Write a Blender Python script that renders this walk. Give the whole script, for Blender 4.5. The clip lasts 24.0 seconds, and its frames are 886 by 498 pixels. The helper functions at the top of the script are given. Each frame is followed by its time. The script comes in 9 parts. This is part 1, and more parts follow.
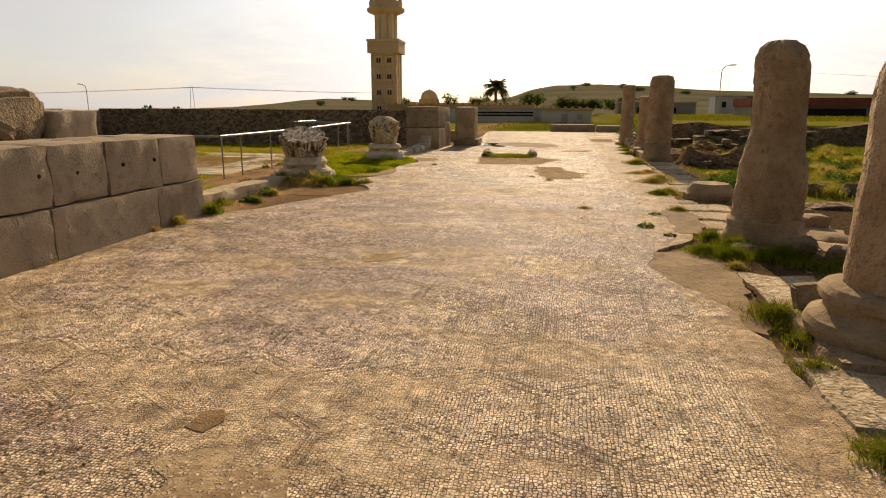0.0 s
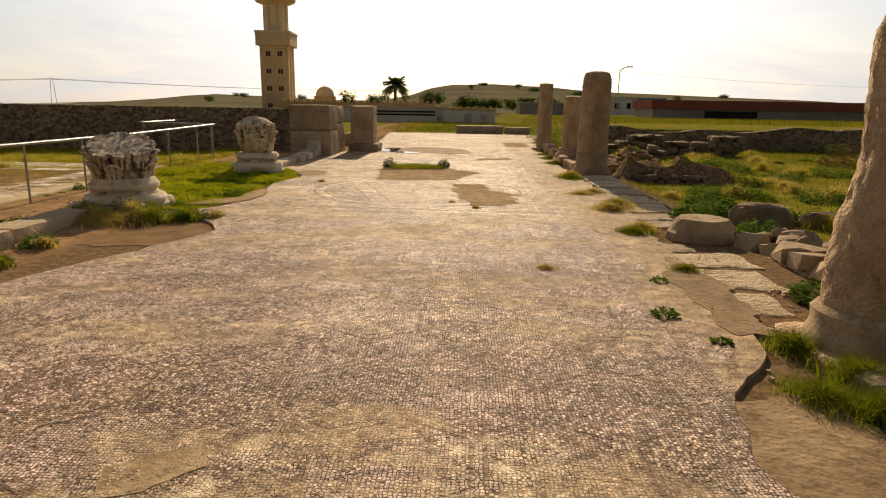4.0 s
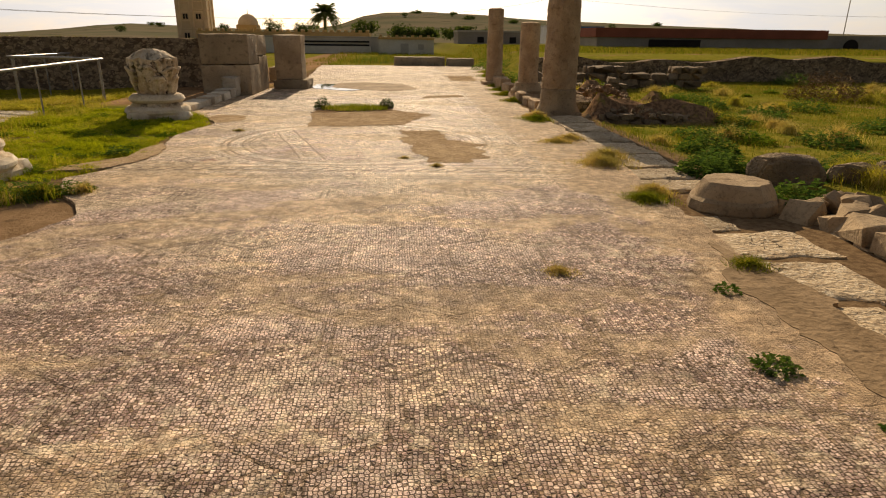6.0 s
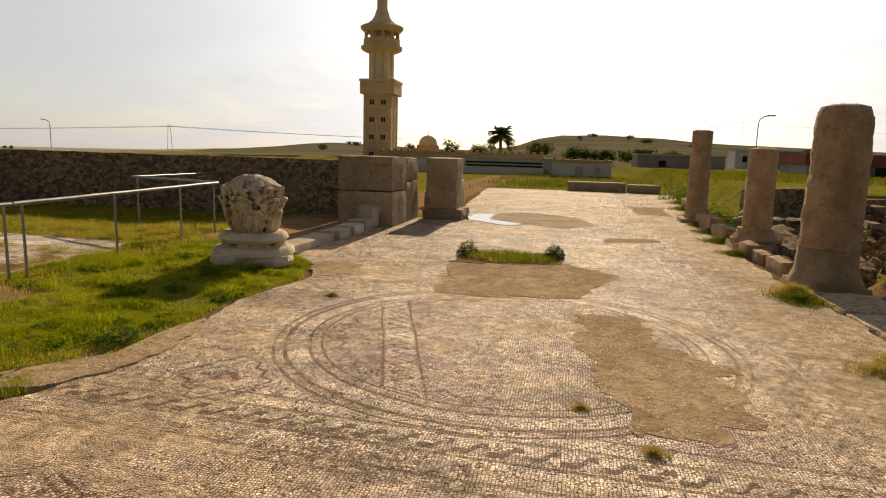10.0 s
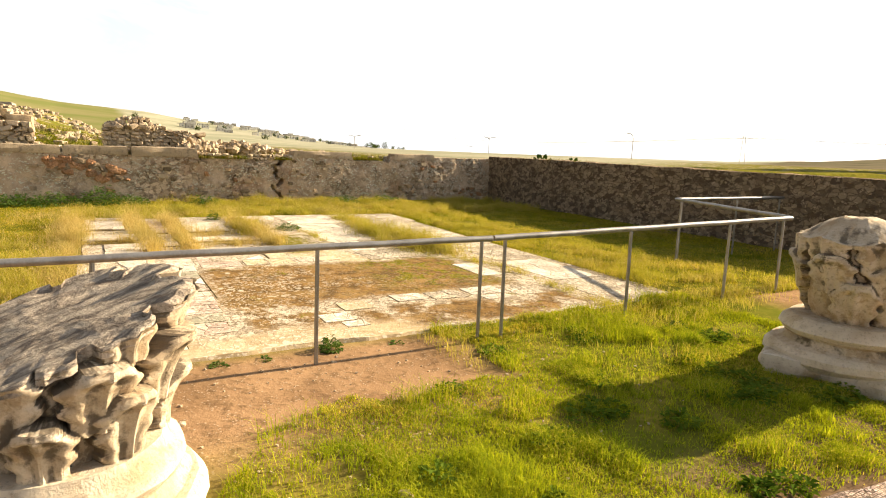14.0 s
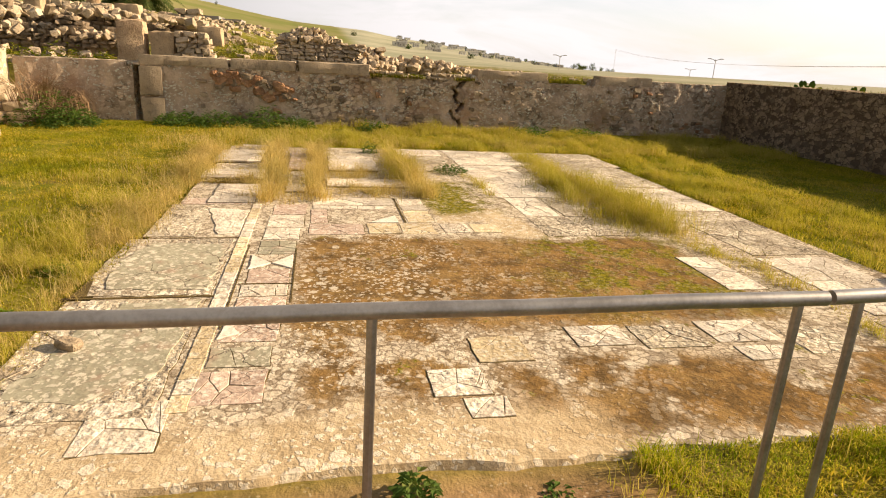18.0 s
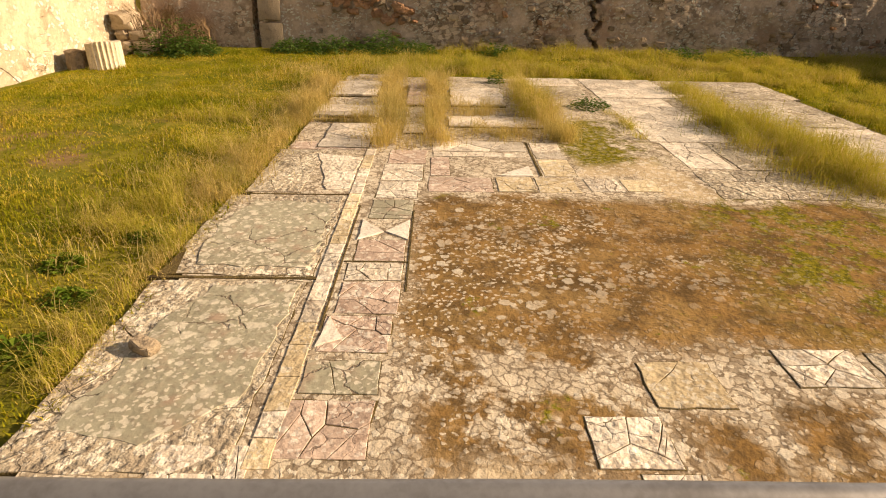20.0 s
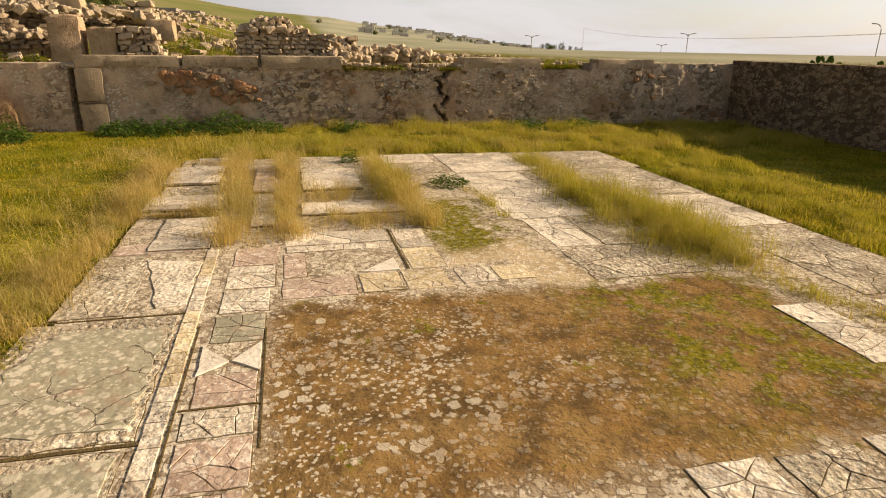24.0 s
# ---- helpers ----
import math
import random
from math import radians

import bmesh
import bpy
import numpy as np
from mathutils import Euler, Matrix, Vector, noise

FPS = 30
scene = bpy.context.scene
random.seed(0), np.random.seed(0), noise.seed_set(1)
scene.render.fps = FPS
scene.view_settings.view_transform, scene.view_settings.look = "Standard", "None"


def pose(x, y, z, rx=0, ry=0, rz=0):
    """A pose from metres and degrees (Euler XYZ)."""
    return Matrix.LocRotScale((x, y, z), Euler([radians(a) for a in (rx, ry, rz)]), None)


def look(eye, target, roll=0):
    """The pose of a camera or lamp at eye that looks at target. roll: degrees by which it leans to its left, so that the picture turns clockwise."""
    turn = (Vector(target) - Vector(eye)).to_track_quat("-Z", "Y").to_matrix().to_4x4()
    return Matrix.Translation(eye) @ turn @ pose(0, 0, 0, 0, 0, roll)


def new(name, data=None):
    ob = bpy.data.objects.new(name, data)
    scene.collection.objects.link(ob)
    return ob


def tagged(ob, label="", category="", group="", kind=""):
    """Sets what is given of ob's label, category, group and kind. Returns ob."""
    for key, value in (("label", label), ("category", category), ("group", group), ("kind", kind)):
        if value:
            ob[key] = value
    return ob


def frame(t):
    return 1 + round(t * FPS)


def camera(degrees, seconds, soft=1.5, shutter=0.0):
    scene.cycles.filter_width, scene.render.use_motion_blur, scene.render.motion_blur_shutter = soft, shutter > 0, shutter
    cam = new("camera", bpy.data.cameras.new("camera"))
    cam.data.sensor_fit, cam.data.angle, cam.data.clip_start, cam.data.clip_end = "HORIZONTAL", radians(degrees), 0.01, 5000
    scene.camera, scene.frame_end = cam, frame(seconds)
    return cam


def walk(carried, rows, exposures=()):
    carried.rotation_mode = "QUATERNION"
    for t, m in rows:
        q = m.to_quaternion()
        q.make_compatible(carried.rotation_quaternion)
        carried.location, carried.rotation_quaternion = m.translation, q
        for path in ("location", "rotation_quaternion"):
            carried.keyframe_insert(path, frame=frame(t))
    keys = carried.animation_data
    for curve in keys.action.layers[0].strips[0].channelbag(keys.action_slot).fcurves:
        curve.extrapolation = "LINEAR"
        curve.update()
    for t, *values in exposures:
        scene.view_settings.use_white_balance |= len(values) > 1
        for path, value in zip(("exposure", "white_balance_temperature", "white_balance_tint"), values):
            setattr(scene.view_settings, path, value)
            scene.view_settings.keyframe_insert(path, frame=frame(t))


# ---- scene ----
cam = camera(71.1, 24.0, 1.1)
METRES, EYE, TILT, LEAN, TURN = 18.35, 1.6, 0.0, 0.0, 11.0
ROWS = [
    (0.0, 0.0, 0.0, 0.0, 0.04, -12.88, -0.19),
    (0.5, 0.0023, 0.0161, -0.0003, 1.11, -16.38, 0.02),
    (1.0, 0.0078, 0.0359, 0.0006, 2.88, -15.62, -2.99),
    (1.5, 0.0066, 0.0609, 0.0004, -1.03, -16.02, -1.62),
    (2.0, 0.0078, 0.0867, 0.0012, -5.88, -15.93, -1.92),
    (2.5, 0.0117, 0.1136, 0.004, -7.57, -13.98, -2.59),
    (3.0, 0.0101, 0.1425, 0.0036, -11.41, -12.29, -1.71),
    (3.5, 0.0096, 0.1724, 0.0029, -9.01, -12.67, -0.91),
    (5.5, 0.0174, 0.2861, 0.0011, -11.01, -15.71, -1.69),
    (6.0, 0.0195, 0.3141, 0.0007, -14.91, -18.9, -0.66),
    (6.5, 0.0263, 0.3437, 0.0002, -13.51, -16.48, 1.31),
    (7.0, 0.031, 0.3728, 0.0011, -13.89, -15.0, 0.43),
    (7.5, 0.0364, 0.4027, 0.0029, -15.13, -14.14, 1.73),
    (8.0, 0.0445, 0.4316, 0.0052, -10.5, -10.35, 0.07),
    (8.5, 0.0488, 0.4605, 0.0043, -11.91, -11.84, 0.55),
    (9.0, 0.0539, 0.4862, 0.0054, -11.45, -10.75, 1.65),
    (9.5, 0.0586, 0.5107, 0.0068, -5.02, -9.44, 0.48),
    (10.0, 0.0576, 0.5353, 0.0064, 0.66, -8.74, -1.65),
    (10.5, 0.0575, 0.559, 0.0062, 7.63, -9.39, -0.22),
    (12.5, 0.0383, 0.6526, 0.0065, 30.2, -8.73, -3.91),
    (13.0, 0.0225, 0.673, 0.0072, 33.43, -7.8, -4.01),
    (13.5, 0.0059, 0.6937, 0.0068, 40.3, -7.9, -3.25),
    (14.0, -0.0115, 0.7136, 0.0089, 49.81, -9.37, -2.14),
    (14.5, -0.0324, 0.7272, 0.0095, 53.64, -9.84, -1.91),
    (15.0, -0.0492, 0.7432, 0.0082, 61.48, -13.21, -1.1),
    (15.5, -0.0628, 0.7588, 0.0093, 65.83, -14.24, -1.69),
    (16.0, -0.0793, 0.7723, 0.0087, 64.62, -13.68, -2.31),
    (16.5, -0.094, 0.7843, 0.0075, 64.86, -14.75, -1.74),
    (17.0, -0.1079, 0.7975, 0.0067, 67.52, -15.91, -2.38),
    (17.5, -0.1246, 0.804, 0.0063, 67.59, -16.64, -3.24),
    (19.5, -0.1837, 0.8202, 0.0067, 74.7, -22.4, -1.16),
    (20.0, -0.1952, 0.8173, 0.0059, 78.72, -24.51, -0.95),
    (20.5, -0.2067, 0.818, 0.0051, 82.92, -25.34, 0.26),
    (21.0, -0.2163, 0.8204, 0.0048, 85.22, -26.42, -0.22),
    (21.5, -0.2227, 0.8205, 0.0056, 84.79, -26.15, -0.73),
    (22.0, -0.2265, 0.8193, 0.0074, 81.36, -22.74, -0.05),
    (22.5, -0.2275, 0.82, 0.0085, 77.31, -20.15, -0.52),
    (23.0, -0.2269, 0.8216, 0.0092, 72.99, -18.89, -0.76),
    (23.5, -0.2258, 0.8237, 0.0096, 69.06, -18.5, -1.05),
    (24.0, -0.2249, 0.8257, 0.0095, 65.31, -18.37, -0.89),
]
EXPOSURES = [
    (0.0, 0.32, 7550, 13), (3.5, 0.30, 7500, 13), (7.0, 0.28, 7500, 13), (10.0, 0.24, 7300, 12), (10.5, 0.30, 7300, 12), (12.5, 1.40, 7150, 11),
    (13.0, 1.52, 7150, 11), (14.0, 1.46, 7150, 11), (15.0, 1.12, 7250, 12), (17.0, 1.02, 7300, 14), (19.5, 0.82, 7700, 18), (21.0, 0.62, 7900, 19), (24.0, 0.58, 7400, 15),
]
walk(cam, [(t, pose(0, 0, EYE, TILT, LEAN, TURN) @ pose(METRES * x, METRES * y, METRES * z, 90 + pitch, roll, yaw)) for t, x, y, z, yaw, pitch, roll in ROWS], EXPOSURES)

# ---- world, sun, exposure ----
SUN_EL = 23.5
world = bpy.data.worlds.new("sky")
scene.world = world
world.use_nodes = True
wn = world.node_tree
wn.nodes.clear()
w_out = wn.nodes.new("ShaderNodeOutputWorld")
w_bg = wn.nodes.new("ShaderNodeBackground")
w_sky = wn.nodes.new("ShaderNodeTexSky")
w_sky.sky_type = "NISHITA"
w_sky.sun_disc = False
w_sky.sun_elevation = radians(SUN_EL)
w_sky.sun_rotation = 0.0
w_sky.air_density, w_sky.dust_density, w_sky.ozone_density = 1.0, 1.2, 1.5
w_tc = wn.nodes.new("ShaderNodeTexCoord")
w_map = wn.nodes.new("ShaderNodeMapping")
w_map.inputs["Scale"].default_value = (1.0, 1.0, 4.5)
w_noise = wn.nodes.new("ShaderNodeTexNoise")
w_noise.inputs["Scale"].default_value = 2.4
w_noise.inputs["Detail"].default_value = 7.0
w_noise.inputs["Roughness"].default_value = 0.62
w_noise.inputs["Distortion"].default_value = 0.5
w_ramp = wn.nodes.new("ShaderNodeValToRGB")
w_ramp.color_ramp.elements[0].position = 0.36
w_ramp.color_ramp.elements[0].color = (0.5, 0.5, 0.5, 1)
w_ramp.color_ramp.elements[1].position = 0.56
w_mix = wn.nodes.new("ShaderNodeMix")
w_mix.data_type = "RGBA"
w_mix.inputs["B"].default_value = (9.5, 9.3, 9.1, 1)
w_scale = wn.nodes.new("ShaderNodeMath")
w_scale.operation = "MULTIPLY"
w_scale.inputs[1].default_value = 0.95
wn.links.new(w_tc.outputs["Generated"], w_map.inputs["Vector"])
wn.links.new(w_map.outputs["Vector"], w_noise.inputs["Vector"])
wn.links.new(w_noise.outputs["Fac"], w_ramp.inputs["Fac"])
wn.links.new(w_ramp.outputs["Color"], w_scale.inputs[0])
w_dot = wn.nodes.new("ShaderNodeVectorMath")
w_dot.operation = "DOT_PRODUCT"
w_dot.inputs[1].default_value = (0.0, math.cos(radians(SUN_EL)), math.sin(radians(SUN_EL)))
w_face = wn.nodes.new("ShaderNodeMath")
w_face.operation = "MAXIMUM"
w_face.inputs[1].default_value = 0.0
w_near = wn.nodes.new("ShaderNodeMath")
w_near.operation = "POWER"
w_near.inputs[1].default_value = 9.0
w_glow = wn.nodes.new("ShaderNodeMath")
w_glow.operation = "MULTIPLY_ADD"
w_glow.inputs[1].default_value = 14.0
w_side = wn.nodes.new("ShaderNodeMapRange")
w_side.interpolation_type = "SMOOTHSTEP"
w_side.inputs["From Min"].default_value = -0.65
w_side.inputs["From Max"].default_value = 0.25
w_side.inputs["To Min"].default_value = 1.5
w_side.inputs["To Max"].default_value = 9.6
wn.links.new(w_side.outputs["Result"], w_glow.inputs[2])
w_cloud = wn.nodes.new("ShaderNodeVectorMath")
w_cloud.operation = "SCALE"
w_cloud.inputs[0].default_value = (0.93, 0.98, 1.07)
wn.links.new(w_tc.outputs["Generated"], w_dot.inputs[0])
wn.links.new(w_dot.outputs["Value"], w_face.inputs[0])
wn.links.new(w_dot.outputs["Value"], w_side.inputs["Value"])
wn.links.new(w_face.outputs[0], w_near.inputs[0])
wn.links.new(w_near.outputs[0], w_glow.inputs[0])
w_sep = wn.nodes.new("ShaderNodeSeparateXYZ")
wn.links.new(w_tc.outputs["Generated"], w_sep.inputs[0])
w_haze = wn.nodes.new("ShaderNodeMapRange")
w_haze.interpolation_type = "SMOOTHSTEP"
w_haze.inputs["From Min"].default_value = 0.30
w_haze.inputs["From Max"].default_value = 0.62
w_haze.inputs["To Min"].default_value = 1.0
w_haze.inputs["To Max"].default_value = 0.3
wn.links.new(w_sep.outputs["Z"], w_haze.inputs["Value"])
w_thin = wn.nodes.new("ShaderNodeMath")
w_thin.operation = "MULTIPLY"
wn.links.new(w_glow.outputs[0], w_thin.inputs[0])
wn.links.new(w_haze.outputs["Result"], w_thin.inputs[1])
wn.links.new(w_thin.outputs[0], w_cloud.inputs["Scale"])
wn.links.new(w_scale.outputs[0], w_mix.inputs["Factor"])
w_blue = wn.nodes.new("ShaderNodeVectorMath")
w_blue.operation = "MULTIPLY"
w_blue.inputs[1].default_value = (1.45, 1.5, 1.65)
wn.links.new(w_sky.outputs["Color"], w_blue.inputs[0])
wn.links.new(w_blue.outputs["Vector"], w_mix.inputs["A"])
wn.links.new(w_cloud.outputs["Vector"], w_mix.inputs["B"])
wn.links.new(w_mix.outputs["Result"], w_bg.inputs["Color"])
w_bg.inputs["Strength"].default_value = 0.055
wn.links.new(w_bg.outputs["Background"], w_out.inputs["Surface"])

sun_data = bpy.data.lights.new("sun", "SUN")
sun_data.energy = 5.0
sun_data.angle = radians(0.45)
sun_data.color = (1.0, 0.86, 0.66)
sun = new("sun", sun_data)
sun.matrix_world = look((0, 0, 30), (0.0, -math.cos(radians(SUN_EL)), 30 - math.sin(radians(SUN_EL))))


# ---- materials ----
class Nodes:
    """A short way to write a node material."""

    def __init__(self, name, rough=0.9, metal=0.0):
        self.m = bpy.data.materials.new(name)
        self.m.use_nodes = True
        self.t = self.m.node_tree
        self.b = self.t.nodes["Principled BSDF"]
        self.b.inputs["Roughness"].default_value = rough
        self.b.inputs["Metallic"].default_value = metal
        self.b.inputs["Specular IOR Level"].default_value = 0.5 if rough < 0.7 else (0.04 if rough < 0.95 else 0.0)
        self.pos = self.t.nodes.new("ShaderNodeNewGeometry").outputs["Position"]

    def put(self, value, socket):
        if isinstance(value, bpy.types.NodeSocket):
            self.t.links.new(value, socket)
        elif isinstance(value, tuple) and socket.type == "RGBA" and len(value) == 3:
            socket.default_value = (*value, 1)
        else:
            socket.default_value = value

    def math(self, op, a, b=0.0, c=0.0):
        n = self.t.nodes.new("ShaderNodeMath")
        n.operation = op
        for v, s in zip((a, b, c), n.inputs):
            self.put(v, s)
        return n.outputs[0]

    def vmath(self, op, a, b=(0, 0, 0), out=0):
        n = self.t.nodes.new("ShaderNodeVectorMath")
        n.operation = op
        self.put(a, n.inputs[0])
        self.put(b, n.inputs[1])
        return n.outputs[out]

    def noise(self, scale, detail=4.0, rough=0.55, vec=None, distort=0.0):
        n = self.t.nodes.new("ShaderNodeTexNoise")
        n.inputs["Scale"].default_value = scale
        n.inputs["Detail"].default_value = detail
        n.inputs["Roughness"].default_value = rough
        n.inputs["Distortion"].default_value = distort
        self.put(vec or self.pos, n.inputs["Vector"])
        return n.outputs["Fac"]

    def voronoi(self, scale, feature="F1", vec=None, random=1.0, out="Distance"):
        n = self.t.nodes.new("ShaderNodeTexVoronoi")
        n.feature = feature
        n.inputs["Scale"].default_value = scale
        n.inputs["Randomness"].default_value = random
        self.put(vec or self.pos, n.inputs["Vector"])
        return n.outputs[out]

    def step(self, v, lo, hi):
        n = self.t.nodes.new("ShaderNodeMapRange")
        n.interpolation_type = "SMOOTHSTEP"
        self.put(v, n.inputs["Value"])
        n.inputs["From Min"].default_value = lo
        n.inputs["From Max"].default_value = hi
        return n.outputs["Result"]

    def mix(self, f, a, b, blend="MIX"):
        n = self.t.nodes.new("ShaderNodeMix")
        n.data_type = "RGBA"
        n.blend_type = blend
        self.put(f, n.inputs["Factor"])
        self.put(a, n.inputs["A"])
        self.put(b, n.inputs["B"])
        return n.outputs["Result"]

    def split(self, vec=None):
        n = self.t.nodes.new("ShaderNodeSeparateXYZ")
        self.put(vec or self.pos, n.inputs[0])
        return n.outputs

    def join(self, x, y, z=0.0):
        n = self.t.nodes.new("ShaderNodeCombineXYZ")
        for v, s in zip((x, y, z), n.inputs):
            self.put(v, s)
        return n.outputs[0]

    def object_random(self):
        return self.t.nodes.new("ShaderNodeObjectInfo").outputs["Random"]

    def island_random(self):
        return self.t.nodes.new("ShaderNodeNewGeometry").outputs["Random Per Island"]

    def normal_z(self):
        return self.split(self.t.nodes.new("ShaderNodeNewGeometry").outputs["Normal"])[2]

    def bump(self, height, strength=0.5, distance=0.01):
        n = self.t.nodes.new("ShaderNodeBump")
        n.inputs["Strength"].default_value = strength
        n.inputs["Distance"].default_value = distance
        self.put(height, n.inputs["Height"])
        self.t.links.new(n.outputs["Normal"], self.b.inputs["Normal"])

    def done(self, colour, rough=None):
        self.put(colour, self.b.inputs["Base Color"])
        if rough is not None:
            self.put(rough, self.b.inputs["Roughness"])
        return self.m


def stone_material(name, light, dark, stain, scale=2.5, fine=40.0, bump=0.6, depth=0.012, lichen=None, rough=0.9, vary=0.35, stain_amount=0.6, cracks=0.0):
    """Weathered stone: two tones, stains, pits and fine grain."""
    n = Nodes(name, rough)
    big, mid, small = n.noise(scale, 6), n.noise(scale * 5, 5), n.noise(fine, 4)
    col = n.mix(n.step(big, 0.35, 0.66), light, dark)
    col = n.mix(n.math("MULTIPLY", n.step(mid, 0.52, 0.72), stain_amount), col, stain)
    col = n.mix(n.math("MULTIPLY", n.step(small, 0.5, 0.72), 0.35), col, tuple(c * 0.5 for c in stain))
    pits = n.voronoi(fine * 0.8)
    col = n.mix(n.math("MULTIPLY", n.step(pits, 0.22, 0.05), 0.35), col, tuple(c * 0.4 for c in stain))
    if lichen:
        for sc, th in ((10.0, 0.44), (19.0, 0.42), (34.0, 0.40)):
            wv = n.vmath("ADD", n.pos, n.join(n.math("MULTIPLY", n.noise(30.0, 3), 0.05), n.math("MULTIPLY", n.noise(33.0, 3), 0.05), 0.0))
            spot = n.math("MULTIPLY", n.step(n.voronoi(sc, "F1", wv), 0.36, 0.28), n.step(n.noise(1.3 + sc * 0.06, 4, 0.6), th, th + 0.12))
            col = n.mix(n.math("MULTIPLY", spot, 0.7), col, lichen)
    split = None
    if cracks:
        wv = n.vmath("ADD", n.pos, n.join(n.math("MULTIPLY", n.noise(9.0, 4), 0.14), n.math("MULTIPLY", n.noise(9.7, 4), 0.14), 0.0))
        split = n.math("MULTIPLY", n.step(n.voronoi(cracks, "DISTANCE_TO_EDGE", wv), 0.020, 0.006), n.step(n.noise(2.3, 5, 0.65), 0.48, 0.58))
        col = n.mix(n.math("MULTIPLY", split, 0.7), col, tuple(c * 0.3 for c in stain))
    bright = n.math("MULTIPLY_ADD", n.object_random(), vary, 1.0 - vary / 2)
    col = n.mix(1.0, col, n.join(bright, bright, bright), "MULTIPLY")
    h = n.math("ADD", n.math("MULTIPLY", mid, 1.6), n.math("ADD", n.math("MULTIPLY", small, 0.7), n.math("MULTIPLY", pits, 0.4)))
    if split is not None:
        h = n.math("SUBTRACT", h, split)
    n.bump(h, bump, depth)
    return n.done(col)


M_STONE = stone_material("warm_limestone", (0.42, 0.31, 0.19), (0.30, 0.215, 0.13), (0.17, 0.125, 0.08))
M_COLUMN = stone_material("column_limestone", (0.50, 0.36, 0.225), (0.37, 0.25, 0.15), (0.20, 0.13, 0.08), 2.6, 46, 1.0, 0.022, stain_amount=0.6)
M_PAVING = stone_material("worn_paving_stone", (0.50, 0.385, 0.25), (0.37, 0.275, 0.17), (0.17, 0.12, 0.075), 2.4, 36, 1.0, 0.02, lichen=(0.58, 0.49, 0.36), cracks=4.0)
M_ASHLAR = stone_material("grey_ashlar", (0.40, 0.315, 0.225), (0.30, 0.235, 0.165), (0.17, 0.13, 0.09), 1.6, 45, 0.6, 0.012)
M_BLOCK = stone_material("grey_block_stone", (0.48, 0.375, 0.25), (0.35, 0.27, 0.18), (0.15, 0.115, 0.08), 1.6, 45, 0.8, 0.02)
M_MARBLE = stone_material("pale_marble", (0.56, 0.48, 0.37), (0.42, 0.34, 0.24), (0.22, 0.17, 0.12), 2.0, 60, 0.35, 0.006, stain_amount=0.35)


def carved_material(name="carved_marble", crust=0.46):
    """Carved marble: bright worn edges, crust patches, warm stains, shade painted into hollows."""
    n = Nodes(name, 0.9)
    point = n.t.nodes.new("ShaderNodeNewGeometry").outputs["Pointiness"]
    big, mid, fine = n.noise(2.6, 6, 0.65), n.noise(9.0, 6, 0.7), n.noise(48.0, 5, 0.7)
    col = n.mix(n.step(big, 0.36, 0.62), (0.66, 0.56, 0.42), (0.46, 0.36, 0.24))
    col = n.mix(n.math("MULTIPLY", n.step(mid, 0.48, 0.62), 0.6), col, (0.36, 0.25, 0.14))
    # crust patches by noise; pointiness adds shade to the hollows' colour
    crust_shade = n.step(n.math("ADD", n.noise(3.4, 7, 0.72, n.vmath("ADD", n.pos, (4.0, 8.0, 2.0))), n.math("MULTIPLY", n.math("SUBTRACT", 0.5, point), 3.0)), crust, crust + 0.13)
    col = n.mix(n.math("MULTIPLY", crust_shade, 0.8), col, (0.075, 0.058, 0.042))
    col = n.mix(n.step(point, 0.53, 0.60), col, (0.74, 0.66, 0.53))
    col = n.mix(n.math("MULTIPLY", n.step(fine, 0.52, 0.68), 0.4), col, (0.16, 0.12, 0.08))
    n.bump(n.math("ADD", n.math("MULTIPLY", mid, 1.5), fine), 0.8, 0.010)
    return n.done(col)


M_CAPSTONE = carved_material()
M_CAPBASE = carved_material("stained_marble_base", 0.53)
M_CAPTOP = stone_material("grey_weathered_marble", (0.40, 0.37, 0.33), (0.24, 0.215, 0.185), (0.11, 0.10, 0.09), 4.0, 50, 1.0, 0.02)
M_RUBBLE = stone_material("rubble_stone", (0.30, 0.225, 0.145), (0.19, 0.14, 0.09), (0.08, 0.06, 0.045), 3.0, 40, 0.9, 0.02, vary=0.6)
M_PALERUBBLE = stone_material("pale_rubble_stone", (0.56, 0.44, 0.30), (0.42, 0.325, 0.21), (0.22, 0.16, 0.10), 3.0, 40, 0.8, 0.02, vary=0.5)
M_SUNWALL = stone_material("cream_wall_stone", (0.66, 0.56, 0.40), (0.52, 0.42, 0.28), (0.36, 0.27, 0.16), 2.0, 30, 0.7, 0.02)


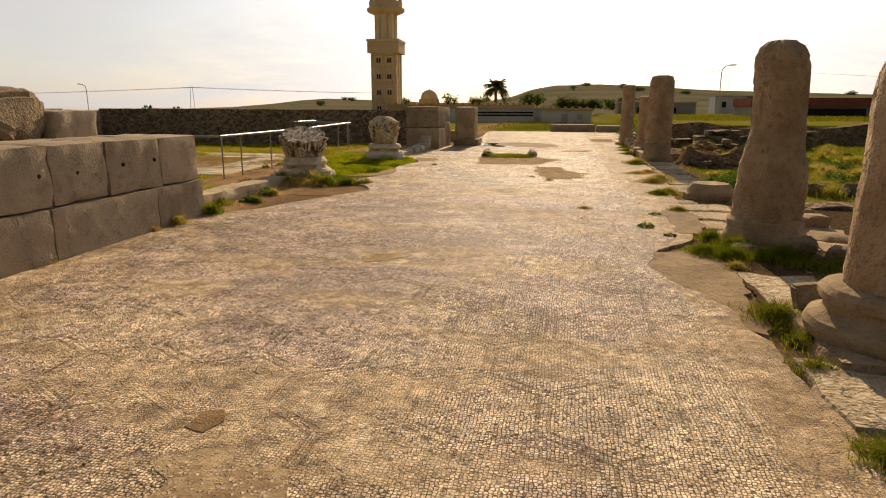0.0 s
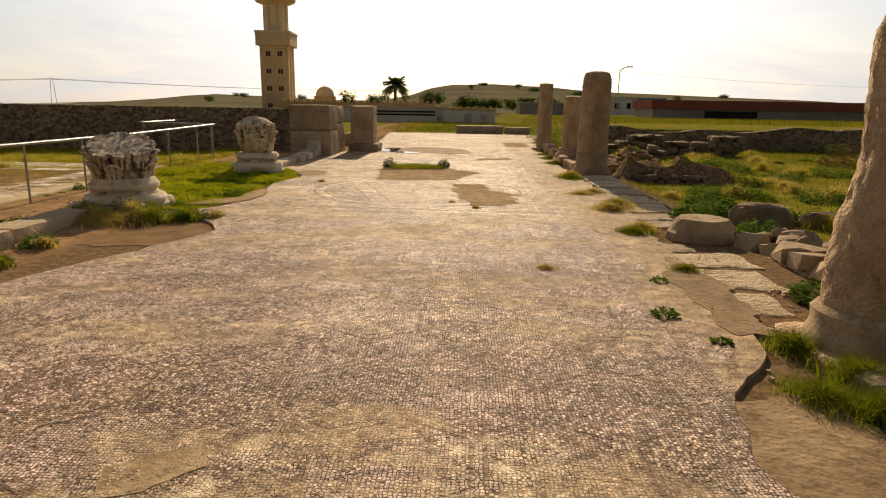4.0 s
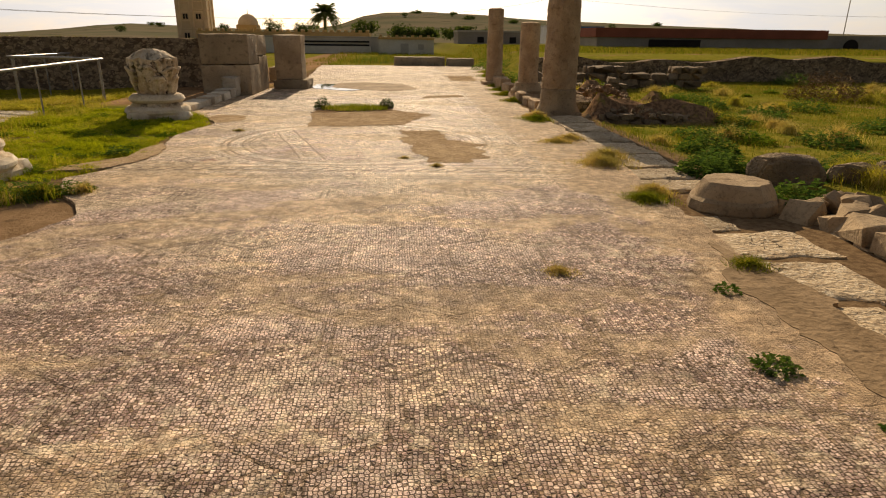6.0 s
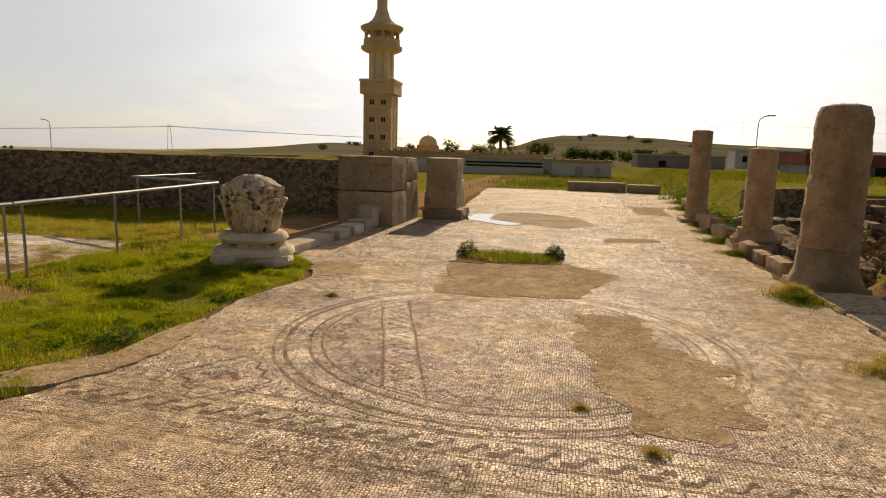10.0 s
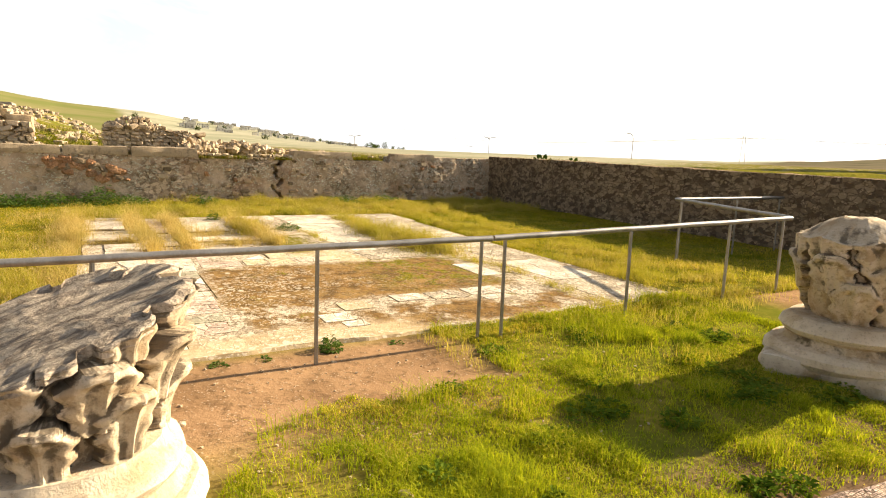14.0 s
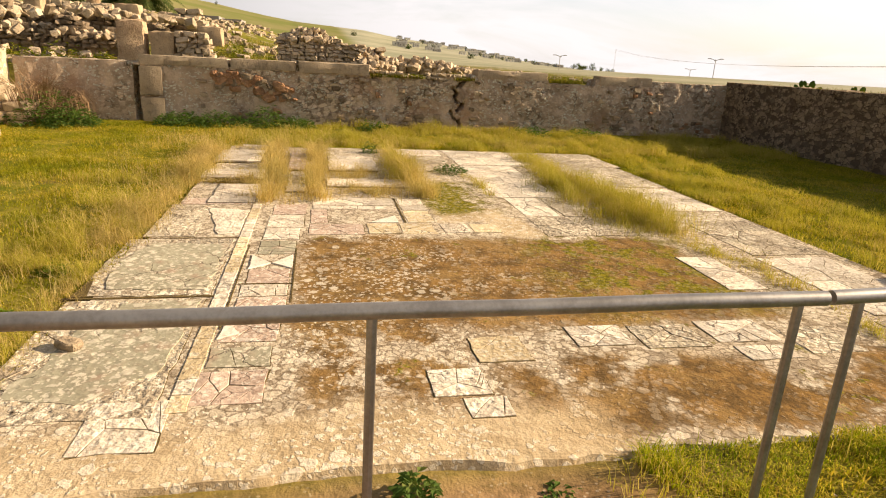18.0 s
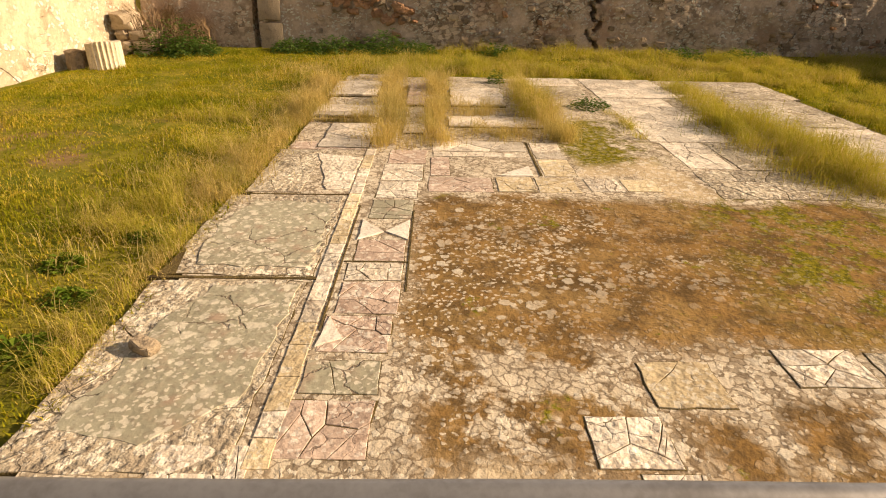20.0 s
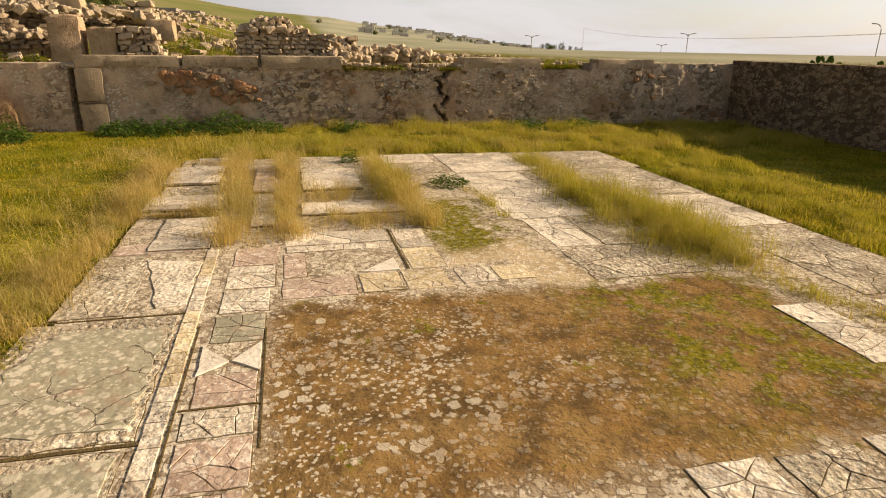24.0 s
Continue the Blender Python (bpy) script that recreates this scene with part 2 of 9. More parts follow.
def wall_material(name, mortar, stone, dark, red=None, scale=5.0, show=0.5):
    """Old rubble wall: stones of mixed size bedded in worn mortar, soot and damp stains, fine cracks."""
    n = Nodes(name, 0.95)
    x, y, z = n.split()
    jit = n.math("MULTIPLY", n.math("SUBTRACT", n.noise(7.0, 3), 0.5), 0.12)
    v = n.join(n.math("ADD", x, jit), n.math("ADD", y, jit), n.math("MULTIPLY", n.math("ADD", z, jit), 1.6))
    edge, cr = n.voronoi(scale, "DISTANCE_TO_EDGE", v), n.split(n.voronoi(scale, "F1", v, out="Color"))[0]
    edge2, cr2 = n.voronoi(scale * 2.4, "DISTANCE_TO_EDGE", v), n.split(n.voronoi(scale * 2.4, "F1", v, out="Color"))[0]
    big, mid, fine, grit = n.noise(0.6, 5, 0.6), n.noise(3.0, 6, 0.65), n.noise(18.0, 6, 0.7), n.noise(75.0, 4, 0.7)
    where = n.step(n.math("ADD", big, n.math("MULTIPLY", mid, 0.35)), 0.80 - show * 0.5, 0.92 - show * 0.4)
    bare = n.math("MULTIPLY", where, n.step(edge, 0.02, 0.07))
    chips = n.math("MULTIPLY", n.step(edge2, 0.02, 0.10), n.math("MULTIPLY", n.step(cr2, 0.72, 0.80), n.step(mid, 0.40, 0.52)))
    col = n.mix(n.step(mid, 0.34, 0.66), mortar, tuple(c * 0.66 for c in mortar))
    col = n.mix(n.math("MULTIPLY", n.step(fine, 0.42, 0.66), 0.45), col, tuple(c * 0.5 for c in mortar))
    col = n.mix(bare, col, n.mix(n.step(cr, 0.1, 0.9), stone, dark))
    col = n.mix(n.math("MULTIPLY", chips, 0.8), col, tuple(min(0.7, c * 1.45) for c in stone))
    if red:
        col = n.mix(n.math("MULTIPLY", n.step(n.noise(0.9, 5, 0.6), 0.56, 0.68), 0.5), col, red)
    col = n.mix(n.math("MULTIPLY", n.step(n.noise(1.1, 7, 0.72), 0.50, 0.68), 0.55), col, dark)
    joints = n.math("MULTIPLY", n.step(edge, 0.035, 0.0), where)
    col = n.mix(n.math("MULTIPLY", joints, 0.5), col, tuple(c * 0.35 for c in dark))
    vc = n.vmath("ADD", n.pos, n.join(jit, n.math("MULTIPLY", jit, 2.0), n.math("MULTIPLY", jit, 2.0)))
    split = n.math("MULTIPLY", n.step(n.voronoi(0.9, "DISTANCE_TO_EDGE", vc), 0.008, 0.002), n.step(mid, 0.50, 0.58))
    col = n.mix(n.math("MULTIPLY", split, 0.85), col, tuple(c * 0.3 for c in dark))
    col = n.mix(n.math("MULTIPLY", n.step(grit, 0.55, 0.72), 0.35), col, tuple(c * 0.5 for c in dark))
    h = n.math("ADD", n.math("MULTIPLY", bare, 1.0), n.math("ADD", n.math("MULTIPLY", mid, 1.0), n.math("MULTIPLY", fine, 0.8)))
    h = n.math("ADD", h, n.math("SUBTRACT", n.math("MULTIPLY", chips, 0.5), n.math("MULTIPLY", split, 1.0)))
    n.bump(h, 0.9, 0.025)
    return n.done(col)


# darker copy for walls turned from the sun: their shade is in the colour
M_WALLDARK = wall_material("shade_dark_rubble_wall", (0.29, 0.218, 0.148), (0.39, 0.295, 0.20), (0.14, 0.102, 0.07), None, 7.5, 0.75)
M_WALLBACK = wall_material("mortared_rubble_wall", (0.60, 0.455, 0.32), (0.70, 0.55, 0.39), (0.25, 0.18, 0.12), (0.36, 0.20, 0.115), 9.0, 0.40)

# cream copy for the sun-facing wall, its light partly in the colour
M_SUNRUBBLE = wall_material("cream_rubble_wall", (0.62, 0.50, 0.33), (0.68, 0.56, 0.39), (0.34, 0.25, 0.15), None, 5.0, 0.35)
M_REDSTONE = stone_material("reddish_broken_plaster", (0.42, 0.24, 0.13), (0.32, 0.17, 0.09), (0.20, 0.11, 0.065), 3.0, 35, 1.0, 0.03)
M_BANK = stone_material("reddish_earth_bank", (0.30, 0.19, 0.11), (0.20, 0.125, 0.07), (0.10, 0.07, 0.045), 2.0, 30, 1.0, 0.04)


def soil_material():
    n = Nodes("soil_and_grass_ground", 1.0)
    x, y, z = n.split()
    big, mid, fine, grain = n.noise(0.35, 5), n.noise(1.8, 6), n.noise(14.0, 5), n.noise(90.0, 3)
    soil = n.mix(n.step(mid, 0.35, 0.65), (0.37, 0.225, 0.118), (0.26, 0.155, 0.08))
    soil = n.mix(n.math("MULTIPLY", n.step(fine, 0.48, 0.68), 0.6), soil, (0.13, 0.08, 0.042))
    soil = n.mix(n.math("MULTIPLY", n.step(n.voronoi(34.0), 0.30, 0.14), n.math("MULTIPLY", n.step(fine, 0.40, 0.55), 0.7)), soil, (0.50, 0.39, 0.27))
    green = n.mix(n.step(n.noise(5.0, 6, 0.7), 0.35, 0.65), (0.13, 0.125, 0.018), (0.27, 0.22, 0.04))
    green = n.mix(n.math("MULTIPLY", n.step(n.noise(1.2, 6, 0.7, n.vmath("ADD", n.pos, (9.0, 4.0, 0.0))), 0.46, 0.60), 0.7), green, (0.11, 0.13, 0.016))
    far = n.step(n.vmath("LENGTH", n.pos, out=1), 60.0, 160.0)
    # far hills: distance haze is put into the colour as paler grey-olive
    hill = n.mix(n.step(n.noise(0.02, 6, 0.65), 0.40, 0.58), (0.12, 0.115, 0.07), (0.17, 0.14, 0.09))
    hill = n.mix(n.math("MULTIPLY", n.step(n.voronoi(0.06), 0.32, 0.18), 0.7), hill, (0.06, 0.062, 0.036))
    col = n.mix(n.step(n.math("ADD", big, n.math("MULTIPLY", mid, 0.5)), 0.84, 0.98), green, soil)
    strip = n.math("MULTIPLY", n.math("MULTIPLY", n.step(x, -7.7, -7.2), n.step(x, -5.2, -6.3)), n.math("MULTIPLY", n.step(y, 10.6, 11.6), n.step(y, 16.2, 15.0)))
    strip = n.math("MAXIMUM", strip, n.math("MULTIPLY", n.math("MULTIPLY", n.step(x, -7.4, -6.9), n.step(x, -4.6, -5.0)), n.step(y, 19.0, 19.6)))
    strip = n.math("MAXIMUM", strip, n.math("MULTIPLY", n.math("MULTIPLY", n.step(x, -6.3, -5.9), n.step(y, 12.8, 12.2)), n.math("MULTIPLY", n.step(y, 7.9, 8.4), n.step(x, -3.0, -3.6))))
    col = n.mix(strip, col, soil)
    path = n.math("MULTIPLY", n.step(x, -5.0, -4.6), n.math("MULTIPLY", n.step(x, 3.6, 3.0), n.step(y, 42.0, 40.0)))
    col = n.mix(path, col, n.mix(n.step(fine, 0.4, 0.6), (0.21, 0.14, 0.078), (0.14, 0.09, 0.05)))
    # trench floor: the side wall's shadow is put into the soil colour
    pit_shade = n.math("MULTIPLY", n.math("MULTIPLY", n.step(x, 3.1, 3.4), n.step(x, 9.4, 9.0)), n.math("MULTIPLY", n.step(y, 4.0, 4.4), n.step(y, 11.2, 10.9)))
    col = n.mix(pit_shade, col, n.mix(n.step(fine, 0.4, 0.6), (0.10, 0.068, 0.04), (0.06, 0.042, 0.026)))
    bank = n.math("MAXIMUM", n.math("MULTIPLY", n.math("MULTIPLY", n.step(y, 17.7, 18.1), n.step(y, 18.95, 18.7)), n.math("MULTIPLY", n.step(x, 3.0, 3.2), n.step(x, 6.6, 5.8))), n.math("MULTIPLY", n.math("MULTIPLY", n.step(x, 4.0, 4.3), n.step(x, 5.1, 4.9)), n.math("MULTIPLY", n.step(y, 18.6, 19.2), n.step(y, 25.0, 24.2))))
    col = n.mix(n.math("MULTIPLY", bank, n.step(n.noise(3.0, 5, 0.7), 0.30, 0.46)), col, n.mix(n.step(fine, 0.4, 0.6), (0.27, 0.165, 0.095), (0.13, 0.08, 0.048)))
    west = n.step(x, -21.5, -26.0)
    col = n.mix(n.math("MULTIPLY", west, n.step(mid, 0.45, 0.6)), col, (0.15, 0.135, 0.05))
    rock = n.math("MULTIPLY", west, n.step(n.voronoi(1.3), 0.42, 0.3))
    col = n.mix(n.math("MULTIPLY", rock, n.step(fine, 0.4, 0.55)), col, (0.40, 0.32, 0.22))
    # western slope, its colour paled and yellowed for haze
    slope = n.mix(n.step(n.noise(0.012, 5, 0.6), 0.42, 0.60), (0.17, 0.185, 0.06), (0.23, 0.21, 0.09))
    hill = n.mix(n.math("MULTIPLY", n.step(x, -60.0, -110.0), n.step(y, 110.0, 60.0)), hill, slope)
    # low plain beyond the walls, haze painted in as a pale tone
    hazy_plain = n.math("MULTIPLY", n.step(y, 25.5, 34.0), n.step(n.math("MULTIPLY_ADD", y, 0.62, x), 3.0, -12.0))
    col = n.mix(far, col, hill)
    col = n.mix(n.math("MULTIPLY", hazy_plain, 0.85), col, n.mix(n.step(n.noise(0.03, 5, 0.6), 0.4, 0.6), (0.40, 0.38, 0.28), (0.30, 0.30, 0.21)))
    n.bump(n.math("ADD", fine, n.math("MULTIPLY", grain, 0.3)), 0.6, 0.018)
    return n.done(col)


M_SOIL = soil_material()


def mosaic_material():
    """Worn floor mosaic: small tesserae, hexagon lines, a bordered panel with a great ring, mortar and silt."""
    n = Nodes("worn_floor_mosaic", 0.75)
    n.b.inputs["Specular IOR Level"].default_value = 0.08
    warp = n.t.nodes.new("ShaderNodeTexNoise")
    warp.inputs["Scale"].default_value = 1.6
    n.t.links.new(n.pos, warp.inputs["Vector"])
    off = n.t.nodes.new("ShaderNodeVectorMath")
    off.operation = "MULTIPLY_ADD"
    n.t.links.new(warp.outputs["Color"], off.inputs[0])
    off.inputs[1].default_value = (0.05, 0.05, 0.0)
    n.t.links.new(n.pos, off.inputs[2])
    px, py, pz = n.split(n.vmath("SUBTRACT", off.outputs[0], (0.025, 0.025, 0.0)))
    flat = n.join(px, py, 0.0)
    # tesserae
    edge = n.voronoi(50.0, "DISTANCE_TO_EDGE", flat, 0.5)
    cell = n.split(n.voronoi(50.0, "F1", flat, 0.5, "Color"))
    tess = n.step(edge, 0.03, 0.15)
    # hexagons, pointed along y
    w = 0.73
    s = (1.0, 1.7320508, 1.0)
    q = n.vmath("ADD", n.vmath("DIVIDE", flat, (w, w, 1.0)), (60.0616, 60.0 * 1.7320508 + 0.185, 0.5))
    a = n.vmath("SUBTRACT", n.vmath("MODULO", q, s), (0.5, 0.8660254, 0.5))
    b = n.vmath("SUBTRACT", n.vmath("MODULO", n.vmath("ADD", q, (0.5, 0.8660254, 0.0)), s), (0.5, 0.8660254, 0.5))
    ax, ay, _ = n.split(a)
    bx, by, _ = n.split(b)
    la = n.math("ADD", n.math("MULTIPLY", ax, ax), n.math("MULTIPLY", ay, ay))
    lb = n.math("ADD", n.math("MULTIPLY", bx, bx), n.math("MULTIPLY", by, by))
    pick = n.math("LESS_THAN", la, lb)

    def hexd(u, v):
        au = n.math("ABSOLUTE", u)
        return n.math("MAXIMUM", au, n.math("ADD", n.math("MULTIPLY", au, 0.5), n.math("MULTIPLY", n.math("ABSOLUTE", v), 0.8660254)))

    def mul(*v):
        r = v[0]
        for k in v[1:]:
            r = n.math("MULTIPLY", r, k)
        return r

    def top(*v):
        r = v[0]
        for k in v[1:]:
            r = n.math("MAXIMUM", r, k)
        return r

    def band(v, at, wide):
        return n.step(n.math("ABSOLUTE", n.math("SUBTRACT", v, at)), wide, wide * 0.55)

    d = n.math("ADD", mul(pick, hexd(ax, ay)), mul(n.math("SUBTRACT", 1.0, pick), hexd(bx, by)))
    inner = mul(n.math("SUBTRACT", 0.5, d), w)
    hexes = mul(n.step(py, 12.35, 12.30), n.step(px, 0.80, 0.78))
    hexline = mul(n.step(n.math("ABSOLUTE", n.math("SUBTRACT", inner, 0.032)), 0.015, 0.007), hexes)
    motif = mul(n.step(inner, 0.20, 0.24), hexes, n.step(n.noise(2.3, 3), 0.46, 0.52))
    # panel: running wave along its south edge, borders, ring, zigzags and a braid
    run = n.math("ADD", py, n.math("MULTIPLY", px, 0.053))
    south, panel_x = 12.995, n.step(px, 0.95, 0.92)
    fx = n.math("SUBTRACT", n.math("FRACT", n.math("MULTIPLY", px, 5.0)), 0.5)
    hook = n.math("ADD", south - 0.045, mul(n.step(fx, -0.10, 0.30), 0.09))
    light, dark, crisp = [], [], []
    crisp.append(mul(n.step(n.math("ABSOLUTE", n.math("SUBTRACT", run, hook)), 0.034, 0.028), panel_x))
    for at, wide in ((south - 0.12, 0.020), (south + 0.13, 0.020), (south + 0.30, 0.018), (south - 0.36, 0.022), (south - 0.46, 0.022)):
        dark.append(mul(band(run, at, wide), panel_x, 0.75))
    for at in (south - 0.18, south + 0.20, south + 0.02):
        light.append(mul(band(run, at, 0.06), panel_x))
    fy = n.math("SUBTRACT", n.math("FRACT", n.math("MULTIPLY", py, 5.0)), 0.5)
    crisp.append(mul(band(px, n.math("ADD", 0.80, mul(n.step(fy, -0.10, 0.30), 0.07)), 0.034), n.step(py, 12.9, 13.0), n.step(py, 20.0, 18.0), 0.45))
    for at in (0.68, 0.98):
        dark.append(mul(band(px, at, 0.016), 0.5))
    for at in (0.66, 1.0):
        light.append(mul(band(px, at, 0.035), n.step(py, 12.9, 13.0)))
    rx, ry = n.math("SUBTRACT", px, -1.34), n.math("SUBTRACT", py, 15.22)
    rad = n.math("SQRT", n.math("ADD", mul(rx, rx), mul(ry, ry)))
    ang = n.math("ARCTAN2", ry, rx)
    for r, wide in ((2.00, 0.016), (1.91, 0.022), (1.71, 0.018), (1.61, 0.014)):
        dark.append(band(rad, r, wide))
    light.append(mul(band(rad, 1.80, 0.09), 0.95))
    light.append(mul(band(rad, 2.10, 0.08), 0.8))
    inring = n.step(rad, 1.60, 1.56)
    braid_x = n.math("SUBTRACT", px, n.math("MULTIPLY_ADD", py, -0.31, -1.86 + 0.31 * 13.72))
    wave = n.math("MULTIPLY", n.math("SINE", n.math("MULTIPLY", py, 40.0)), 0.07)
    light.append(mul(n.step(n.math("ABSOLUTE", braid_x), 0.13, 0.11), n.step(rad, 1.66, 1.6)))
    crisp.append(mul(band(braid_x, wave, 0.030), inring))
    crisp.append(mul(band(n.math("ABSOLUTE", braid_x), 0.15, 0.016), inring, 0.9))
    tri = n.math("ADD", n.math("MULTIPLY", n.math("ABSOLUTE", n.math("SUBTRACT", px, -3.15)), 1.3), n.math("ABSOLUTE", n.math("SUBTRACT", py, 13.66)))
    outside = mul(n.step(rad, 2.04, 2.08), n.step(py, 13.2, 13.26), n.step(px, -0.9, -1.1))
    saw = n.math("MULTIPLY", n.math("ABSOLUTE", n.math("SUBTRACT", n.math("FRACT", n.math("MULTIPLY", n.math("ADD", px, n.math("MULTIPLY", py, -1.0)), 3.6)), 0.5)), 0.16)
    crisp.append(mul(band(n.math("ADD", tri, saw), 0.47, 0.030), outside))
    crisp.append(mul(band(rad, n.math("ADD", 1.40, n.math("MULTIPLY", n.math("ABSOLUTE", n.math("SUBTRACT", n.math("FRACT", n.math("MULTIPLY", ang, 6.0)), 0.5)), 0.16)), 0.018), 0.7))
    dark.append(mul(band(n.math("ADD", tri, saw), 0.60, 0.024), outside, 0.8))
    light.append(mul(n.step(tri, 0.8, 0.7), outside, 0.6))
    redtri = mul(n.step(tri, 0.16, 0.14), outside)
    spokes = n.math("ABSOLUTE", n.math("SINE", n.math("MULTIPLY", ang, 4.0)))
    diamond = mul(n.step(n.math("ADD", mul(spokes, 0.9), n.math("ABSOLUTE", n.math("SUBTRACT", rad, 1.15))), 0.50, 0.44), inring)
    dark_all, light_all = top(*dark), top(*light)

    mid, fine = n.noise(2.2, 6, 0.6), n.noise(26.0, 5)
    long = n.vmath("MULTIPLY", n.pos, (0.55, 1.25, 1.0))
    tone = n.math("ADD", mul(cell[0], 0.75), mul(fine, 0.3))
    cream = n.mix(tone, (0.50, 0.36, 0.225), (0.80, 0.62, 0.43))
    lilac = n.mix(tone, (0.37, 0.255, 0.215), (0.66, 0.49, 0.42))
    pale = n.mix(tone, (0.70, 0.55, 0.40), (0.95, 0.80, 0.63))
    purple = n.mix(tone, (0.13, 0.072, 0.056), (0.32, 0.20, 0.165))
    brown = n.mix(tone, (0.11, 0.068, 0.036), (0.25, 0.16, 0.09))
    rosy = n.math("MULTIPLY", mul(n.step(py, 3.0, 6.5), n.step(py, 12.6, 10.8)), 0.10)
    col = n.mix(mul(n.step(n.math("ADD", n.noise(0.7, 6, 0.65), rosy), 0.46, 0.62), 0.8), cream, lilac)
    col = n.mix(mul(light_all, 0.8), col, pale)
    col = n.mix(mul(motif, n.step(cell[1], 0.35, 0.5), 0.6), col, lilac)
    col = n.mix(mul(inring, n.step(n.noise(3.4, 5, 0.6), 0.50, 0.60), 0.7), col, n.mix(tone, (0.20, 0.12, 0.115), (0.52, 0.36, 0.34)))
    col = n.mix(mul(diamond, 0.5), col, n.mix(tone, (0.25, 0.13, 0.10), (0.50, 0.31, 0.24)))
    col = n.mix(mul(redtri, 0.9), col, n.mix(tone, (0.24, 0.085, 0.05), (0.46, 0.19, 0.12)))
    # dark tesserae, in drifts and singly
    drift = n.step(n.math("ADD", n.noise(1.15, 8, 0.75, long), mul(rosy, 0.9)), 0.51, 0.63)
    col = n.mix(mul(drift, n.step(cell[2], 0.25, 0.40), 0.85), col, purple)
    clump = n.step(n.noise(13.0, 6, 0.75), 0.50, 0.60)
    col = n.mix(mul(n.step(n.math("ADD", cell[2], mul(clump, 0.22)), 0.93, 0.97), 0.8), col, brown)
    worn = mul(n.step(n.noise(1.1, 6, 0.7), 0.38, 0.56), n.step(n.noise(11.0, 5, 0.75), 0.32, 0.50))
    col = n.mix(mul(hexline, worn, 0.85), col, brown)
    kept = mul(n.step(n.noise(1.7, 5, 0.65), 0.26, 0.42), n.step(n.noise(13.0, 5, 0.75), 0.30, 0.48))
    col = n.mix(mul(dark_all, kept, 0.95), col, brown)
    col = n.mix(tess, (0.13, 0.088, 0.052), col)
    # silt and bare mortar that hide the tesserae
    silt = n.step(n.math("ADD", n.noise(0.8, 6, 0.65, n.vmath("ADD", long, (5.0, 2.0, 0.0))), mul(n.noise(9.0, 4), 0.22)), 0.60, 0.72)
    side = mul(n.step(px, 0.92, 1.15), n.step(n.math("ADD", mid, mul(n.step(px, 1.0, 1.8), 0.2)), 0.42, 0.55))
    left = n.step(n.math("ADD", px, mul(mid, 1.2)), -3.7, -4.1)
    silt = top(mul(silt, 0.75), mul(side, 0.95), mul(left, 0.7), mul(n.step(py, 20.0, 26.0), 0.55))
    silt_col = n.mix(n.step(n.noise(6.0, 6, 0.7), 0.36, 0.62), (0.56, 0.41, 0.25), (0.33, 0.23, 0.13))
    silt_col = n.mix(mul(n.step(fine, 0.50, 0.66), 0.55), silt_col, (0.20, 0.135, 0.08))
    col = n.mix(silt, col, n.mix(mul(side, 0.6), silt_col, (0.30, 0.205, 0.12)))
    jag = n.vmath("ADD", n.pos, n.join(mul(n.noise(6.0, 4), 0.22), mul(n.noise(6.7, 4), 0.22), 0.0))
    cracked = mul(n.step(n.voronoi(5.5, "DISTANCE_TO_EDGE", jag), 0.035, 0.010), top(left, mul(silt, 0.4), n.step(py, 17.0, 19.0)), n.step(n.noise(2.6, 5), 0.40, 0.50))
    col = n.mix(mul(cracked, 0.7), col, (0.15, 0.10, 0.06))
    # dirt, lost tesserae and pale lime crust; crust and blotches also paint in glints
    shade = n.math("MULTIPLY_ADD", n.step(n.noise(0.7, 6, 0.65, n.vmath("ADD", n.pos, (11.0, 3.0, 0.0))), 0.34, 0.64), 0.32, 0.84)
    col = n.mix(1.0, col, n.join(shade, shade, shade), "MULTIPLY")
    col = n.mix(mul(n.step(n.noise(3.6, 8, 0.75, long), 0.54, 0.66), 0.55), col, (0.20, 0.135, 0.08))
    crust = mul(n.step(n.noise(9.0, 6, 0.75), 0.50, 0.60), n.step(n.noise(0.9, 4, 0.6, n.vmath("ADD", n.pos, (3.0, 57.0, 0.0))), 0.48, 0.60))
    col = n.mix(mul(crust, 0.5), col, (0.70, 0.57, 0.40))
    lost = mul(n.step(n.noise(8.0, 6, 0.72, n.vmath("ADD", n.pos, (41.0, 9.0, 0.0))), 0.63, 0.67), n.step(mid, 0.46, 0.54))
    col = n.mix(mul(lost, 0.8), col, (0.17, 0.115, 0.068))
    blotch = n.step(n.noise(4.2, 8, 0.82), 0.38, 0.62)
    fleck = n.math("MULTIPLY", n.math("MULTIPLY_ADD", n.step(n.noise(13.0, 7, 0.82), 0.38, 0.62), 0.62, 0.72), n.math("MULTIPLY_ADD", blotch, 0.54, 0.92))
    col = n.mix(1.0, col, n.join(fleck, fleck, fleck), "MULTIPLY")
    col = n.mix(mul(top(*crisp), n.step(n.noise(15.0, 5, 0.75), 0.33, 0.48), n.step(n.noise(2.1, 5, 0.65), 0.28, 0.42), 0.85), col, (0.15, 0.092, 0.055))
    rough = n.math("MULTIPLY_ADD", n.noise(7.0, 6, 0.75), 0.45, n.math("MULTIPLY_ADD", silt, 0.12, 0.46))
    keep = n.math("SUBTRACT", 1.0, mul(silt, 0.8))
    h = mul(n.math("ADD", mul(tess, 1.3), mul(cell[1], 0.9)), keep)
    h = n.math("ADD", h, n.math("ADD", mul(fine, 0.7), mul(n.noise(6.0, 7, 0.78), 3.2)))
    h = n.math("SUBTRACT", h, n.math("ADD", n.math("ADD", mul(lost, 1.2), mul(cracked, 1.6)), mul(top(dark_all, hexline), 0.4)))
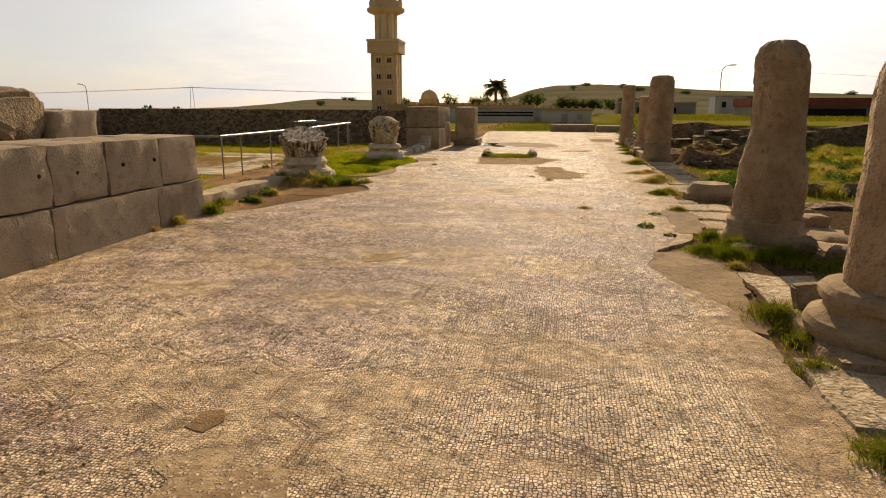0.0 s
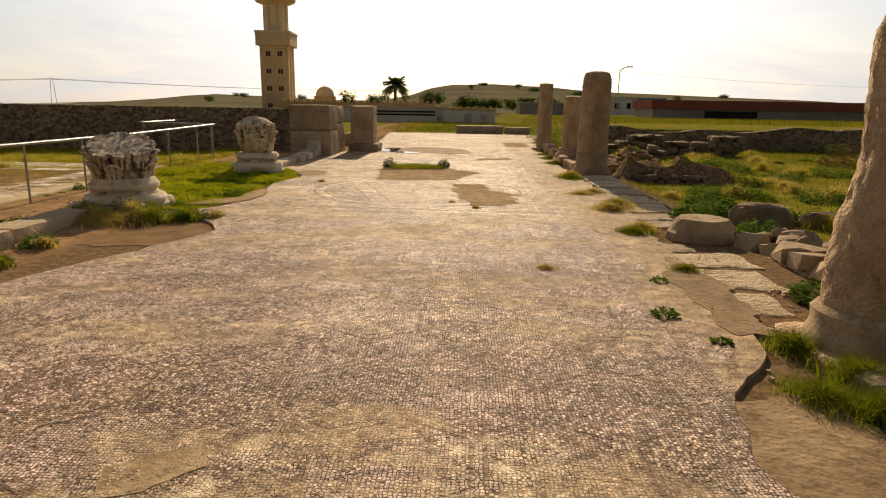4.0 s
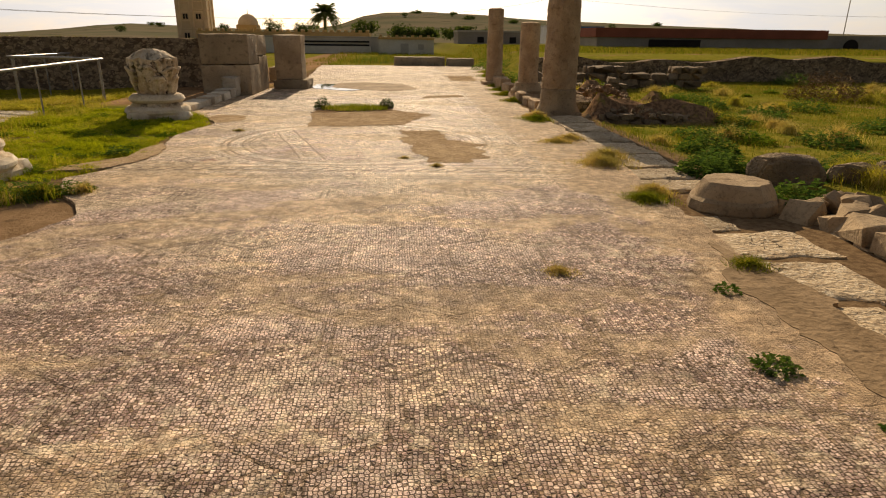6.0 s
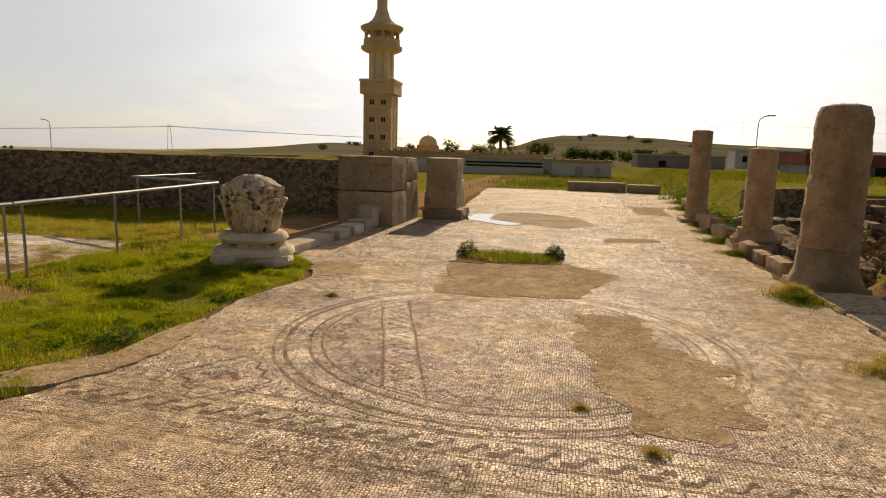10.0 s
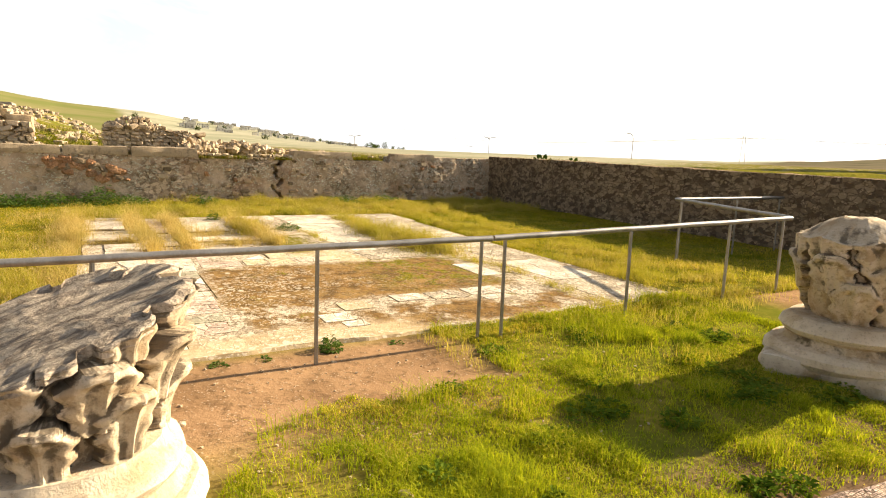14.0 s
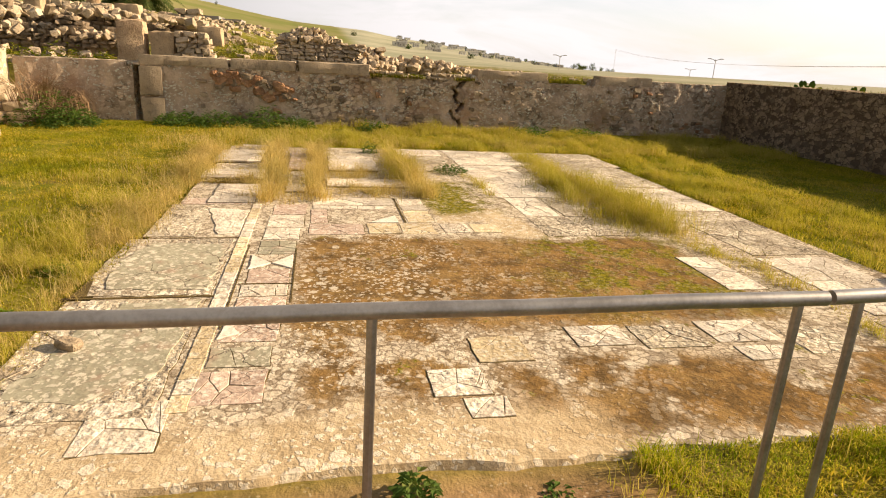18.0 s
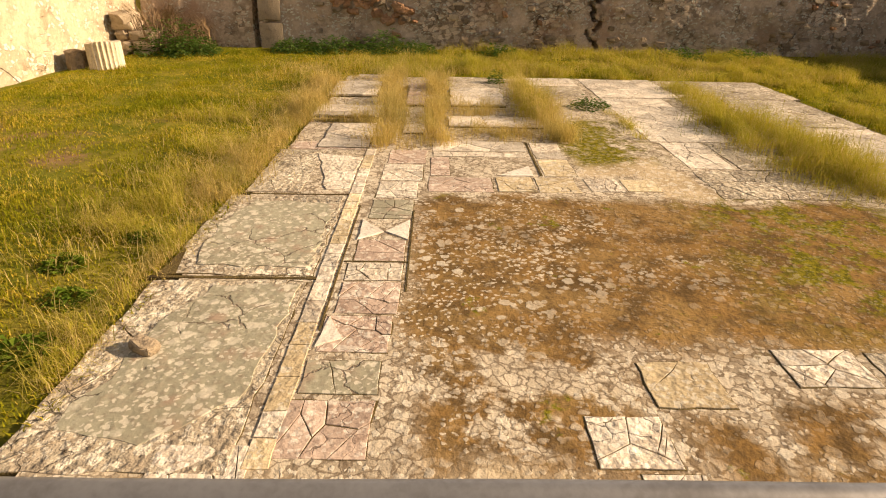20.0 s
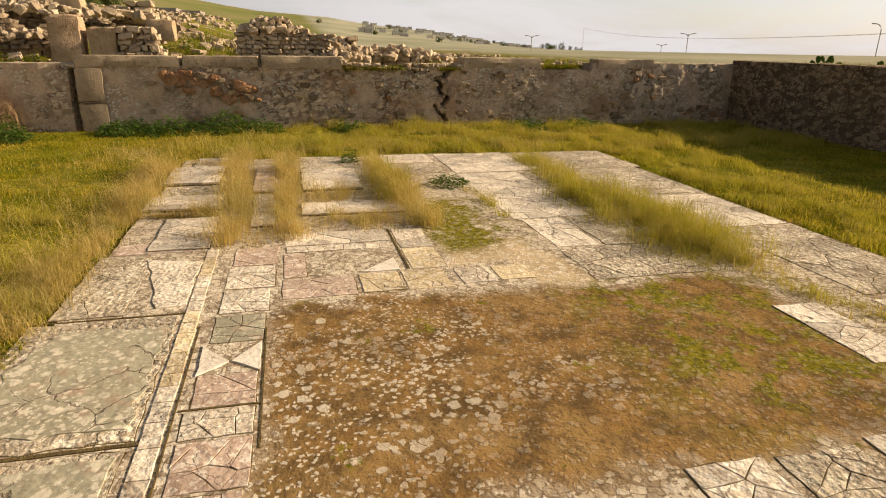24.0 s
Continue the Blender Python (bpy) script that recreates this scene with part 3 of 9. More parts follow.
    n.bump(h, 1.0, 0.009)
    return n.done(col, rough)


def worn_bed():
    """Bare mortar with a few tesserae left in it."""
    n = Nodes("bare_mosaic_bed", 0.95)
    mid, fine, rough = n.noise(2.5, 6, 0.65), n.noise(24.0, 6, 0.7), n.noise(7.0, 6, 0.7)
    cell = n.split(n.voronoi(50.0, "F1", None, 0.6, "Color"))
    edge = n.voronoi(50.0, "DISTANCE_TO_EDGE", None, 0.6)
    col = n.mix(n.step(mid, 0.36, 0.62), (0.50, 0.365, 0.22), (0.35, 0.245, 0.145))
    col = n.mix(n.math("MULTIPLY", n.step(rough, 0.46, 0.62), 0.6), col, (0.21, 0.14, 0.08))
    left = n.math("MULTIPLY", n.math("MULTIPLY", n.step(cell[0], 0.58, 0.66), n.step(edge, 0.04, 0.14)), n.step(n.noise(3.0, 4), 0.40, 0.52))
    col = n.mix(left, col, n.mix(cell[1], (0.46, 0.33, 0.22), (0.70, 0.54, 0.38)))
    col = n.mix(n.math("MULTIPLY", n.step(fine, 0.52, 0.68), 0.6), col, (0.14, 0.095, 0.055))
    n.bump(n.math("ADD", n.math("ADD", n.math("MULTIPLY", rough, 1.5), fine), left), 1.0, 0.009)
    return n.done(col)


M_WORNBED = worn_bed()
M_MOSAIC = mosaic_material()


def plain_material(name, a, b, scale=3.0, rough=0.8, bump=0.3, depth=0.005, metal=0.0):
    n = Nodes(name, rough, metal)
    v, f = n.noise(scale, 5), n.noise(scale * 12, 4)
    col = n.mix(n.step(n.math("ADD", n.math("MULTIPLY", v, 0.7), n.math("MULTIPLY", f, 0.3)), 0.35, 0.65), a, b)
    n.bump(n.math("ADD", v, n.math("MULTIPLY", f, 0.5)), bump, depth)
    return n.done(col)


M_MORTAR = stone_material("tan_mortar", (0.36, 0.25, 0.145), (0.25, 0.17, 0.095), (0.10, 0.065, 0.035), 2.0, 34, 0.8, 0.010)
M_EARTH = plain_material("brown_earth", (0.27, 0.175, 0.10), (0.19, 0.12, 0.065), 3.0, 1.0, 0.8, 0.03)
M_DARKSOIL = plain_material("dark_brown_soil", (0.13, 0.085, 0.048), (0.075, 0.05, 0.03), 5.0, 1.0, 0.9, 0.03)
M_JOINTSOIL = plain_material("mossy_joint_earth", (0.17, 0.125, 0.05), (0.09, 0.065, 0.035), 9.0, 1.0, 0.9, 0.02)
M_STEEL = plain_material("weathered_galvanised_steel", (0.34, 0.325, 0.30), (0.22, 0.205, 0.185), 6.0, 0.45, 0.2, 0.002, 0.6)
M_MINARET = plain_material("minaret_render", (0.78, 0.62, 0.40), (0.66, 0.51, 0.31), 0.6, 0.9)
M_MINARETDARK = plain_material("brown_minaret_trim", (0.68, 0.51, 0.33), (0.57, 0.42, 0.26), 0.8, 0.9)
M_WHITEWALL = plain_material("whitewashed_wall", (0.70, 0.66, 0.58), (0.58, 0.53, 0.45), 0.4, 0.9)
M_OCHREWALL = plain_material("ochre_render", (0.60, 0.40, 0.18), (0.50, 0.33, 0.15), 0.6, 0.9)
M_REDROOF = plain_material("brick_red_paint", (0.30, 0.10, 0.065), (0.22, 0.075, 0.05), 0.8, 0.9)
M_GREYHOUSE = plain_material("grey_plaster", (0.34, 0.30, 0.26), (0.25, 0.22, 0.19), 0.4, 0.95)
M_BLUE = plain_material("blue_paint", (0.10, 0.32, 0.60), (0.08, 0.27, 0.52), 0.4, 0.8)
M_DARK = plain_material("dark_opening", (0.035, 0.03, 0.026), (0.025, 0.02, 0.018), 1.0, 0.9)
M_CONCRETE = plain_material("pale_concrete", (0.50, 0.46, 0.40), (0.40, 0.36, 0.31), 0.8, 0.9)
M_TRUNK = plain_material("palm_bark", (0.16, 0.12, 0.08), (0.10, 0.075, 0.05), 6.0, 1.0, 0.8, 0.03)


def leaf_material(name, a, b, dry, amount, patch=0.75):
    n = Nodes(name, 0.6)
    n.b.inputs["Specular IOR Level"].default_value = 0.0
    r = n.island_random()
    col = n.mix(r, a, b)
    col = n.mix(n.step(n.math("ADD", n.math("MULTIPLY", r, 0.5), n.noise(0.9, 4)), 1.08 - amount * 0.7, 1.2 - amount * 0.7), col, dry)
    col = n.mix(n.math("MULTIPLY", n.step(n.noise(1.6, 6, 0.7, n.vmath("ADD", n.pos, (9.0, 4.0, 0.0))), 0.47, 0.62), patch), col, n.mix(1.0, col, (0.52, 0.68, 0.60), "MULTIPLY"))
    trans = n.t.nodes.new("ShaderNodeBsdfTranslucent")
    n.put(n.mix(1.0, col, (1.0, 1.0, 0.55), "MULTIPLY"), trans.inputs["Color"])
    m = n.t.nodes.new("ShaderNodeMixShader")
    m.inputs[0].default_value = 0.42
    out = n.t.nodes["Material Output"]
    n.t.links.new(n.b.outputs[0], m.inputs[1])
    n.t.links.new(trans.outputs[0], m.inputs[2])
    n.t.links.new(m.outputs[0], out.inputs["Surface"])
    return n.done(col)


M_GRASS = leaf_material("green_grass", (0.21, 0.27, 0.016), (0.52, 0.51, 0.035), (0.62, 0.49, 0.09), 0.30, 0.5)
M_DRY = leaf_material("dry_grass", (0.44, 0.33, 0.11), (0.70, 0.53, 0.23), (0.34, 0.30, 0.07), 0.2, 0.4)
M_FIELD = leaf_material("meadow_grass", (0.09, 0.11, 0.012), (0.22, 0.215, 0.022), (0.26, 0.19, 0.045), 0.45)
M_COURT = leaf_material("court_lawn", (0.19, 0.195, 0.014), (0.44, 0.38, 0.03), (0.56, 0.41, 0.07), 0.38, 0.7)
M_STRAW = leaf_material("yellowing_grass", (0.36, 0.33, 0.04), (0.56, 0.46, 0.10), (0.58, 0.44, 0.15), 0.4, 0.3)
M_TUFT = leaf_material("olive_tuft_grass", (0.11, 0.15, 0.014), (0.30, 0.30, 0.03), (0.42, 0.33, 0.07), 0.3, 0.4)
M_WEED = leaf_material("dark_green_weed", (0.08, 0.14, 0.035), (0.14, 0.21, 0.05), (0.18, 0.20, 0.06), 0.2)
M_LEAFY = leaf_material("broadleaf_weed", (0.11, 0.17, 0.02), (0.20, 0.26, 0.035), (0.24, 0.24, 0.05), 0.2)
M_TREE = leaf_material("tree_foliage", (0.05, 0.075, 0.025), (0.085, 0.11, 0.035), (0.11, 0.11, 0.04), 0.2)
M_PALM = leaf_material("palm_fronds", (0.07, 0.10, 0.03), (0.13, 0.15, 0.05), (0.26, 0.20, 0.08), 0.25)



def streaked_stone():
    """Split weathered marble with long streaks."""
    n = Nodes("streaked_weathered_marble", 0.95)
    x, y, z = n.split()
    v = n.join(n.math("MULTIPLY", x, 10.0), n.math("MULTIPLY_ADD", x, 3.0, n.math("MULTIPLY", y, 3.0)), n.math("MULTIPLY", z, 5.0))
    st, mid, fine = n.noise(1.6, 6, 0.65, v, 0.6), n.noise(9.0, 5, 0.7), n.noise(60.0, 5, 0.75)
    col = n.mix(n.step(st, 0.38, 0.60), (0.22, 0.18, 0.145), (0.62, 0.52, 0.40))
    col = n.mix(n.math("MULTIPLY", n.step(mid, 0.52, 0.66), 0.6), col, (0.66, 0.57, 0.44))
    col = n.mix(n.math("MULTIPLY", n.step(fine, 0.50, 0.66), 0.4), col, (0.20, 0.15, 0.105))
    n.bump(n.math("ADD", n.math("MULTIPLY", st, 1.2), n.math("ADD", n.math("MULTIPLY", mid, 0.7), n.math("MULTIPLY", fine, 0.5))), 1.0, 0.03)
    return n.done(col)


# ---- builders ----


def link(name, mesh, material, parent=None, label="", smooth=True):
    mesh.materials.clear()
    for mm in (material if isinstance(material, (list, tuple)) else (material,)):
        mesh.materials.append(mm)
    if smooth:
        mesh.set_sharp_from_angle(angle=radians(32))
        mesh.polygons.foreach_set("use_smooth", np.ones(len(mesh.polygons), dtype=bool))
    ob = new(name, mesh)
    if parent:
        ob.parent = parent
        ob.matrix_parent_inverse = parent.matrix_basis.inverted()
    if label:
        ob["label"] = label
    return ob


def part(name, bm, material, parent=None, label="", smooth=False):
    """A bmesh as one mesh object under a thing or a part."""
    mesh = bpy.data.meshes.new(name)
    bm.normal_update()
    bm.to_mesh(mesh)
    bm.free()
    return link(name, mesh, material, parent, label, smooth)


def empty(name, x, y, z, label, category, group="", kind=""):
    ob = new(name)
    ob.matrix_basis = pose(x, y, z)
    ob.empty_display_size = 0.1
    return tagged(ob, label, category, group, kind)


def raw(name, verts, faces):
    mesh = bpy.data.meshes.new(name)
    mesh.from_pydata(np.asarray(verts, dtype=float).tolist(), [], faces if isinstance(faces, list) else faces.tolist())
    mesh.update()
    return mesh


def ground_z(x, y):
    """The floor's height: it climbs a hand's breadth along the nave."""
    t = np.clip((np.asarray(y, dtype=float) - 0.0) / 10.0, 0, 1)
    return 0.02 + 0.08 * t * t * (3 - 2 * t)


def box(bm, x0, x1, y0, y1, z0, z1, bevel=0.0, matrix=None):
    vs = bmesh.ops.create_cube(bm, size=1.0)["verts"]
    for v in vs:
        v.co = Vector(((x0 + x1) / 2 + v.co.x * (x1 - x0), (y0 + y1) / 2 + v.co.y * (y1 - y0), (z0 + z1) / 2 + v.co.z * (z1 - z0)))
    if bevel:
        edges = {e for v in vs for e in v.link_edges}
        vs = bmesh.ops.bevel(bm, geom=list(edges), offset=bevel, segments=2, affect="EDGES", profile=0.6)["verts"]
    if matrix:
        bmesh.ops.transform(bm, matrix=matrix, verts=list(vs))
    return vs


def rough_box(x0, x1, y0, y1, z0, z1, cell=0.12, amp=0.02, seed=0.0, chip=0.05, matrix=None):
    """A worn stone block: a gridded box with blunt, chipped edges."""
    bm = bmesh.new()
    size = Vector((x1 - x0, y1 - y0, z1 - z0))
    mid = Vector(((x0 + x1) / 2, (y0 + y1) / 2, (z0 + z1) / 2))
    counts = [max(2, min(18, round(s / cell))) for s in size]
    grid = {}

    def vert(i, j, k):
        key = (i, j, k)
        if key not in grid:
            f = [2 * a / c - 1 for a, c in zip(key, counts)]
            p = Vector([f[a] * size[a] / 2 for a in range(3)])
            near = sorted((size[a] / 2 * (1 - abs(f[a])) for a in range(3)))
            o = mid + p + Vector((seed * 3.1, seed * 1.7, seed))
            nz = noise.noise(o * 2.6) * 0.6 + noise.noise(o * 7.0) * 0.4
            wear = max(0.0, chip * (0.9 + 1.3 * noise.noise(o * 4.0)) - (near[0] + near[1]))
            d = p.normalized()
            p = p - d * wear * 0.7 + Vector((noise.noise(o * 5 + Vector((9, 0, 0))), noise.noise(o * 5 + Vector((0, 9, 0))), nz)) * amp + d * noise.noise(o * 16) * amp * 0.35
            grid[key] = bm.verts.new(mid + p)
        return grid[key]

    for axis in range(3):
        u, v = [a for a in range(3) if a != axis]
        for side in (0, counts[axis]):
            for i in range(counts[u]):
                for j in range(counts[v]):
                    quad = []
                    for di, dj in ((0, 0), (1, 0), (1, 1), (0, 1)):
                        key = [0, 0, 0]
                        key[axis], key[u], key[v] = side, i + di, j + dj
                        quad.append(vert(*key))
                    bm.faces.new(quad)
    bmesh.ops.recalc_face_normals(bm, faces=bm.faces)
    if matrix:
        bmesh.ops.transform(bm, matrix=matrix, verts=bm.verts)
    return bm


def lathe(profile, seg=32, amp=0.0, seed=0.0, lean=None, squash=1.0):
    """A turned body: rows of (radius, height), roughened by noise."""
    bm = bmesh.new()
    rings = []
    for r, z in profile:
        ring = []
        for i in range(seg):
            a = 2 * math.pi * i / seg
            o = Vector((math.cos(a) * 1.3 + seed * 3.3, math.sin(a) * 1.3, z * 1.4 + seed))
            k = r + amp * (noise.noise(o * 1.1) * 1.2 + noise.noise(o * 3.2) * 0.7 + noise.noise(o * 8) * 0.5 + noise.noise(o * 19) * 0.32)
            k -= amp * 1.6 * max(0.0, noise.noise(o * 2.3 + Vector((5.0, 1.0, 2.0))) - 0.18) + amp * 0.9 * max(0.0, noise.noise(o * 6.1) - 0.25)
            dx, dy = lean(z) if lean else (0, 0)
            ring.append(bm.verts.new((math.cos(a) * k + dx, math.sin(a) * k * squash + dy, z + amp * 0.3 * noise.noise(o * 4))))
        rings.append(ring)
    for a, b in zip(rings, rings[1:]):
        for i in range(seg):
            bm.faces.new((a[i], a[(i + 1) % seg], b[(i + 1) % seg], b[i]))
    bm.faces.new(rings[-1])
    bm.faces.new(rings[0][::-1])
    return bm


def resample(rows_, step=0.05):
    """The same profile with closer rows, so that the surface can be roughened."""
    out = []
    for (r0, z0), (r1, z1) in zip(rows_, rows_[1:]):
        k = max(1, int(abs(z1 - z0) / step))
        out += [(r0 + (r1 - r0) * i / k, z0 + (z1 - z0) * i / k) for i in range(k)]
    return out + [rows_[-1]]


def shaft_profile(r0, r1, z0, z1, steps=26, dome=0.08):
    rows = []
    for i in range(steps + 1):
        f = i / steps
        r = r0 + (r1 - r0) * f
        if f > 0.9:
            r *= 1 - dome * ((f - 0.9) / 0.1) ** 2 * 2.5
        rows.append((r, z0 + (z1 - z0) * f))
    rows.append((r * 0.6, z1 + 0.03))
    rows.append((0.02, z1 + 0.035))
    return rows


def stone_mesh(name, w, d, h, seed, amp=0.16, sub=2, power=3.2):
    """A broken, angular stone: the hull of scattered points, its edges worn."""
    g = np.random.default_rng(int(abs(seed) * 1000) % 100003)
    bm = bmesh.new()
    p = g.uniform(-1, 1, (22 + 8 * sub if power < 4 else 20, 3))
    if power > 4:
        p = np.sign(p) * np.abs(p) ** 0.4
    p /= (np.abs(p) ** power).sum(axis=1)[:, None] ** (1 / power)
    p *= g.uniform(1 - amp * 1.3, 1.0, len(p))[:, None]
    for q in p:
        bm.verts.new((q[0] * w / 2, q[1] * d / 2, q[2] * h / 2))
    res = bmesh.ops.convex_hull(bm, input=bm.verts[:])
    bmesh.ops.delete(bm, geom=[v for v in bm.verts if not v.link_faces], context="VERTS")
    bmesh.ops.dissolve_limit(bm, angle_limit=radians(9), verts=bm.verts[:], edges=bm.edges[:])
    if sub > 2:
        bmesh.ops.bevel(bm, geom=bm.edges[:], offset=min(w, d, h) * 0.045, segments=2, affect="EDGES")
        bmesh.ops.triangulate(bm, faces=bm.faces[:])
        bmesh.ops.subdivide_edges(bm, edges=[e for e in bm.edges if e.calc_length() > 0.12], cuts=2, use_grid_fill=True)
        for v in bm.verts:
            o = v.co * 4 + Vector((seed, seed * 2, 0))
            v.co += v.co.normalized() * (noise.noise(o) * 0.6 + noise.noise(o * 2.7) * 0.4) * amp * 0.35 * min(w, d, h)
    mesh = bpy.data.meshes.new(name)
    bm.normal_update()
    bm.to_mesh(mesh)
    bm.free()
    return mesh


def blades(name, xy, zs, height, width, material, label, lean=0.45, category="grass", curl=0.5, seed=1, kind="stuff", parent=None):
    """Many bent blades in one mesh."""
    g = np.random.default_rng(seed)
    n = len(xy)
    h = height * g.uniform(0.55, 1.25, n) if np.isscalar(height) else height * g.uniform(0.7, 1.2, n)
    a = g.uniform(0, 2 * np.pi, n)
    tilt = g.uniform(0, lean, n)
    dirx, diry = np.cos(a), np.sin(a)
    b = a + np.pi / 2 + g.normal(0, 0.4, n)
    wx, wy = np.cos(b) * width / 2, np.sin(b) * width / 2
    base = np.column_stack([xy, zs])
    m = base + np.column_stack([dirx * tilt * h * 0.35, diry * tilt * h * 0.35, h * 0.6])
    tip = base + np.column_stack([dirx * (tilt + curl * 0.5) * h * 0.9, diry * (tilt + curl * 0.5) * h * 0.9, h * np.cos(tilt * 0.9)])
    wv = np.column_stack([wx, wy, np.zeros(n)])
    verts = np.stack([base - wv, base + wv, m + wv * 0.75, m - wv * 0.75, tip], axis=1).reshape(-1, 3)
    mesh = bpy.data.meshes.new(name)
    nv = n * 5
    mesh.vertices.add(nv)
    mesh.vertices.foreach_set("co", verts.ravel())
    idx = (np.arange(n) * 5)[:, None]
    quads = idx + np.array([0, 1, 2, 3])
    tris = idx + np.array([3, 2, 4])
    loops = np.concatenate([quads, tris], axis=1).ravel()
    mesh.loops.add(len(loops))
    mesh.loops.foreach_set("vertex_index", loops)
    starts = ((np.arange(n) * 7)[:, None] + np.array([0, 4])).ravel()
    mesh.polygons.add(2 * n)
    mesh.polygons.foreach_set("loop_start", starts)
    mesh.update(calc_edges=True)
    mesh.validate()
    ob = link(name, mesh, material, parent)
    return tagged(ob, label, category, "", kind)


TABLES = {}


def smooth_noise(x, y, scale, seed=0):
    """Cheap two-dimensional value noise over arrays, 0 to 1."""
    if seed not in TABLES:
        TABLES[seed] = np.random.default_rng(seed).random((256, 256))
    table = TABLES[seed]
    u, v = np.asarray(x) * scale + 1000.0, np.asarray(y) * scale + 1000.0
    i, j = np.floor(u).astype(int), np.floor(v).astype(int)
    f, k = u - i, v - j
    f, k = f * f * (3 - 2 * f), k * k * (3 - 2 * k)
    t = lambda a, b: table[a % 256, b % 256]
    return (t(i, j) * (1 - f) + t(i + 1, j) * f) * (1 - k) + (t(i, j + 1) * (1 - f) + t(i + 1, j + 1) * f) * k


def fbm(x, y, scale, seed=0):
    return 0.55 * smooth_noise(x, y, scale, seed) + 0.3 * smooth_noise(x, y, scale * 2.3, seed + 1) + 0.15 * smooth_noise(x, y, scale * 5.1, seed + 2)


def sstep(v, lo, hi):
    t = np.clip((np.asarray(v, dtype=float) - lo) / (hi - lo), 0, 1)
    return t * t * (3 - 2 * t)

# ---- ground ----
RIDGE_AZ = np.array([-180, -150, -125, -114, -109, -105, -101, -97, -92, -86, -82, -79, -75, -68, -60, -44, -36, -28.5, -25, -22, -17, -12, -8, -5, -3, -1, 3, 7, 10, 14, 20, 28, 36, 60, 90, 180.0])
RIDGE_EL = np.array([3, 4, 7.6, 6.8, 5.7, 4.7, 3.6, 3.1, 2.4, 2.0, 1.35, 1.1, 0.6, -0.3, -0.75, -0.7, -0.3, 0.05, 0.55, 0.8, 0.7, 0.5, 0.5, 0.95, 1.6, 1.95, 2.0, 1.85, 1.7, 1.45, 1.25, 0.95, 0.6, 0.6, 0.8, 3.0])


def terrain_z(x, y):
    x, y = np.asarray(x, dtype=float), np.asarray(y, dtype=float)
    z = ground_z(x, y) - 0.033 + 0.02 * (fbm(x, y, 1.1, 5) - 0.5)
    inside = sstep(x, -20.6, -20.2) * sstep(-y, -24.6, -24.2)
    # the lawn beside the nave and round the marble floor
    lawn = sstep(-x, 4.6, 5.2) * inside * sstep(y, 8.0, 8.4)
    z = z + lawn * (0.02 + 0.03 * fbm(x, y, 0.6, 9) + 0.10 * sstep(y, 15.0, 20.0) * sstep(-x, 5.0, 6.5) * sstep(x, -9.5, -7.2))
    under = sstep(x, -16.4, -16.2) * sstep(-x, 7.5, 7.65) * sstep(y, 12.6, 12.8) * sstep(-y, -18.9, -18.75)
    z = z * (1 - under) + np.minimum(z, 0.06) * under
    # sunken, grassy ground east of the columns
    east = sstep(x, 3.2, 3.8)
    z = z + east * (-0.22 + 0.30 * (fbm(x, y, 0.35, 3) - 0.5))
    pit = sstep(x, 3.3, 3.6) * sstep(-x, -9.4, -8.6) * sstep(y, 5.0, 5.6) * sstep(-y, -11.35, -11.0)
    z = z - 2.1 * pit
    z = z - 0.16 * sstep(x, 2.35, 2.6) * sstep(-x, -3.0, -2.8) * sstep(y, 6.3, 6.7) * sstep(-y, -9.2, -8.6)
    pit = sstep(x, 3.4, 3.7) * sstep(-x, -5.6, -5.2) * sstep(y, 19.6, 20.0) * sstep(-y, -24.0, -23.0)
    z = z - 0.45 * pit
    # banks of earth beside the pit
    wob = 0.25 * (fbm(x, y, 1.6, 14) - 0.5)
    z = z + (0.62 + wob) * np.exp(-((y - 18.55 - 0.15 * np.sin(x * 2.0)) / 0.38) ** 2) * sstep(x, 3.05, 3.4) * sstep(-x, -6.6, -5.2)
    z = z + (0.75 + wob) * np.exp(-((x - 4.9 - 0.2 * np.sin(y * 1.3)) / 0.55) ** 2) * sstep(y, 18.8, 19.6) * sstep(-y, -25.0, -23.8)
    # earth held back by the walls
    back = sstep(-x, 20.25, 20.5) * (0.95 + 0.07 * np.clip(-x - 20.5, 0, 25) * sstep(-y, -17, -9) + 0.35 * fbm(x, y, 0.25, 8) + 0.045 * np.clip(14 - y, 0, 40) * sstep(-x, 21, 30))
    side = sstep(y, 24.2, 24.5) * sstep(-x - 0.4 * np.clip(y - 25.0, 0, 200), 5.8, 6.1) * 0.95
    south = sstep(-y, -7.45, -7.2) * sstep(-x, 6.2, 6.4) * 0.95
    z = np.maximum(z, np.maximum(back, np.maximum(side, south)))
    z = z + sstep(y, 31.0, 31.6) * sstep(x, 4.5, 6.0) * 0.85
    # rolling hills far off
    dx, dy = x + 2.0, y - 12.0
    r = np.hypot(dx, dy)
    az = np.degrees(np.arctan2(dx, dy))
    el = np.interp(az, RIDGE_AZ, RIDGE_EL)
    rise = sstep(r, 130.0, 650.0)
    wave = 1 + 0.22 * (fbm(x, y, 0.008, 12) - 0.5) * sstep(r, 200, 400)
    hill = np.tan(np.radians(el)) * 640.0 * rise * wave * (1 - 0.5 * sstep(r, 700, 2200))
    hill = np.where(el < 0, np.tan(np.radians(el)) * r * rise, hill)
    near = 1 - sstep(r, 60, 160)
    return z * near + (1 - near) * 0.4 + hill


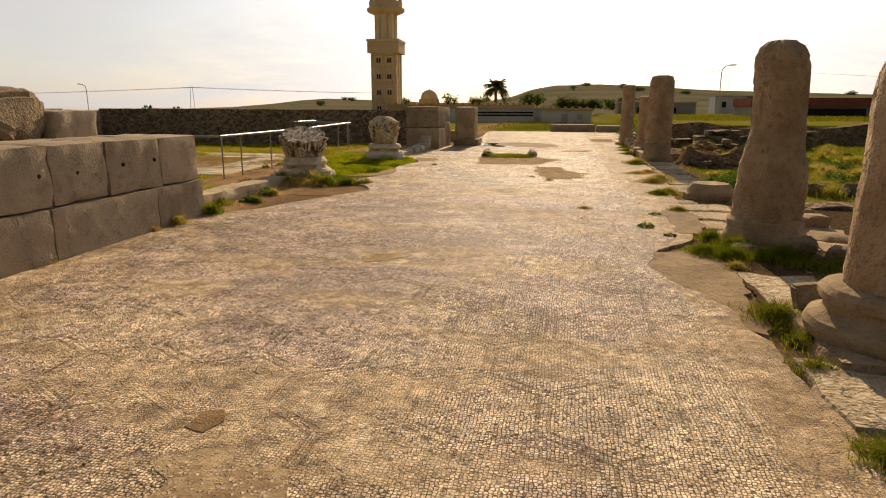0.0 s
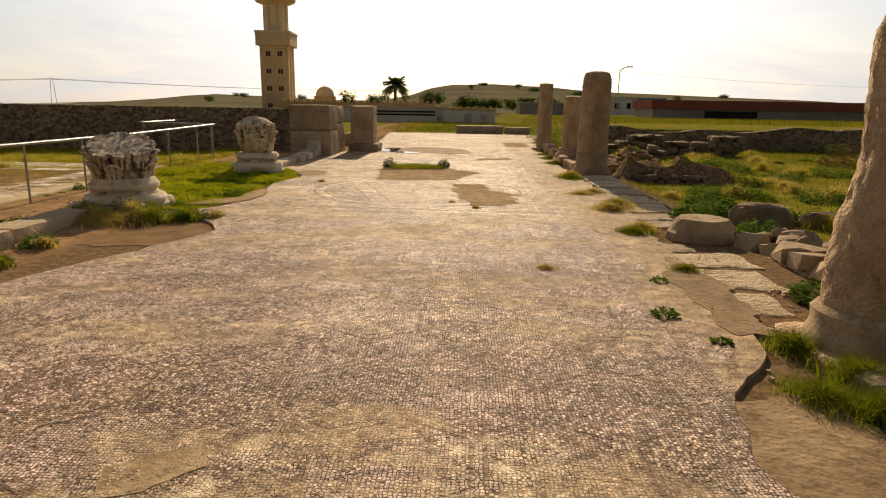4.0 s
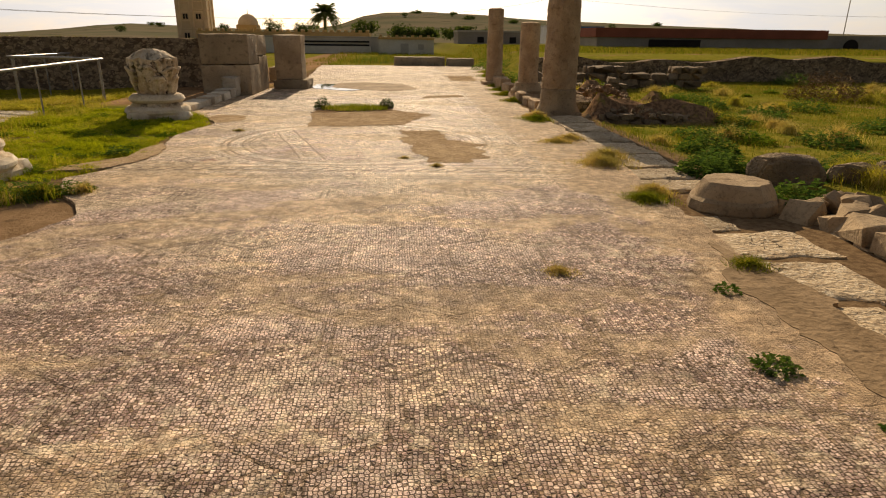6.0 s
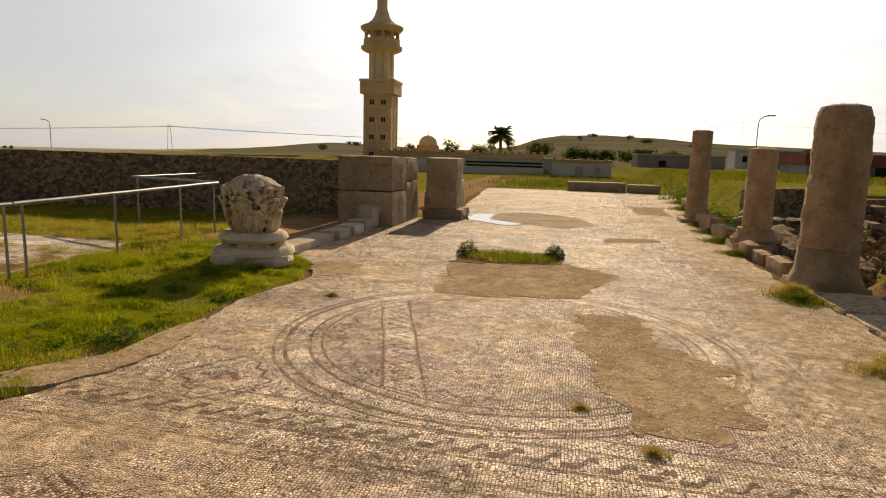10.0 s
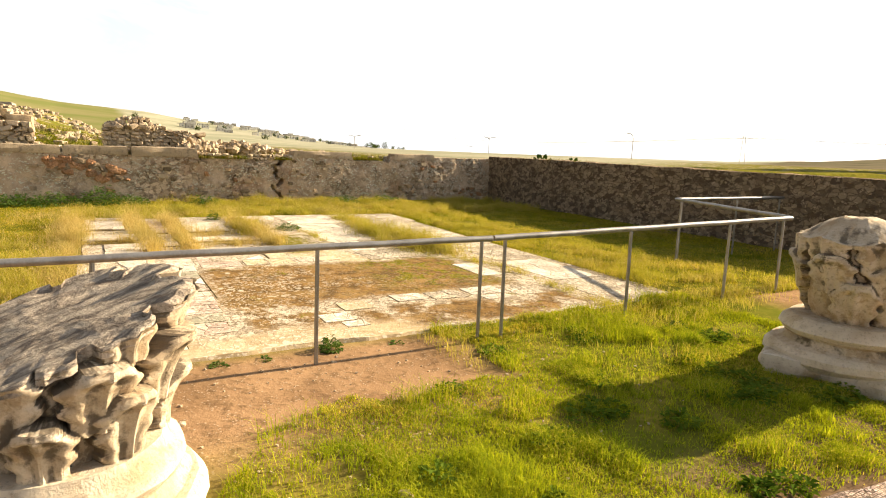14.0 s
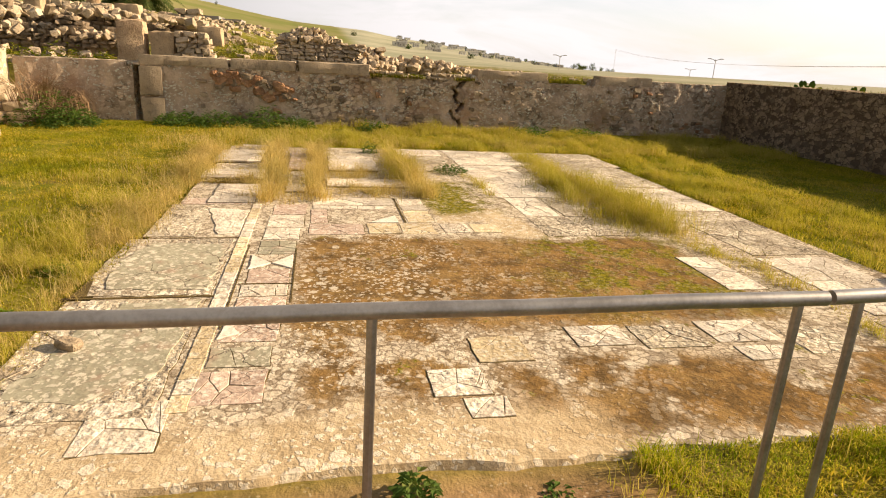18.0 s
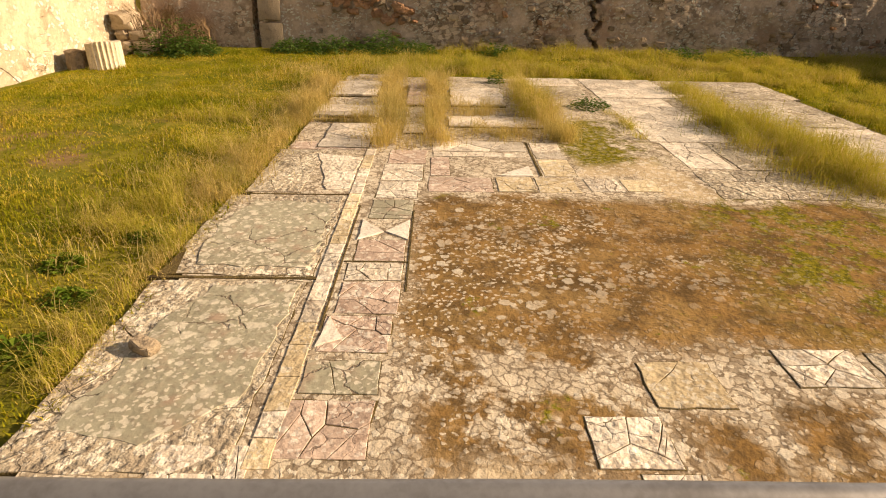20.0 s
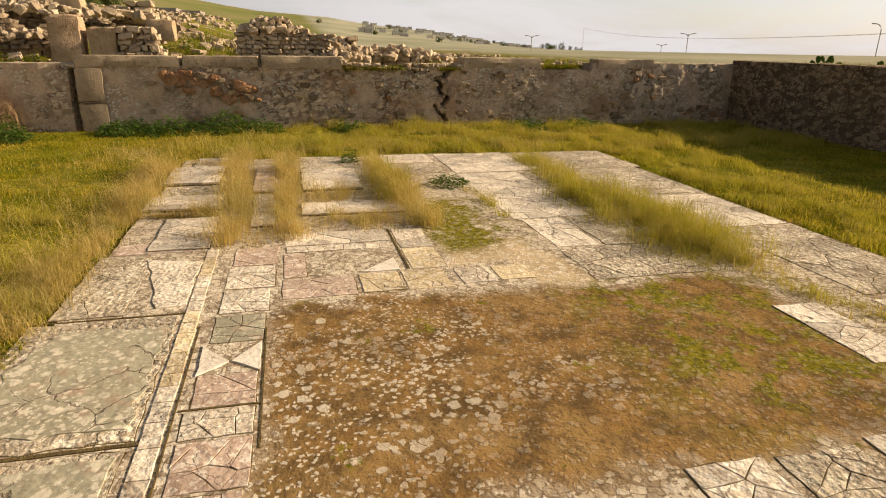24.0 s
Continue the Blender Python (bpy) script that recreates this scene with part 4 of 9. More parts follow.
def spaced(lo, hi, step, out, grow):
    a = list(np.arange(lo, hi + step / 2, step))
    s, v = step, a[-1]
    while v < out:
        s *= grow
        v += s
        a.append(v)
    s, v = step, a[0]
    while v > -out:
        s *= grow
        v -= s
        a.insert(0, v)
    return np.array(a)


def sheet(name, gx, gy, z, material):
    X, Y = np.meshgrid(gx, gy, indexing="xy")
    verts = np.column_stack([X.ravel(), Y.ravel(), z(X, Y).ravel()])
    nx, ny = len(gx), len(gy)
    i = np.arange((ny - 1) * (nx - 1))
    r, c = i // (nx - 1), i % (nx - 1)
    b = r * nx + c
    return link(name, raw(name, verts, np.column_stack([b, b + 1, b + nx + 1, b + nx])), material)


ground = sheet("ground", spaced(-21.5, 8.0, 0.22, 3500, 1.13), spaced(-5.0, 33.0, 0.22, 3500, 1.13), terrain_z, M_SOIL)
tagged(ground, "brown soil and grass ground running to distant hills", "ground", "", "structure")

# ---- nave mosaic ----
LEFT_Y = np.array([-6, 8.0, 8.4, 9.8, 11.2, 11.6, 12.0, 12.7, 13.2, 14.2, 15.3, 16.4, 17.2, 18.0, 18.6, 19.2, 22.8, 25, 26.5, 41.0])
LEFT_X = np.array([-5.0, -5.0, -4.6, -4.0, -3.55, -3.8, -4.2, -4.5, -4.1, -3.95, -4.25, -4.2, -4.05, -4.3, -4.9, -5.0, -4.9, -4.6, -3.9, -4.9])
RIGHT_Y = np.array([-6, 3.0, 4.6, 5.4, 6.2, 7.0, 7.6, 9.0, 11.0, 13.3, 16.0, 18.9, 22.3, 26.5, 41.0])
RIGHT_X = np.array([1.55, 1.5, 1.4, 1.15, 0.82, 1.1, 1.5, 1.72, 1.86, 2.10, 2.2, 2.1, 2.2, 2.45, 3.9])


def nave_mosaic():
    ys = np.concatenate([np.arange(-6, 30, 0.12), np.arange(30, 41.01, 0.5)])
    n = 40
    verts, faces = [], []
    g = np.random.default_rng(3)
    for y in ys:
        jag = 0.10 * (fbm(y, 0.0, 1.7, 31) - 0.5) + 0.14 * (fbm(y, 4.0, 5.0, 33) - 0.5)
        a = float(np.interp(y, LEFT_Y, LEFT_X) + jag)
        b = float(np.interp(y, RIGHT_Y, RIGHT_X) + 0.22 * (fbm(y, 9.0, 2.6, 35) - 0.5))
        row = np.linspace(a, b, n - 1)
        z = ground_z(row, y) + 0.02 * (smooth_noise(row, y, 0.5, 37) - 0.5)
        verts.append((a - 0.01, y, float(z[0]) - 0.07))
        verts += [(float(u), y, float(v)) for u, v in zip(row, z)]
        verts.append((b + 0.01, y, float(z[-1]) - 0.07))
    n += 1
    for r in range(len(ys) - 1):
        for c in range(n - 1):
            q = r * n + c
            faces.append((q, q + 1, q + n + 1, q + n))
    ob = link("floor_mosaic", raw("floor_mosaic", verts, faces), M_MOSAIC)
    return tagged(ob, "worn cream and purple mosaic nave floor with hexagon lines", "floor", "", "structure")


nave_mosaic()


def flat_patch(name, outline, lift, material, label, category="floor patch", kind="structure", wob=0.11, ring=5, parent=None, skirt=1.004):
    """A thin, uneven-edged slab lying on the floor: outline of (x, y)."""
    pts = []
    k = len(outline)
    for i in range(k):
        a, b = Vector(outline[i]), Vector(outline[(i + 1) % k])
        steps = max(2, int((b - a).length / 0.05))
        for s in range(steps):
            p = a.lerp(b, s / steps)
            for fq, am in ((3.0, 1.0), (9.0, 0.5), (22.0, 0.28)):
                p += Vector((noise.noise(Vector((p.x * fq, p.y * fq, 1.0))), noise.noise(Vector((p.x * fq, p.y * fq, 7.0))))) * wob * am
            pts.append(p)
    c = sum(pts, Vector((0, 0))) / len(pts)
    bm = bmesh.new()
    rows = []
    for j, f in enumerate([skirt] + [1 - (i / ring) ** 1.2 for i in range(ring)]):
        row = []
        for p in pts:
            q = c + (p - c) * f
            z = float(ground_z(q.x, q.y)) + 0.02 * (float(smooth_noise(q.x, q.y, 0.5, 37)) - 0.5) + (lift if j > 0 else min(lift - 0.012, -0.05))
            row.append(bm.verts.new((q.x, q.y, z)))
        rows.append(row)
    mid = bm.verts.new((c.x, c.y, float(ground_z(c.x, c.y)) + 0.02 * (float(smooth_noise(c.x, c.y, 0.5, 37)) - 0.5) + lift))
    m = len(pts)
    for a, b in zip(rows, rows[1:]):
        for i in range(m):
            bm.faces.new((a[i], a[(i + 1) % m], b[(i + 1) % m], b[i]))
    for i in range(m):
        bm.faces.new((rows[-1][i], rows[-1][(i + 1) % m], mid))
    bmesh.ops.recalc_face_normals(bm, faces=bm.faces)
    ob = part(name, bm, material, parent, smooth=False)
    return tagged(ob, label, category, "", kind)


flat_patch("mortar_patch", [(-2.35, 16.75), (-0.7, 17.0), (-0.1, 18.6), (-0.85, 19.4), (-2.5, 18.9)], 0.003, M_WORNBED, "damp grey mortar fill in the mosaic floor")
flat_patch("mortar_patch", [(-0.66, 16.2), (-0.2, 16.4), (0.12, 15.3), (0.42, 14.9), (0.45, 14.3), (0.3, 13.75), (0.1, 13.5), (-0.3, 13.45), (-0.5, 14.0), (-0.62, 14.7), (-0.72, 15.4)], 0.003, M_WORNBED, "large grey mortar fill inside the mosaic ring", wob=0.22)
flat_patch("mortar_patch", [(-0.18, 22.1), (0.93, 22.55), (0.95, 23.2), (-0.1, 22.8)], 0.003, M_WORNBED, "small grey mortar fill in the nave floor")
flat_patch("mortar_patch", [(-2.9, 25.2), (-1.0, 24.2), (-0.15, 25.2), (-0.6, 27.0), (-2.0, 27.9), (-2.9, 26.9)], 0.004, M_MORTAR, "round tan mortar fill beside a puddle")
flat_patch("mortar_patch", [(1.2, 29.0), (2.1, 29.0), (2.2, 32.0), (1.2, 32.0)], 0.003, M_WORNBED, "grey mortar fill near the far columns")
flat_patch("mortar_patch", [(0.72, 6.5), (0.78, 5.45), (0.97, 5.0), (1.2, 4.6), (1.5, 4.5), (1.6, 5.4), (1.68, 6.3), (1.6, 6.9), (1.35, 7.0), (1.0, 6.9)], -0.006, M_MORTAR, "bare tan mortar bed where mosaic is lost")
flat_patch("mortar_lip", [(-4.80, 13.0), (-4.18, 13.18), (-3.92, 13.75), (-3.93, 14.5), (-4.2, 15.0), (-4.26, 14.5), (-4.14, 13.9), (-4.32, 13.42), (-4.78, 13.2)], 0.012, M_WORNBED, "raised tan mortar lip between lawn and mosaic", wob=0.07, skirt=1.05)
flat_patch("mortar_patch", [(-4.4, 17.9), (-4.05, 17.3), (-3.65, 17.6), (-3.7, 18.3), (-4.3, 18.5)], 0.003, M_WORNBED, "grey mortar fill beside the carved capital")
flat_patch("soil_patch", [(-5.2, 10.2), (-3.75, 10.3), (-3.55, 10.7), (-3.5, 11.4), (-3.95, 11.75), (-4.5, 12.1), (-5.2, 11.8)], -0.026, M_EARTH, "bare brown soil where the mosaic ends", "soil", skirt=1.07)
flat_patch("soil_patch", [(1.62, 4.3), (2.9, 4.2), (2.95, 7.2), (2.6, 7.4), (1.95, 7.3), (1.66, 6.8)], -0.016, M_DARKSOIL, "dark brown soil below the broken column", "soil")
flat_patch("mortar_patch", [(1.45, 7.9), (1.75, 7.9), (1.9, 9.2), (1.7, 10.2), (1.42, 9.4)], 0.004, M_MORTAR, "bare tan mortar bed beside stone slabs")
flat_patch("floor_hole", [(-1.98, 5.85), (-1.8, 5.92), (-1.62, 6.1), (-1.7, 6.28), (-1.88, 6.2), (-2.05, 6.05)], 0.003, M_WORNBED, "small bare hole in the mosaic", wob=0.03)
flat_patch("floor_hole", [(-1.82, 2.54), (-1.70, 2.50), (-1.64, 2.62), (-1.70, 2.72), (-1.80, 2.70)], 0.004, M_EARTH, "small bare hole in the mosaic", wob=0.02)
flat_patch("floor_hole", [(-1.65, 1.9), (-1.3, 1.95), (-1.2, 1.75), (-1.05, 2.05), (-1.15, 2.3), (-1.4, 2.25), (-1.5, 2.42), (-1.75, 2.25), (-1.6, 2.1)], 0.003, M_WORNBED, "bare earth hole in the mosaic", wob=0.05)


def puddle():
    n = Nodes("still_water", 0.03)
    n.b.inputs["Specular IOR Level"].default_value = 0.6
    m = n.done((0.10, 0.085, 0.06))
    return flat_patch("water_puddle", [(-3.5, 25.3), (-2.2, 24.15), (-1.9, 24.6), (-2.75, 25.2), (-2.85, 26.9), (-3.4, 26.6)], 0.009, m, "shallow rain puddle on the nave floor", "puddle")


puddle()

# ---- marble platform ----


def clip_poly(poly, p, nrm):
    out = []
    for i in range(len(poly)):
        a, b = poly[i], poly[(i + 1) % len(poly)]
        da, db = (a - p).dot(nrm), (b - p).dot(nrm)
        if da <= 0:
            out.append(a)
        if da * db < 0:
            out.append(a.lerp(b, da / (da - db)))
    return out


def shatter(x0, x1, y0, y1, count, g):
    """Break a slab into fragments."""
    rect = [Vector((x0, y0)), Vector((x1, y0)), Vector((x1, y1)), Vector((x0, y1))]
    if count <= 1:
        return [rect]
    pts = [Vector((g.uniform(x0, x1), g.uniform(y0, y1))) for _ in range(count)]
    out = []
    for i, p in enumerate(pts):
        poly = rect
        for j, q in enumerate(pts):
            if i != j and poly:
                poly = clip_poly(poly, (p + q) / 2, (q - p).normalized())
        if len(poly) > 2:
            out.append(poly)
    return out


def fragment(name, poly, z0, z1, gap, material, parent, g, label="", wander=0.03):
    size = min(max(p.x for p in poly) - min(p.x for p in poly), max(p.y for p in poly) - min(p.y for p in poly))
    wander = min(wander, 0.07 * size)
    ragged = []
    for i in range(len(poly)):
        a, b = poly[i], poly[(i + 1) % len(poly)]
        steps = max(1, int((b - a).length / 0.07))
        for s_ in range(steps):
            p = a.lerp(b, s_ / steps)
            if wander:
                p = p + Vector((noise.noise(Vector((p.x * 7, p.y * 7, 1.0))), noise.noise(Vector((p.x * 7, p.y * 7, 9.0))))) * wander
            ragged.append(p)
    poly = ragged
    c = sum(poly, Vector((0, 0))) / len(poly)
    tx, ty = g.normal(0, 0.0015), g.normal(0, 0.0015)
    bm = bmesh.new()
    rows = []
    for shrink, z in ((gap * 0.5, z0), (gap * 0.8, z1 - 0.0015), (gap + 0.0015, z1)):
        row = []
        for p in poly:
            d = p - c
            ln = max(d.length, 1e-4)
            q = c + d * max(0.2, (ln - shrink) / ln)
            row.append(bm.verts.new((q.x, q.y, z + (tx * d.x + ty * d.y if z > z0 else 0))))
        rows.append(row)
    m = len(poly)
    for a, b in zip(rows, rows[1:]):
        for i in range(m):
            bm.faces.new((a[i], a[(i + 1) % m], b[(i + 1) % m], b[i]))
    bm.faces.new(rows[-1])
    bmesh.ops.recalc_face_normals(bm, faces=bm.faces)
    return part(name, bm, material, parent, label)


M_SCHIST = stone_material("grey_green_slab", (0.36, 0.335, 0.235), (0.30, 0.275, 0.19), (0.40, 0.25, 0.175), 1.3, 24, 0.6, 0.010, lichen=(0.66, 0.59, 0.45), stain_amount=0.55, vary=0.15, cracks=3.4)
M_WHITESLAB = stone_material("white_marble_slab", (0.74, 0.65, 0.51), (0.54, 0.455, 0.34), (0.28, 0.205, 0.14), 3.2, 40, 0.8, 0.012, lichen=(0.78, 0.71, 0.58), stain_amount=0.8, vary=0.45, cracks=6.5)
M_PINKSLAB = stone_material("pinkish_marble_slab", (0.56, 0.42, 0.32), (0.42, 0.31, 0.235), (0.26, 0.17, 0.12), 3.0, 40, 0.6, 0.010, lichen=(0.72, 0.64, 0.52), cracks=7.5)
M_YELLOWSLAB = stone_material("yellow_marble_slab", (0.68, 0.55, 0.34), (0.54, 0.42, 0.25), (0.30, 0.21, 0.12), 2.5, 40, 0.7, 0.012, lichen=(0.70, 0.62, 0.47), stain_amount=0.5, cracks=6.0)
M_INLAY = stone_material("white_marble_inlay", (0.82, 0.75, 0.63), (0.70, 0.62, 0.50), (0.42, 0.33, 0.23), 4.0, 40, 0.5, 0.006, vary=0.08, stain_amount=0.3)
M_CRUSTSLAB = stone_material("lichen_crusted_slab", (0.52, 0.445, 0.32), (0.36, 0.29, 0.20), (0.17, 0.125, 0.08), 5.0, 28, 1.0, 0.014, lichen=(0.74, 0.66, 0.51), stain_amount=0.8, cracks=7.0)



def bed_material():
    """Lime bed of the lost marble floor: pale lime, brown earth, moss and round lichen."""
    n = Nodes("lichened_lime_bed", 0.95)
    x, y, z = n.split()
    big, mid, fine = n.noise(0.8, 5), n.noise(3.5, 6, 0.65), n.noise(28.0, 5, 0.65)
    wob = n.math("MULTIPLY", n.math("SUBTRACT", n.noise(1.5, 5, 0.65), 0.5), 0.6)
    wx, wy = n.math("ADD", x, wob), n.math("ADD", y, wob)

    def zone(x0, x1, y0, y1, e=0.12):
        a = n.math("MULTIPLY", n.step(wx, x0 - e, x0 + e), n.step(wx, x1 + e, x1 - e))
        b = n.math("MULTIPLY", n.step(wy, y0 - e, y0 + e), n.step(wy, y1 + e, y1 - e))
        return n.math("MULTIPLY", a, b)

    lime = n.mix(n.step(mid, 0.38, 0.60), (0.54, 0.45, 0.32), (0.32, 0.255, 0.175))
    lime = n.mix(n.math("MULTIPLY", n.step(fine, 0.48, 0.68), 0.6), lime, (0.22, 0.165, 0.11))
    jig = n.vmath("ADD", n.pos, n.join(n.math("MULTIPLY", n.noise(11.0, 4), 0.10), n.math("MULTIPLY", n.noise(12.3, 4), 0.10), 0.0))
    flake, gap_ = n.split(n.voronoi(17.0, "F1", jig, out="Color"))[0], n.voronoi(17.0, "DISTANCE_TO_EDGE", jig)
    lime = n.mix(n.math("MULTIPLY", n.step(flake, 0.35, 0.8), 0.75), lime, (0.66, 0.56, 0.41))
    lime = n.mix(n.math("MULTIPLY", n.step(gap_, 0.10, 0.02), 0.75), lime, (0.15, 0.105, 0.065))
    earth = n.mix(n.step(n.noise(6.0, 6, 0.7), 0.38, 0.62), (0.28, 0.16, 0.056), (0.13, 0.08, 0.034))
    earth = n.mix(n.math("MULTIPLY", n.step(n.noise(2.4, 6, 0.7), 0.48, 0.62), 0.6), earth, (0.34, 0.215, 0.085))
    earth = n.mix(n.math("MULTIPLY", n.step(fine, 0.5, 0.66), 0.6), earth, (0.10, 0.065, 0.035))
    brown = n.math("MAXIMUM", zone(-10.75, -8.78, 13.87, 17.3), n.math("MULTIPLY", zone(-8.35, -7.6, 15.0, 17.6), n.step(n.noise(2.0, 5), 0.40, 0.52)))
    brown = n.math("MAXIMUM", brown, n.math("MULTIPLY", zone(-10.9, -8.0, 13.98, 14.9), n.step(mid, 0.42, 0.52)))
    col = n.mix(brown, lime, earth)
    sand = n.math("MAXIMUM", n.math("MAXIMUM", zone(-7.95, -7.2, 12.5, 15.4), zone(-11.95, -11.35, 15.22, 16.1, 0.05)), zone(-11.5, -10.8, 15.82, 16.2, 0.05))
    brown = n.math("MAXIMUM", brown, zone(-9.6, -7.9, 16.0, 17.0, 0.2))
    col = n.mix(n.math("MULTIPLY", sand, 0.8), col, n.mix(n.step(mid, 0.35, 0.6), (0.60, 0.46, 0.28), (0.46, 0.34, 0.19)))
    moss = n.math("MULTIPLY", n.math("MAXIMUM", zone(-10.95, -9.0, 15.9, 17.4, 0.4), zone(-13.5, -11.7, 15.3, 16.1, 0.2)), n.step(n.noise(4.5, 6, 0.72), 0.47, 0.55))
    moss = n.math("MAXIMUM", moss, n.math("MULTIPLY", zone(-13.5, -11.7, 15.25, 15.9, 0.1), n.step(n.noise(5.0, 5, 0.7), 0.38, 0.48)))
    moss = n.math("MAXIMUM", moss, n.math("MULTIPLY", brown, n.step(n.noise(3.3, 6, 0.75, n.vmath("ADD", n.pos, (17.0, 3.0, 0.0))), 0.60, 0.66)))
    col = n.mix(moss, col, n.mix(n.step(fine, 0.4, 0.6), (0.23, 0.19, 0.022), (0.11, 0.10, 0.016)))
    wv = n.vmath("ADD", n.pos, n.join(n.math("MULTIPLY", n.noise(30.0, 3), 0.05), n.math("MULTIPLY", n.noise(33.0, 3), 0.05), 0.0))
    spots = None
    for sc, lo, hi, th in ((9.5, 0.34, 0.27, 0.47), (17.0, 0.36, 0.28, 0.45), (31.0, 0.38, 0.26, 0.42)):
        s = n.math("MULTIPLY", n.step(n.voronoi(sc, "F1", wv), lo, hi), n.step(n.noise(1.1 + sc * 0.07, 4, 0.6), th, th + 0.1))
        spots = s if spots is None else n.math("MAXIMUM", spots, s)
    thin = n.math("MULTIPLY", brown, n.step(n.math("ADD", n.math("MULTIPLY", n.math("SUBTRACT", y, 14.0), 0.16), n.noise(0.9, 5, 0.6, n.vmath("ADD", n.pos, (7.0, 21.0, 0.0)))), 0.50, 0.74))
    clear = n.math("SUBTRACT", 1.0, n.math("MAXIMUM", n.math("MULTIPLY", moss, 0.8), n.math("MULTIPLY", thin, 0.8)))
    col = n.mix(n.math("MULTIPLY", n.math("MULTIPLY", spots, clear), n.math("MULTIPLY_ADD", brown, -0.08, 0.85)), col, n.mix(fine, (0.78, 0.70, 0.55), (0.56, 0.48, 0.35)))
    n.bump(n.math("ADD", n.math("ADD", n.math("MULTIPLY", mid, 1.2), n.math("MULTIPLY", fine, 1.2)), n.math("MULTIPLY", spots, 0.35)), 0.8, 0.008)
    return n.done(col)


M_BED = bed_material()
platform = empty("platform_floor", -11.8, 15.7, 0.0, "broken marble slab floor with grass in its joints", "stone floor", "", "structure")


def mortar_bed(x0, x1, y0, y1, top, n=(100, 72)):
    verts, faces = [], []
    for j in range(n[1] + 1):
        for i in range(n[0] + 1):
            x, y = x0 + (x1 - x0) * i / n[0], y0 + (y1 - y0) * j / n[1]
            e = 0.10 * (float(fbm(x, y, 1.4, 91)) - 0.5) + 0.05 * (float(fbm(x, y, 5.0, 93)) - 0.5)
            near_x, near_y = min(x - x0, x1 - x), min(y - y0, y1 - y)
            if near_x < 0.3:
                x += 2.2 * e * (1 - near_x / 0.3)
            if near_y < 0.3:
                y += e * 0.5 * (1 - near_y / 0.3)
            rim = i in (0, n[0]) or j in (0, n[1])
            verts.append((x, y, top - 0.16 if rim else top + 0.003 * (float(smooth_noise(x, y, 0.7, 95)) - 0.5)))
    m = n[0] + 1
    for j in range(n[1]):
        for i in range(n[0]):
            a = j * m + i
            faces.append((a, a + 1, a + m + 1, a + m))
    return link("mortar_bed", raw("mortar_bed", verts, faces), M_BED, platform, "pale lime mortar bed with lichen")


mortar_bed(-16.45, -7.40, 12.54, 18.98, 0.122)
gp = np.random.default_rng(11)
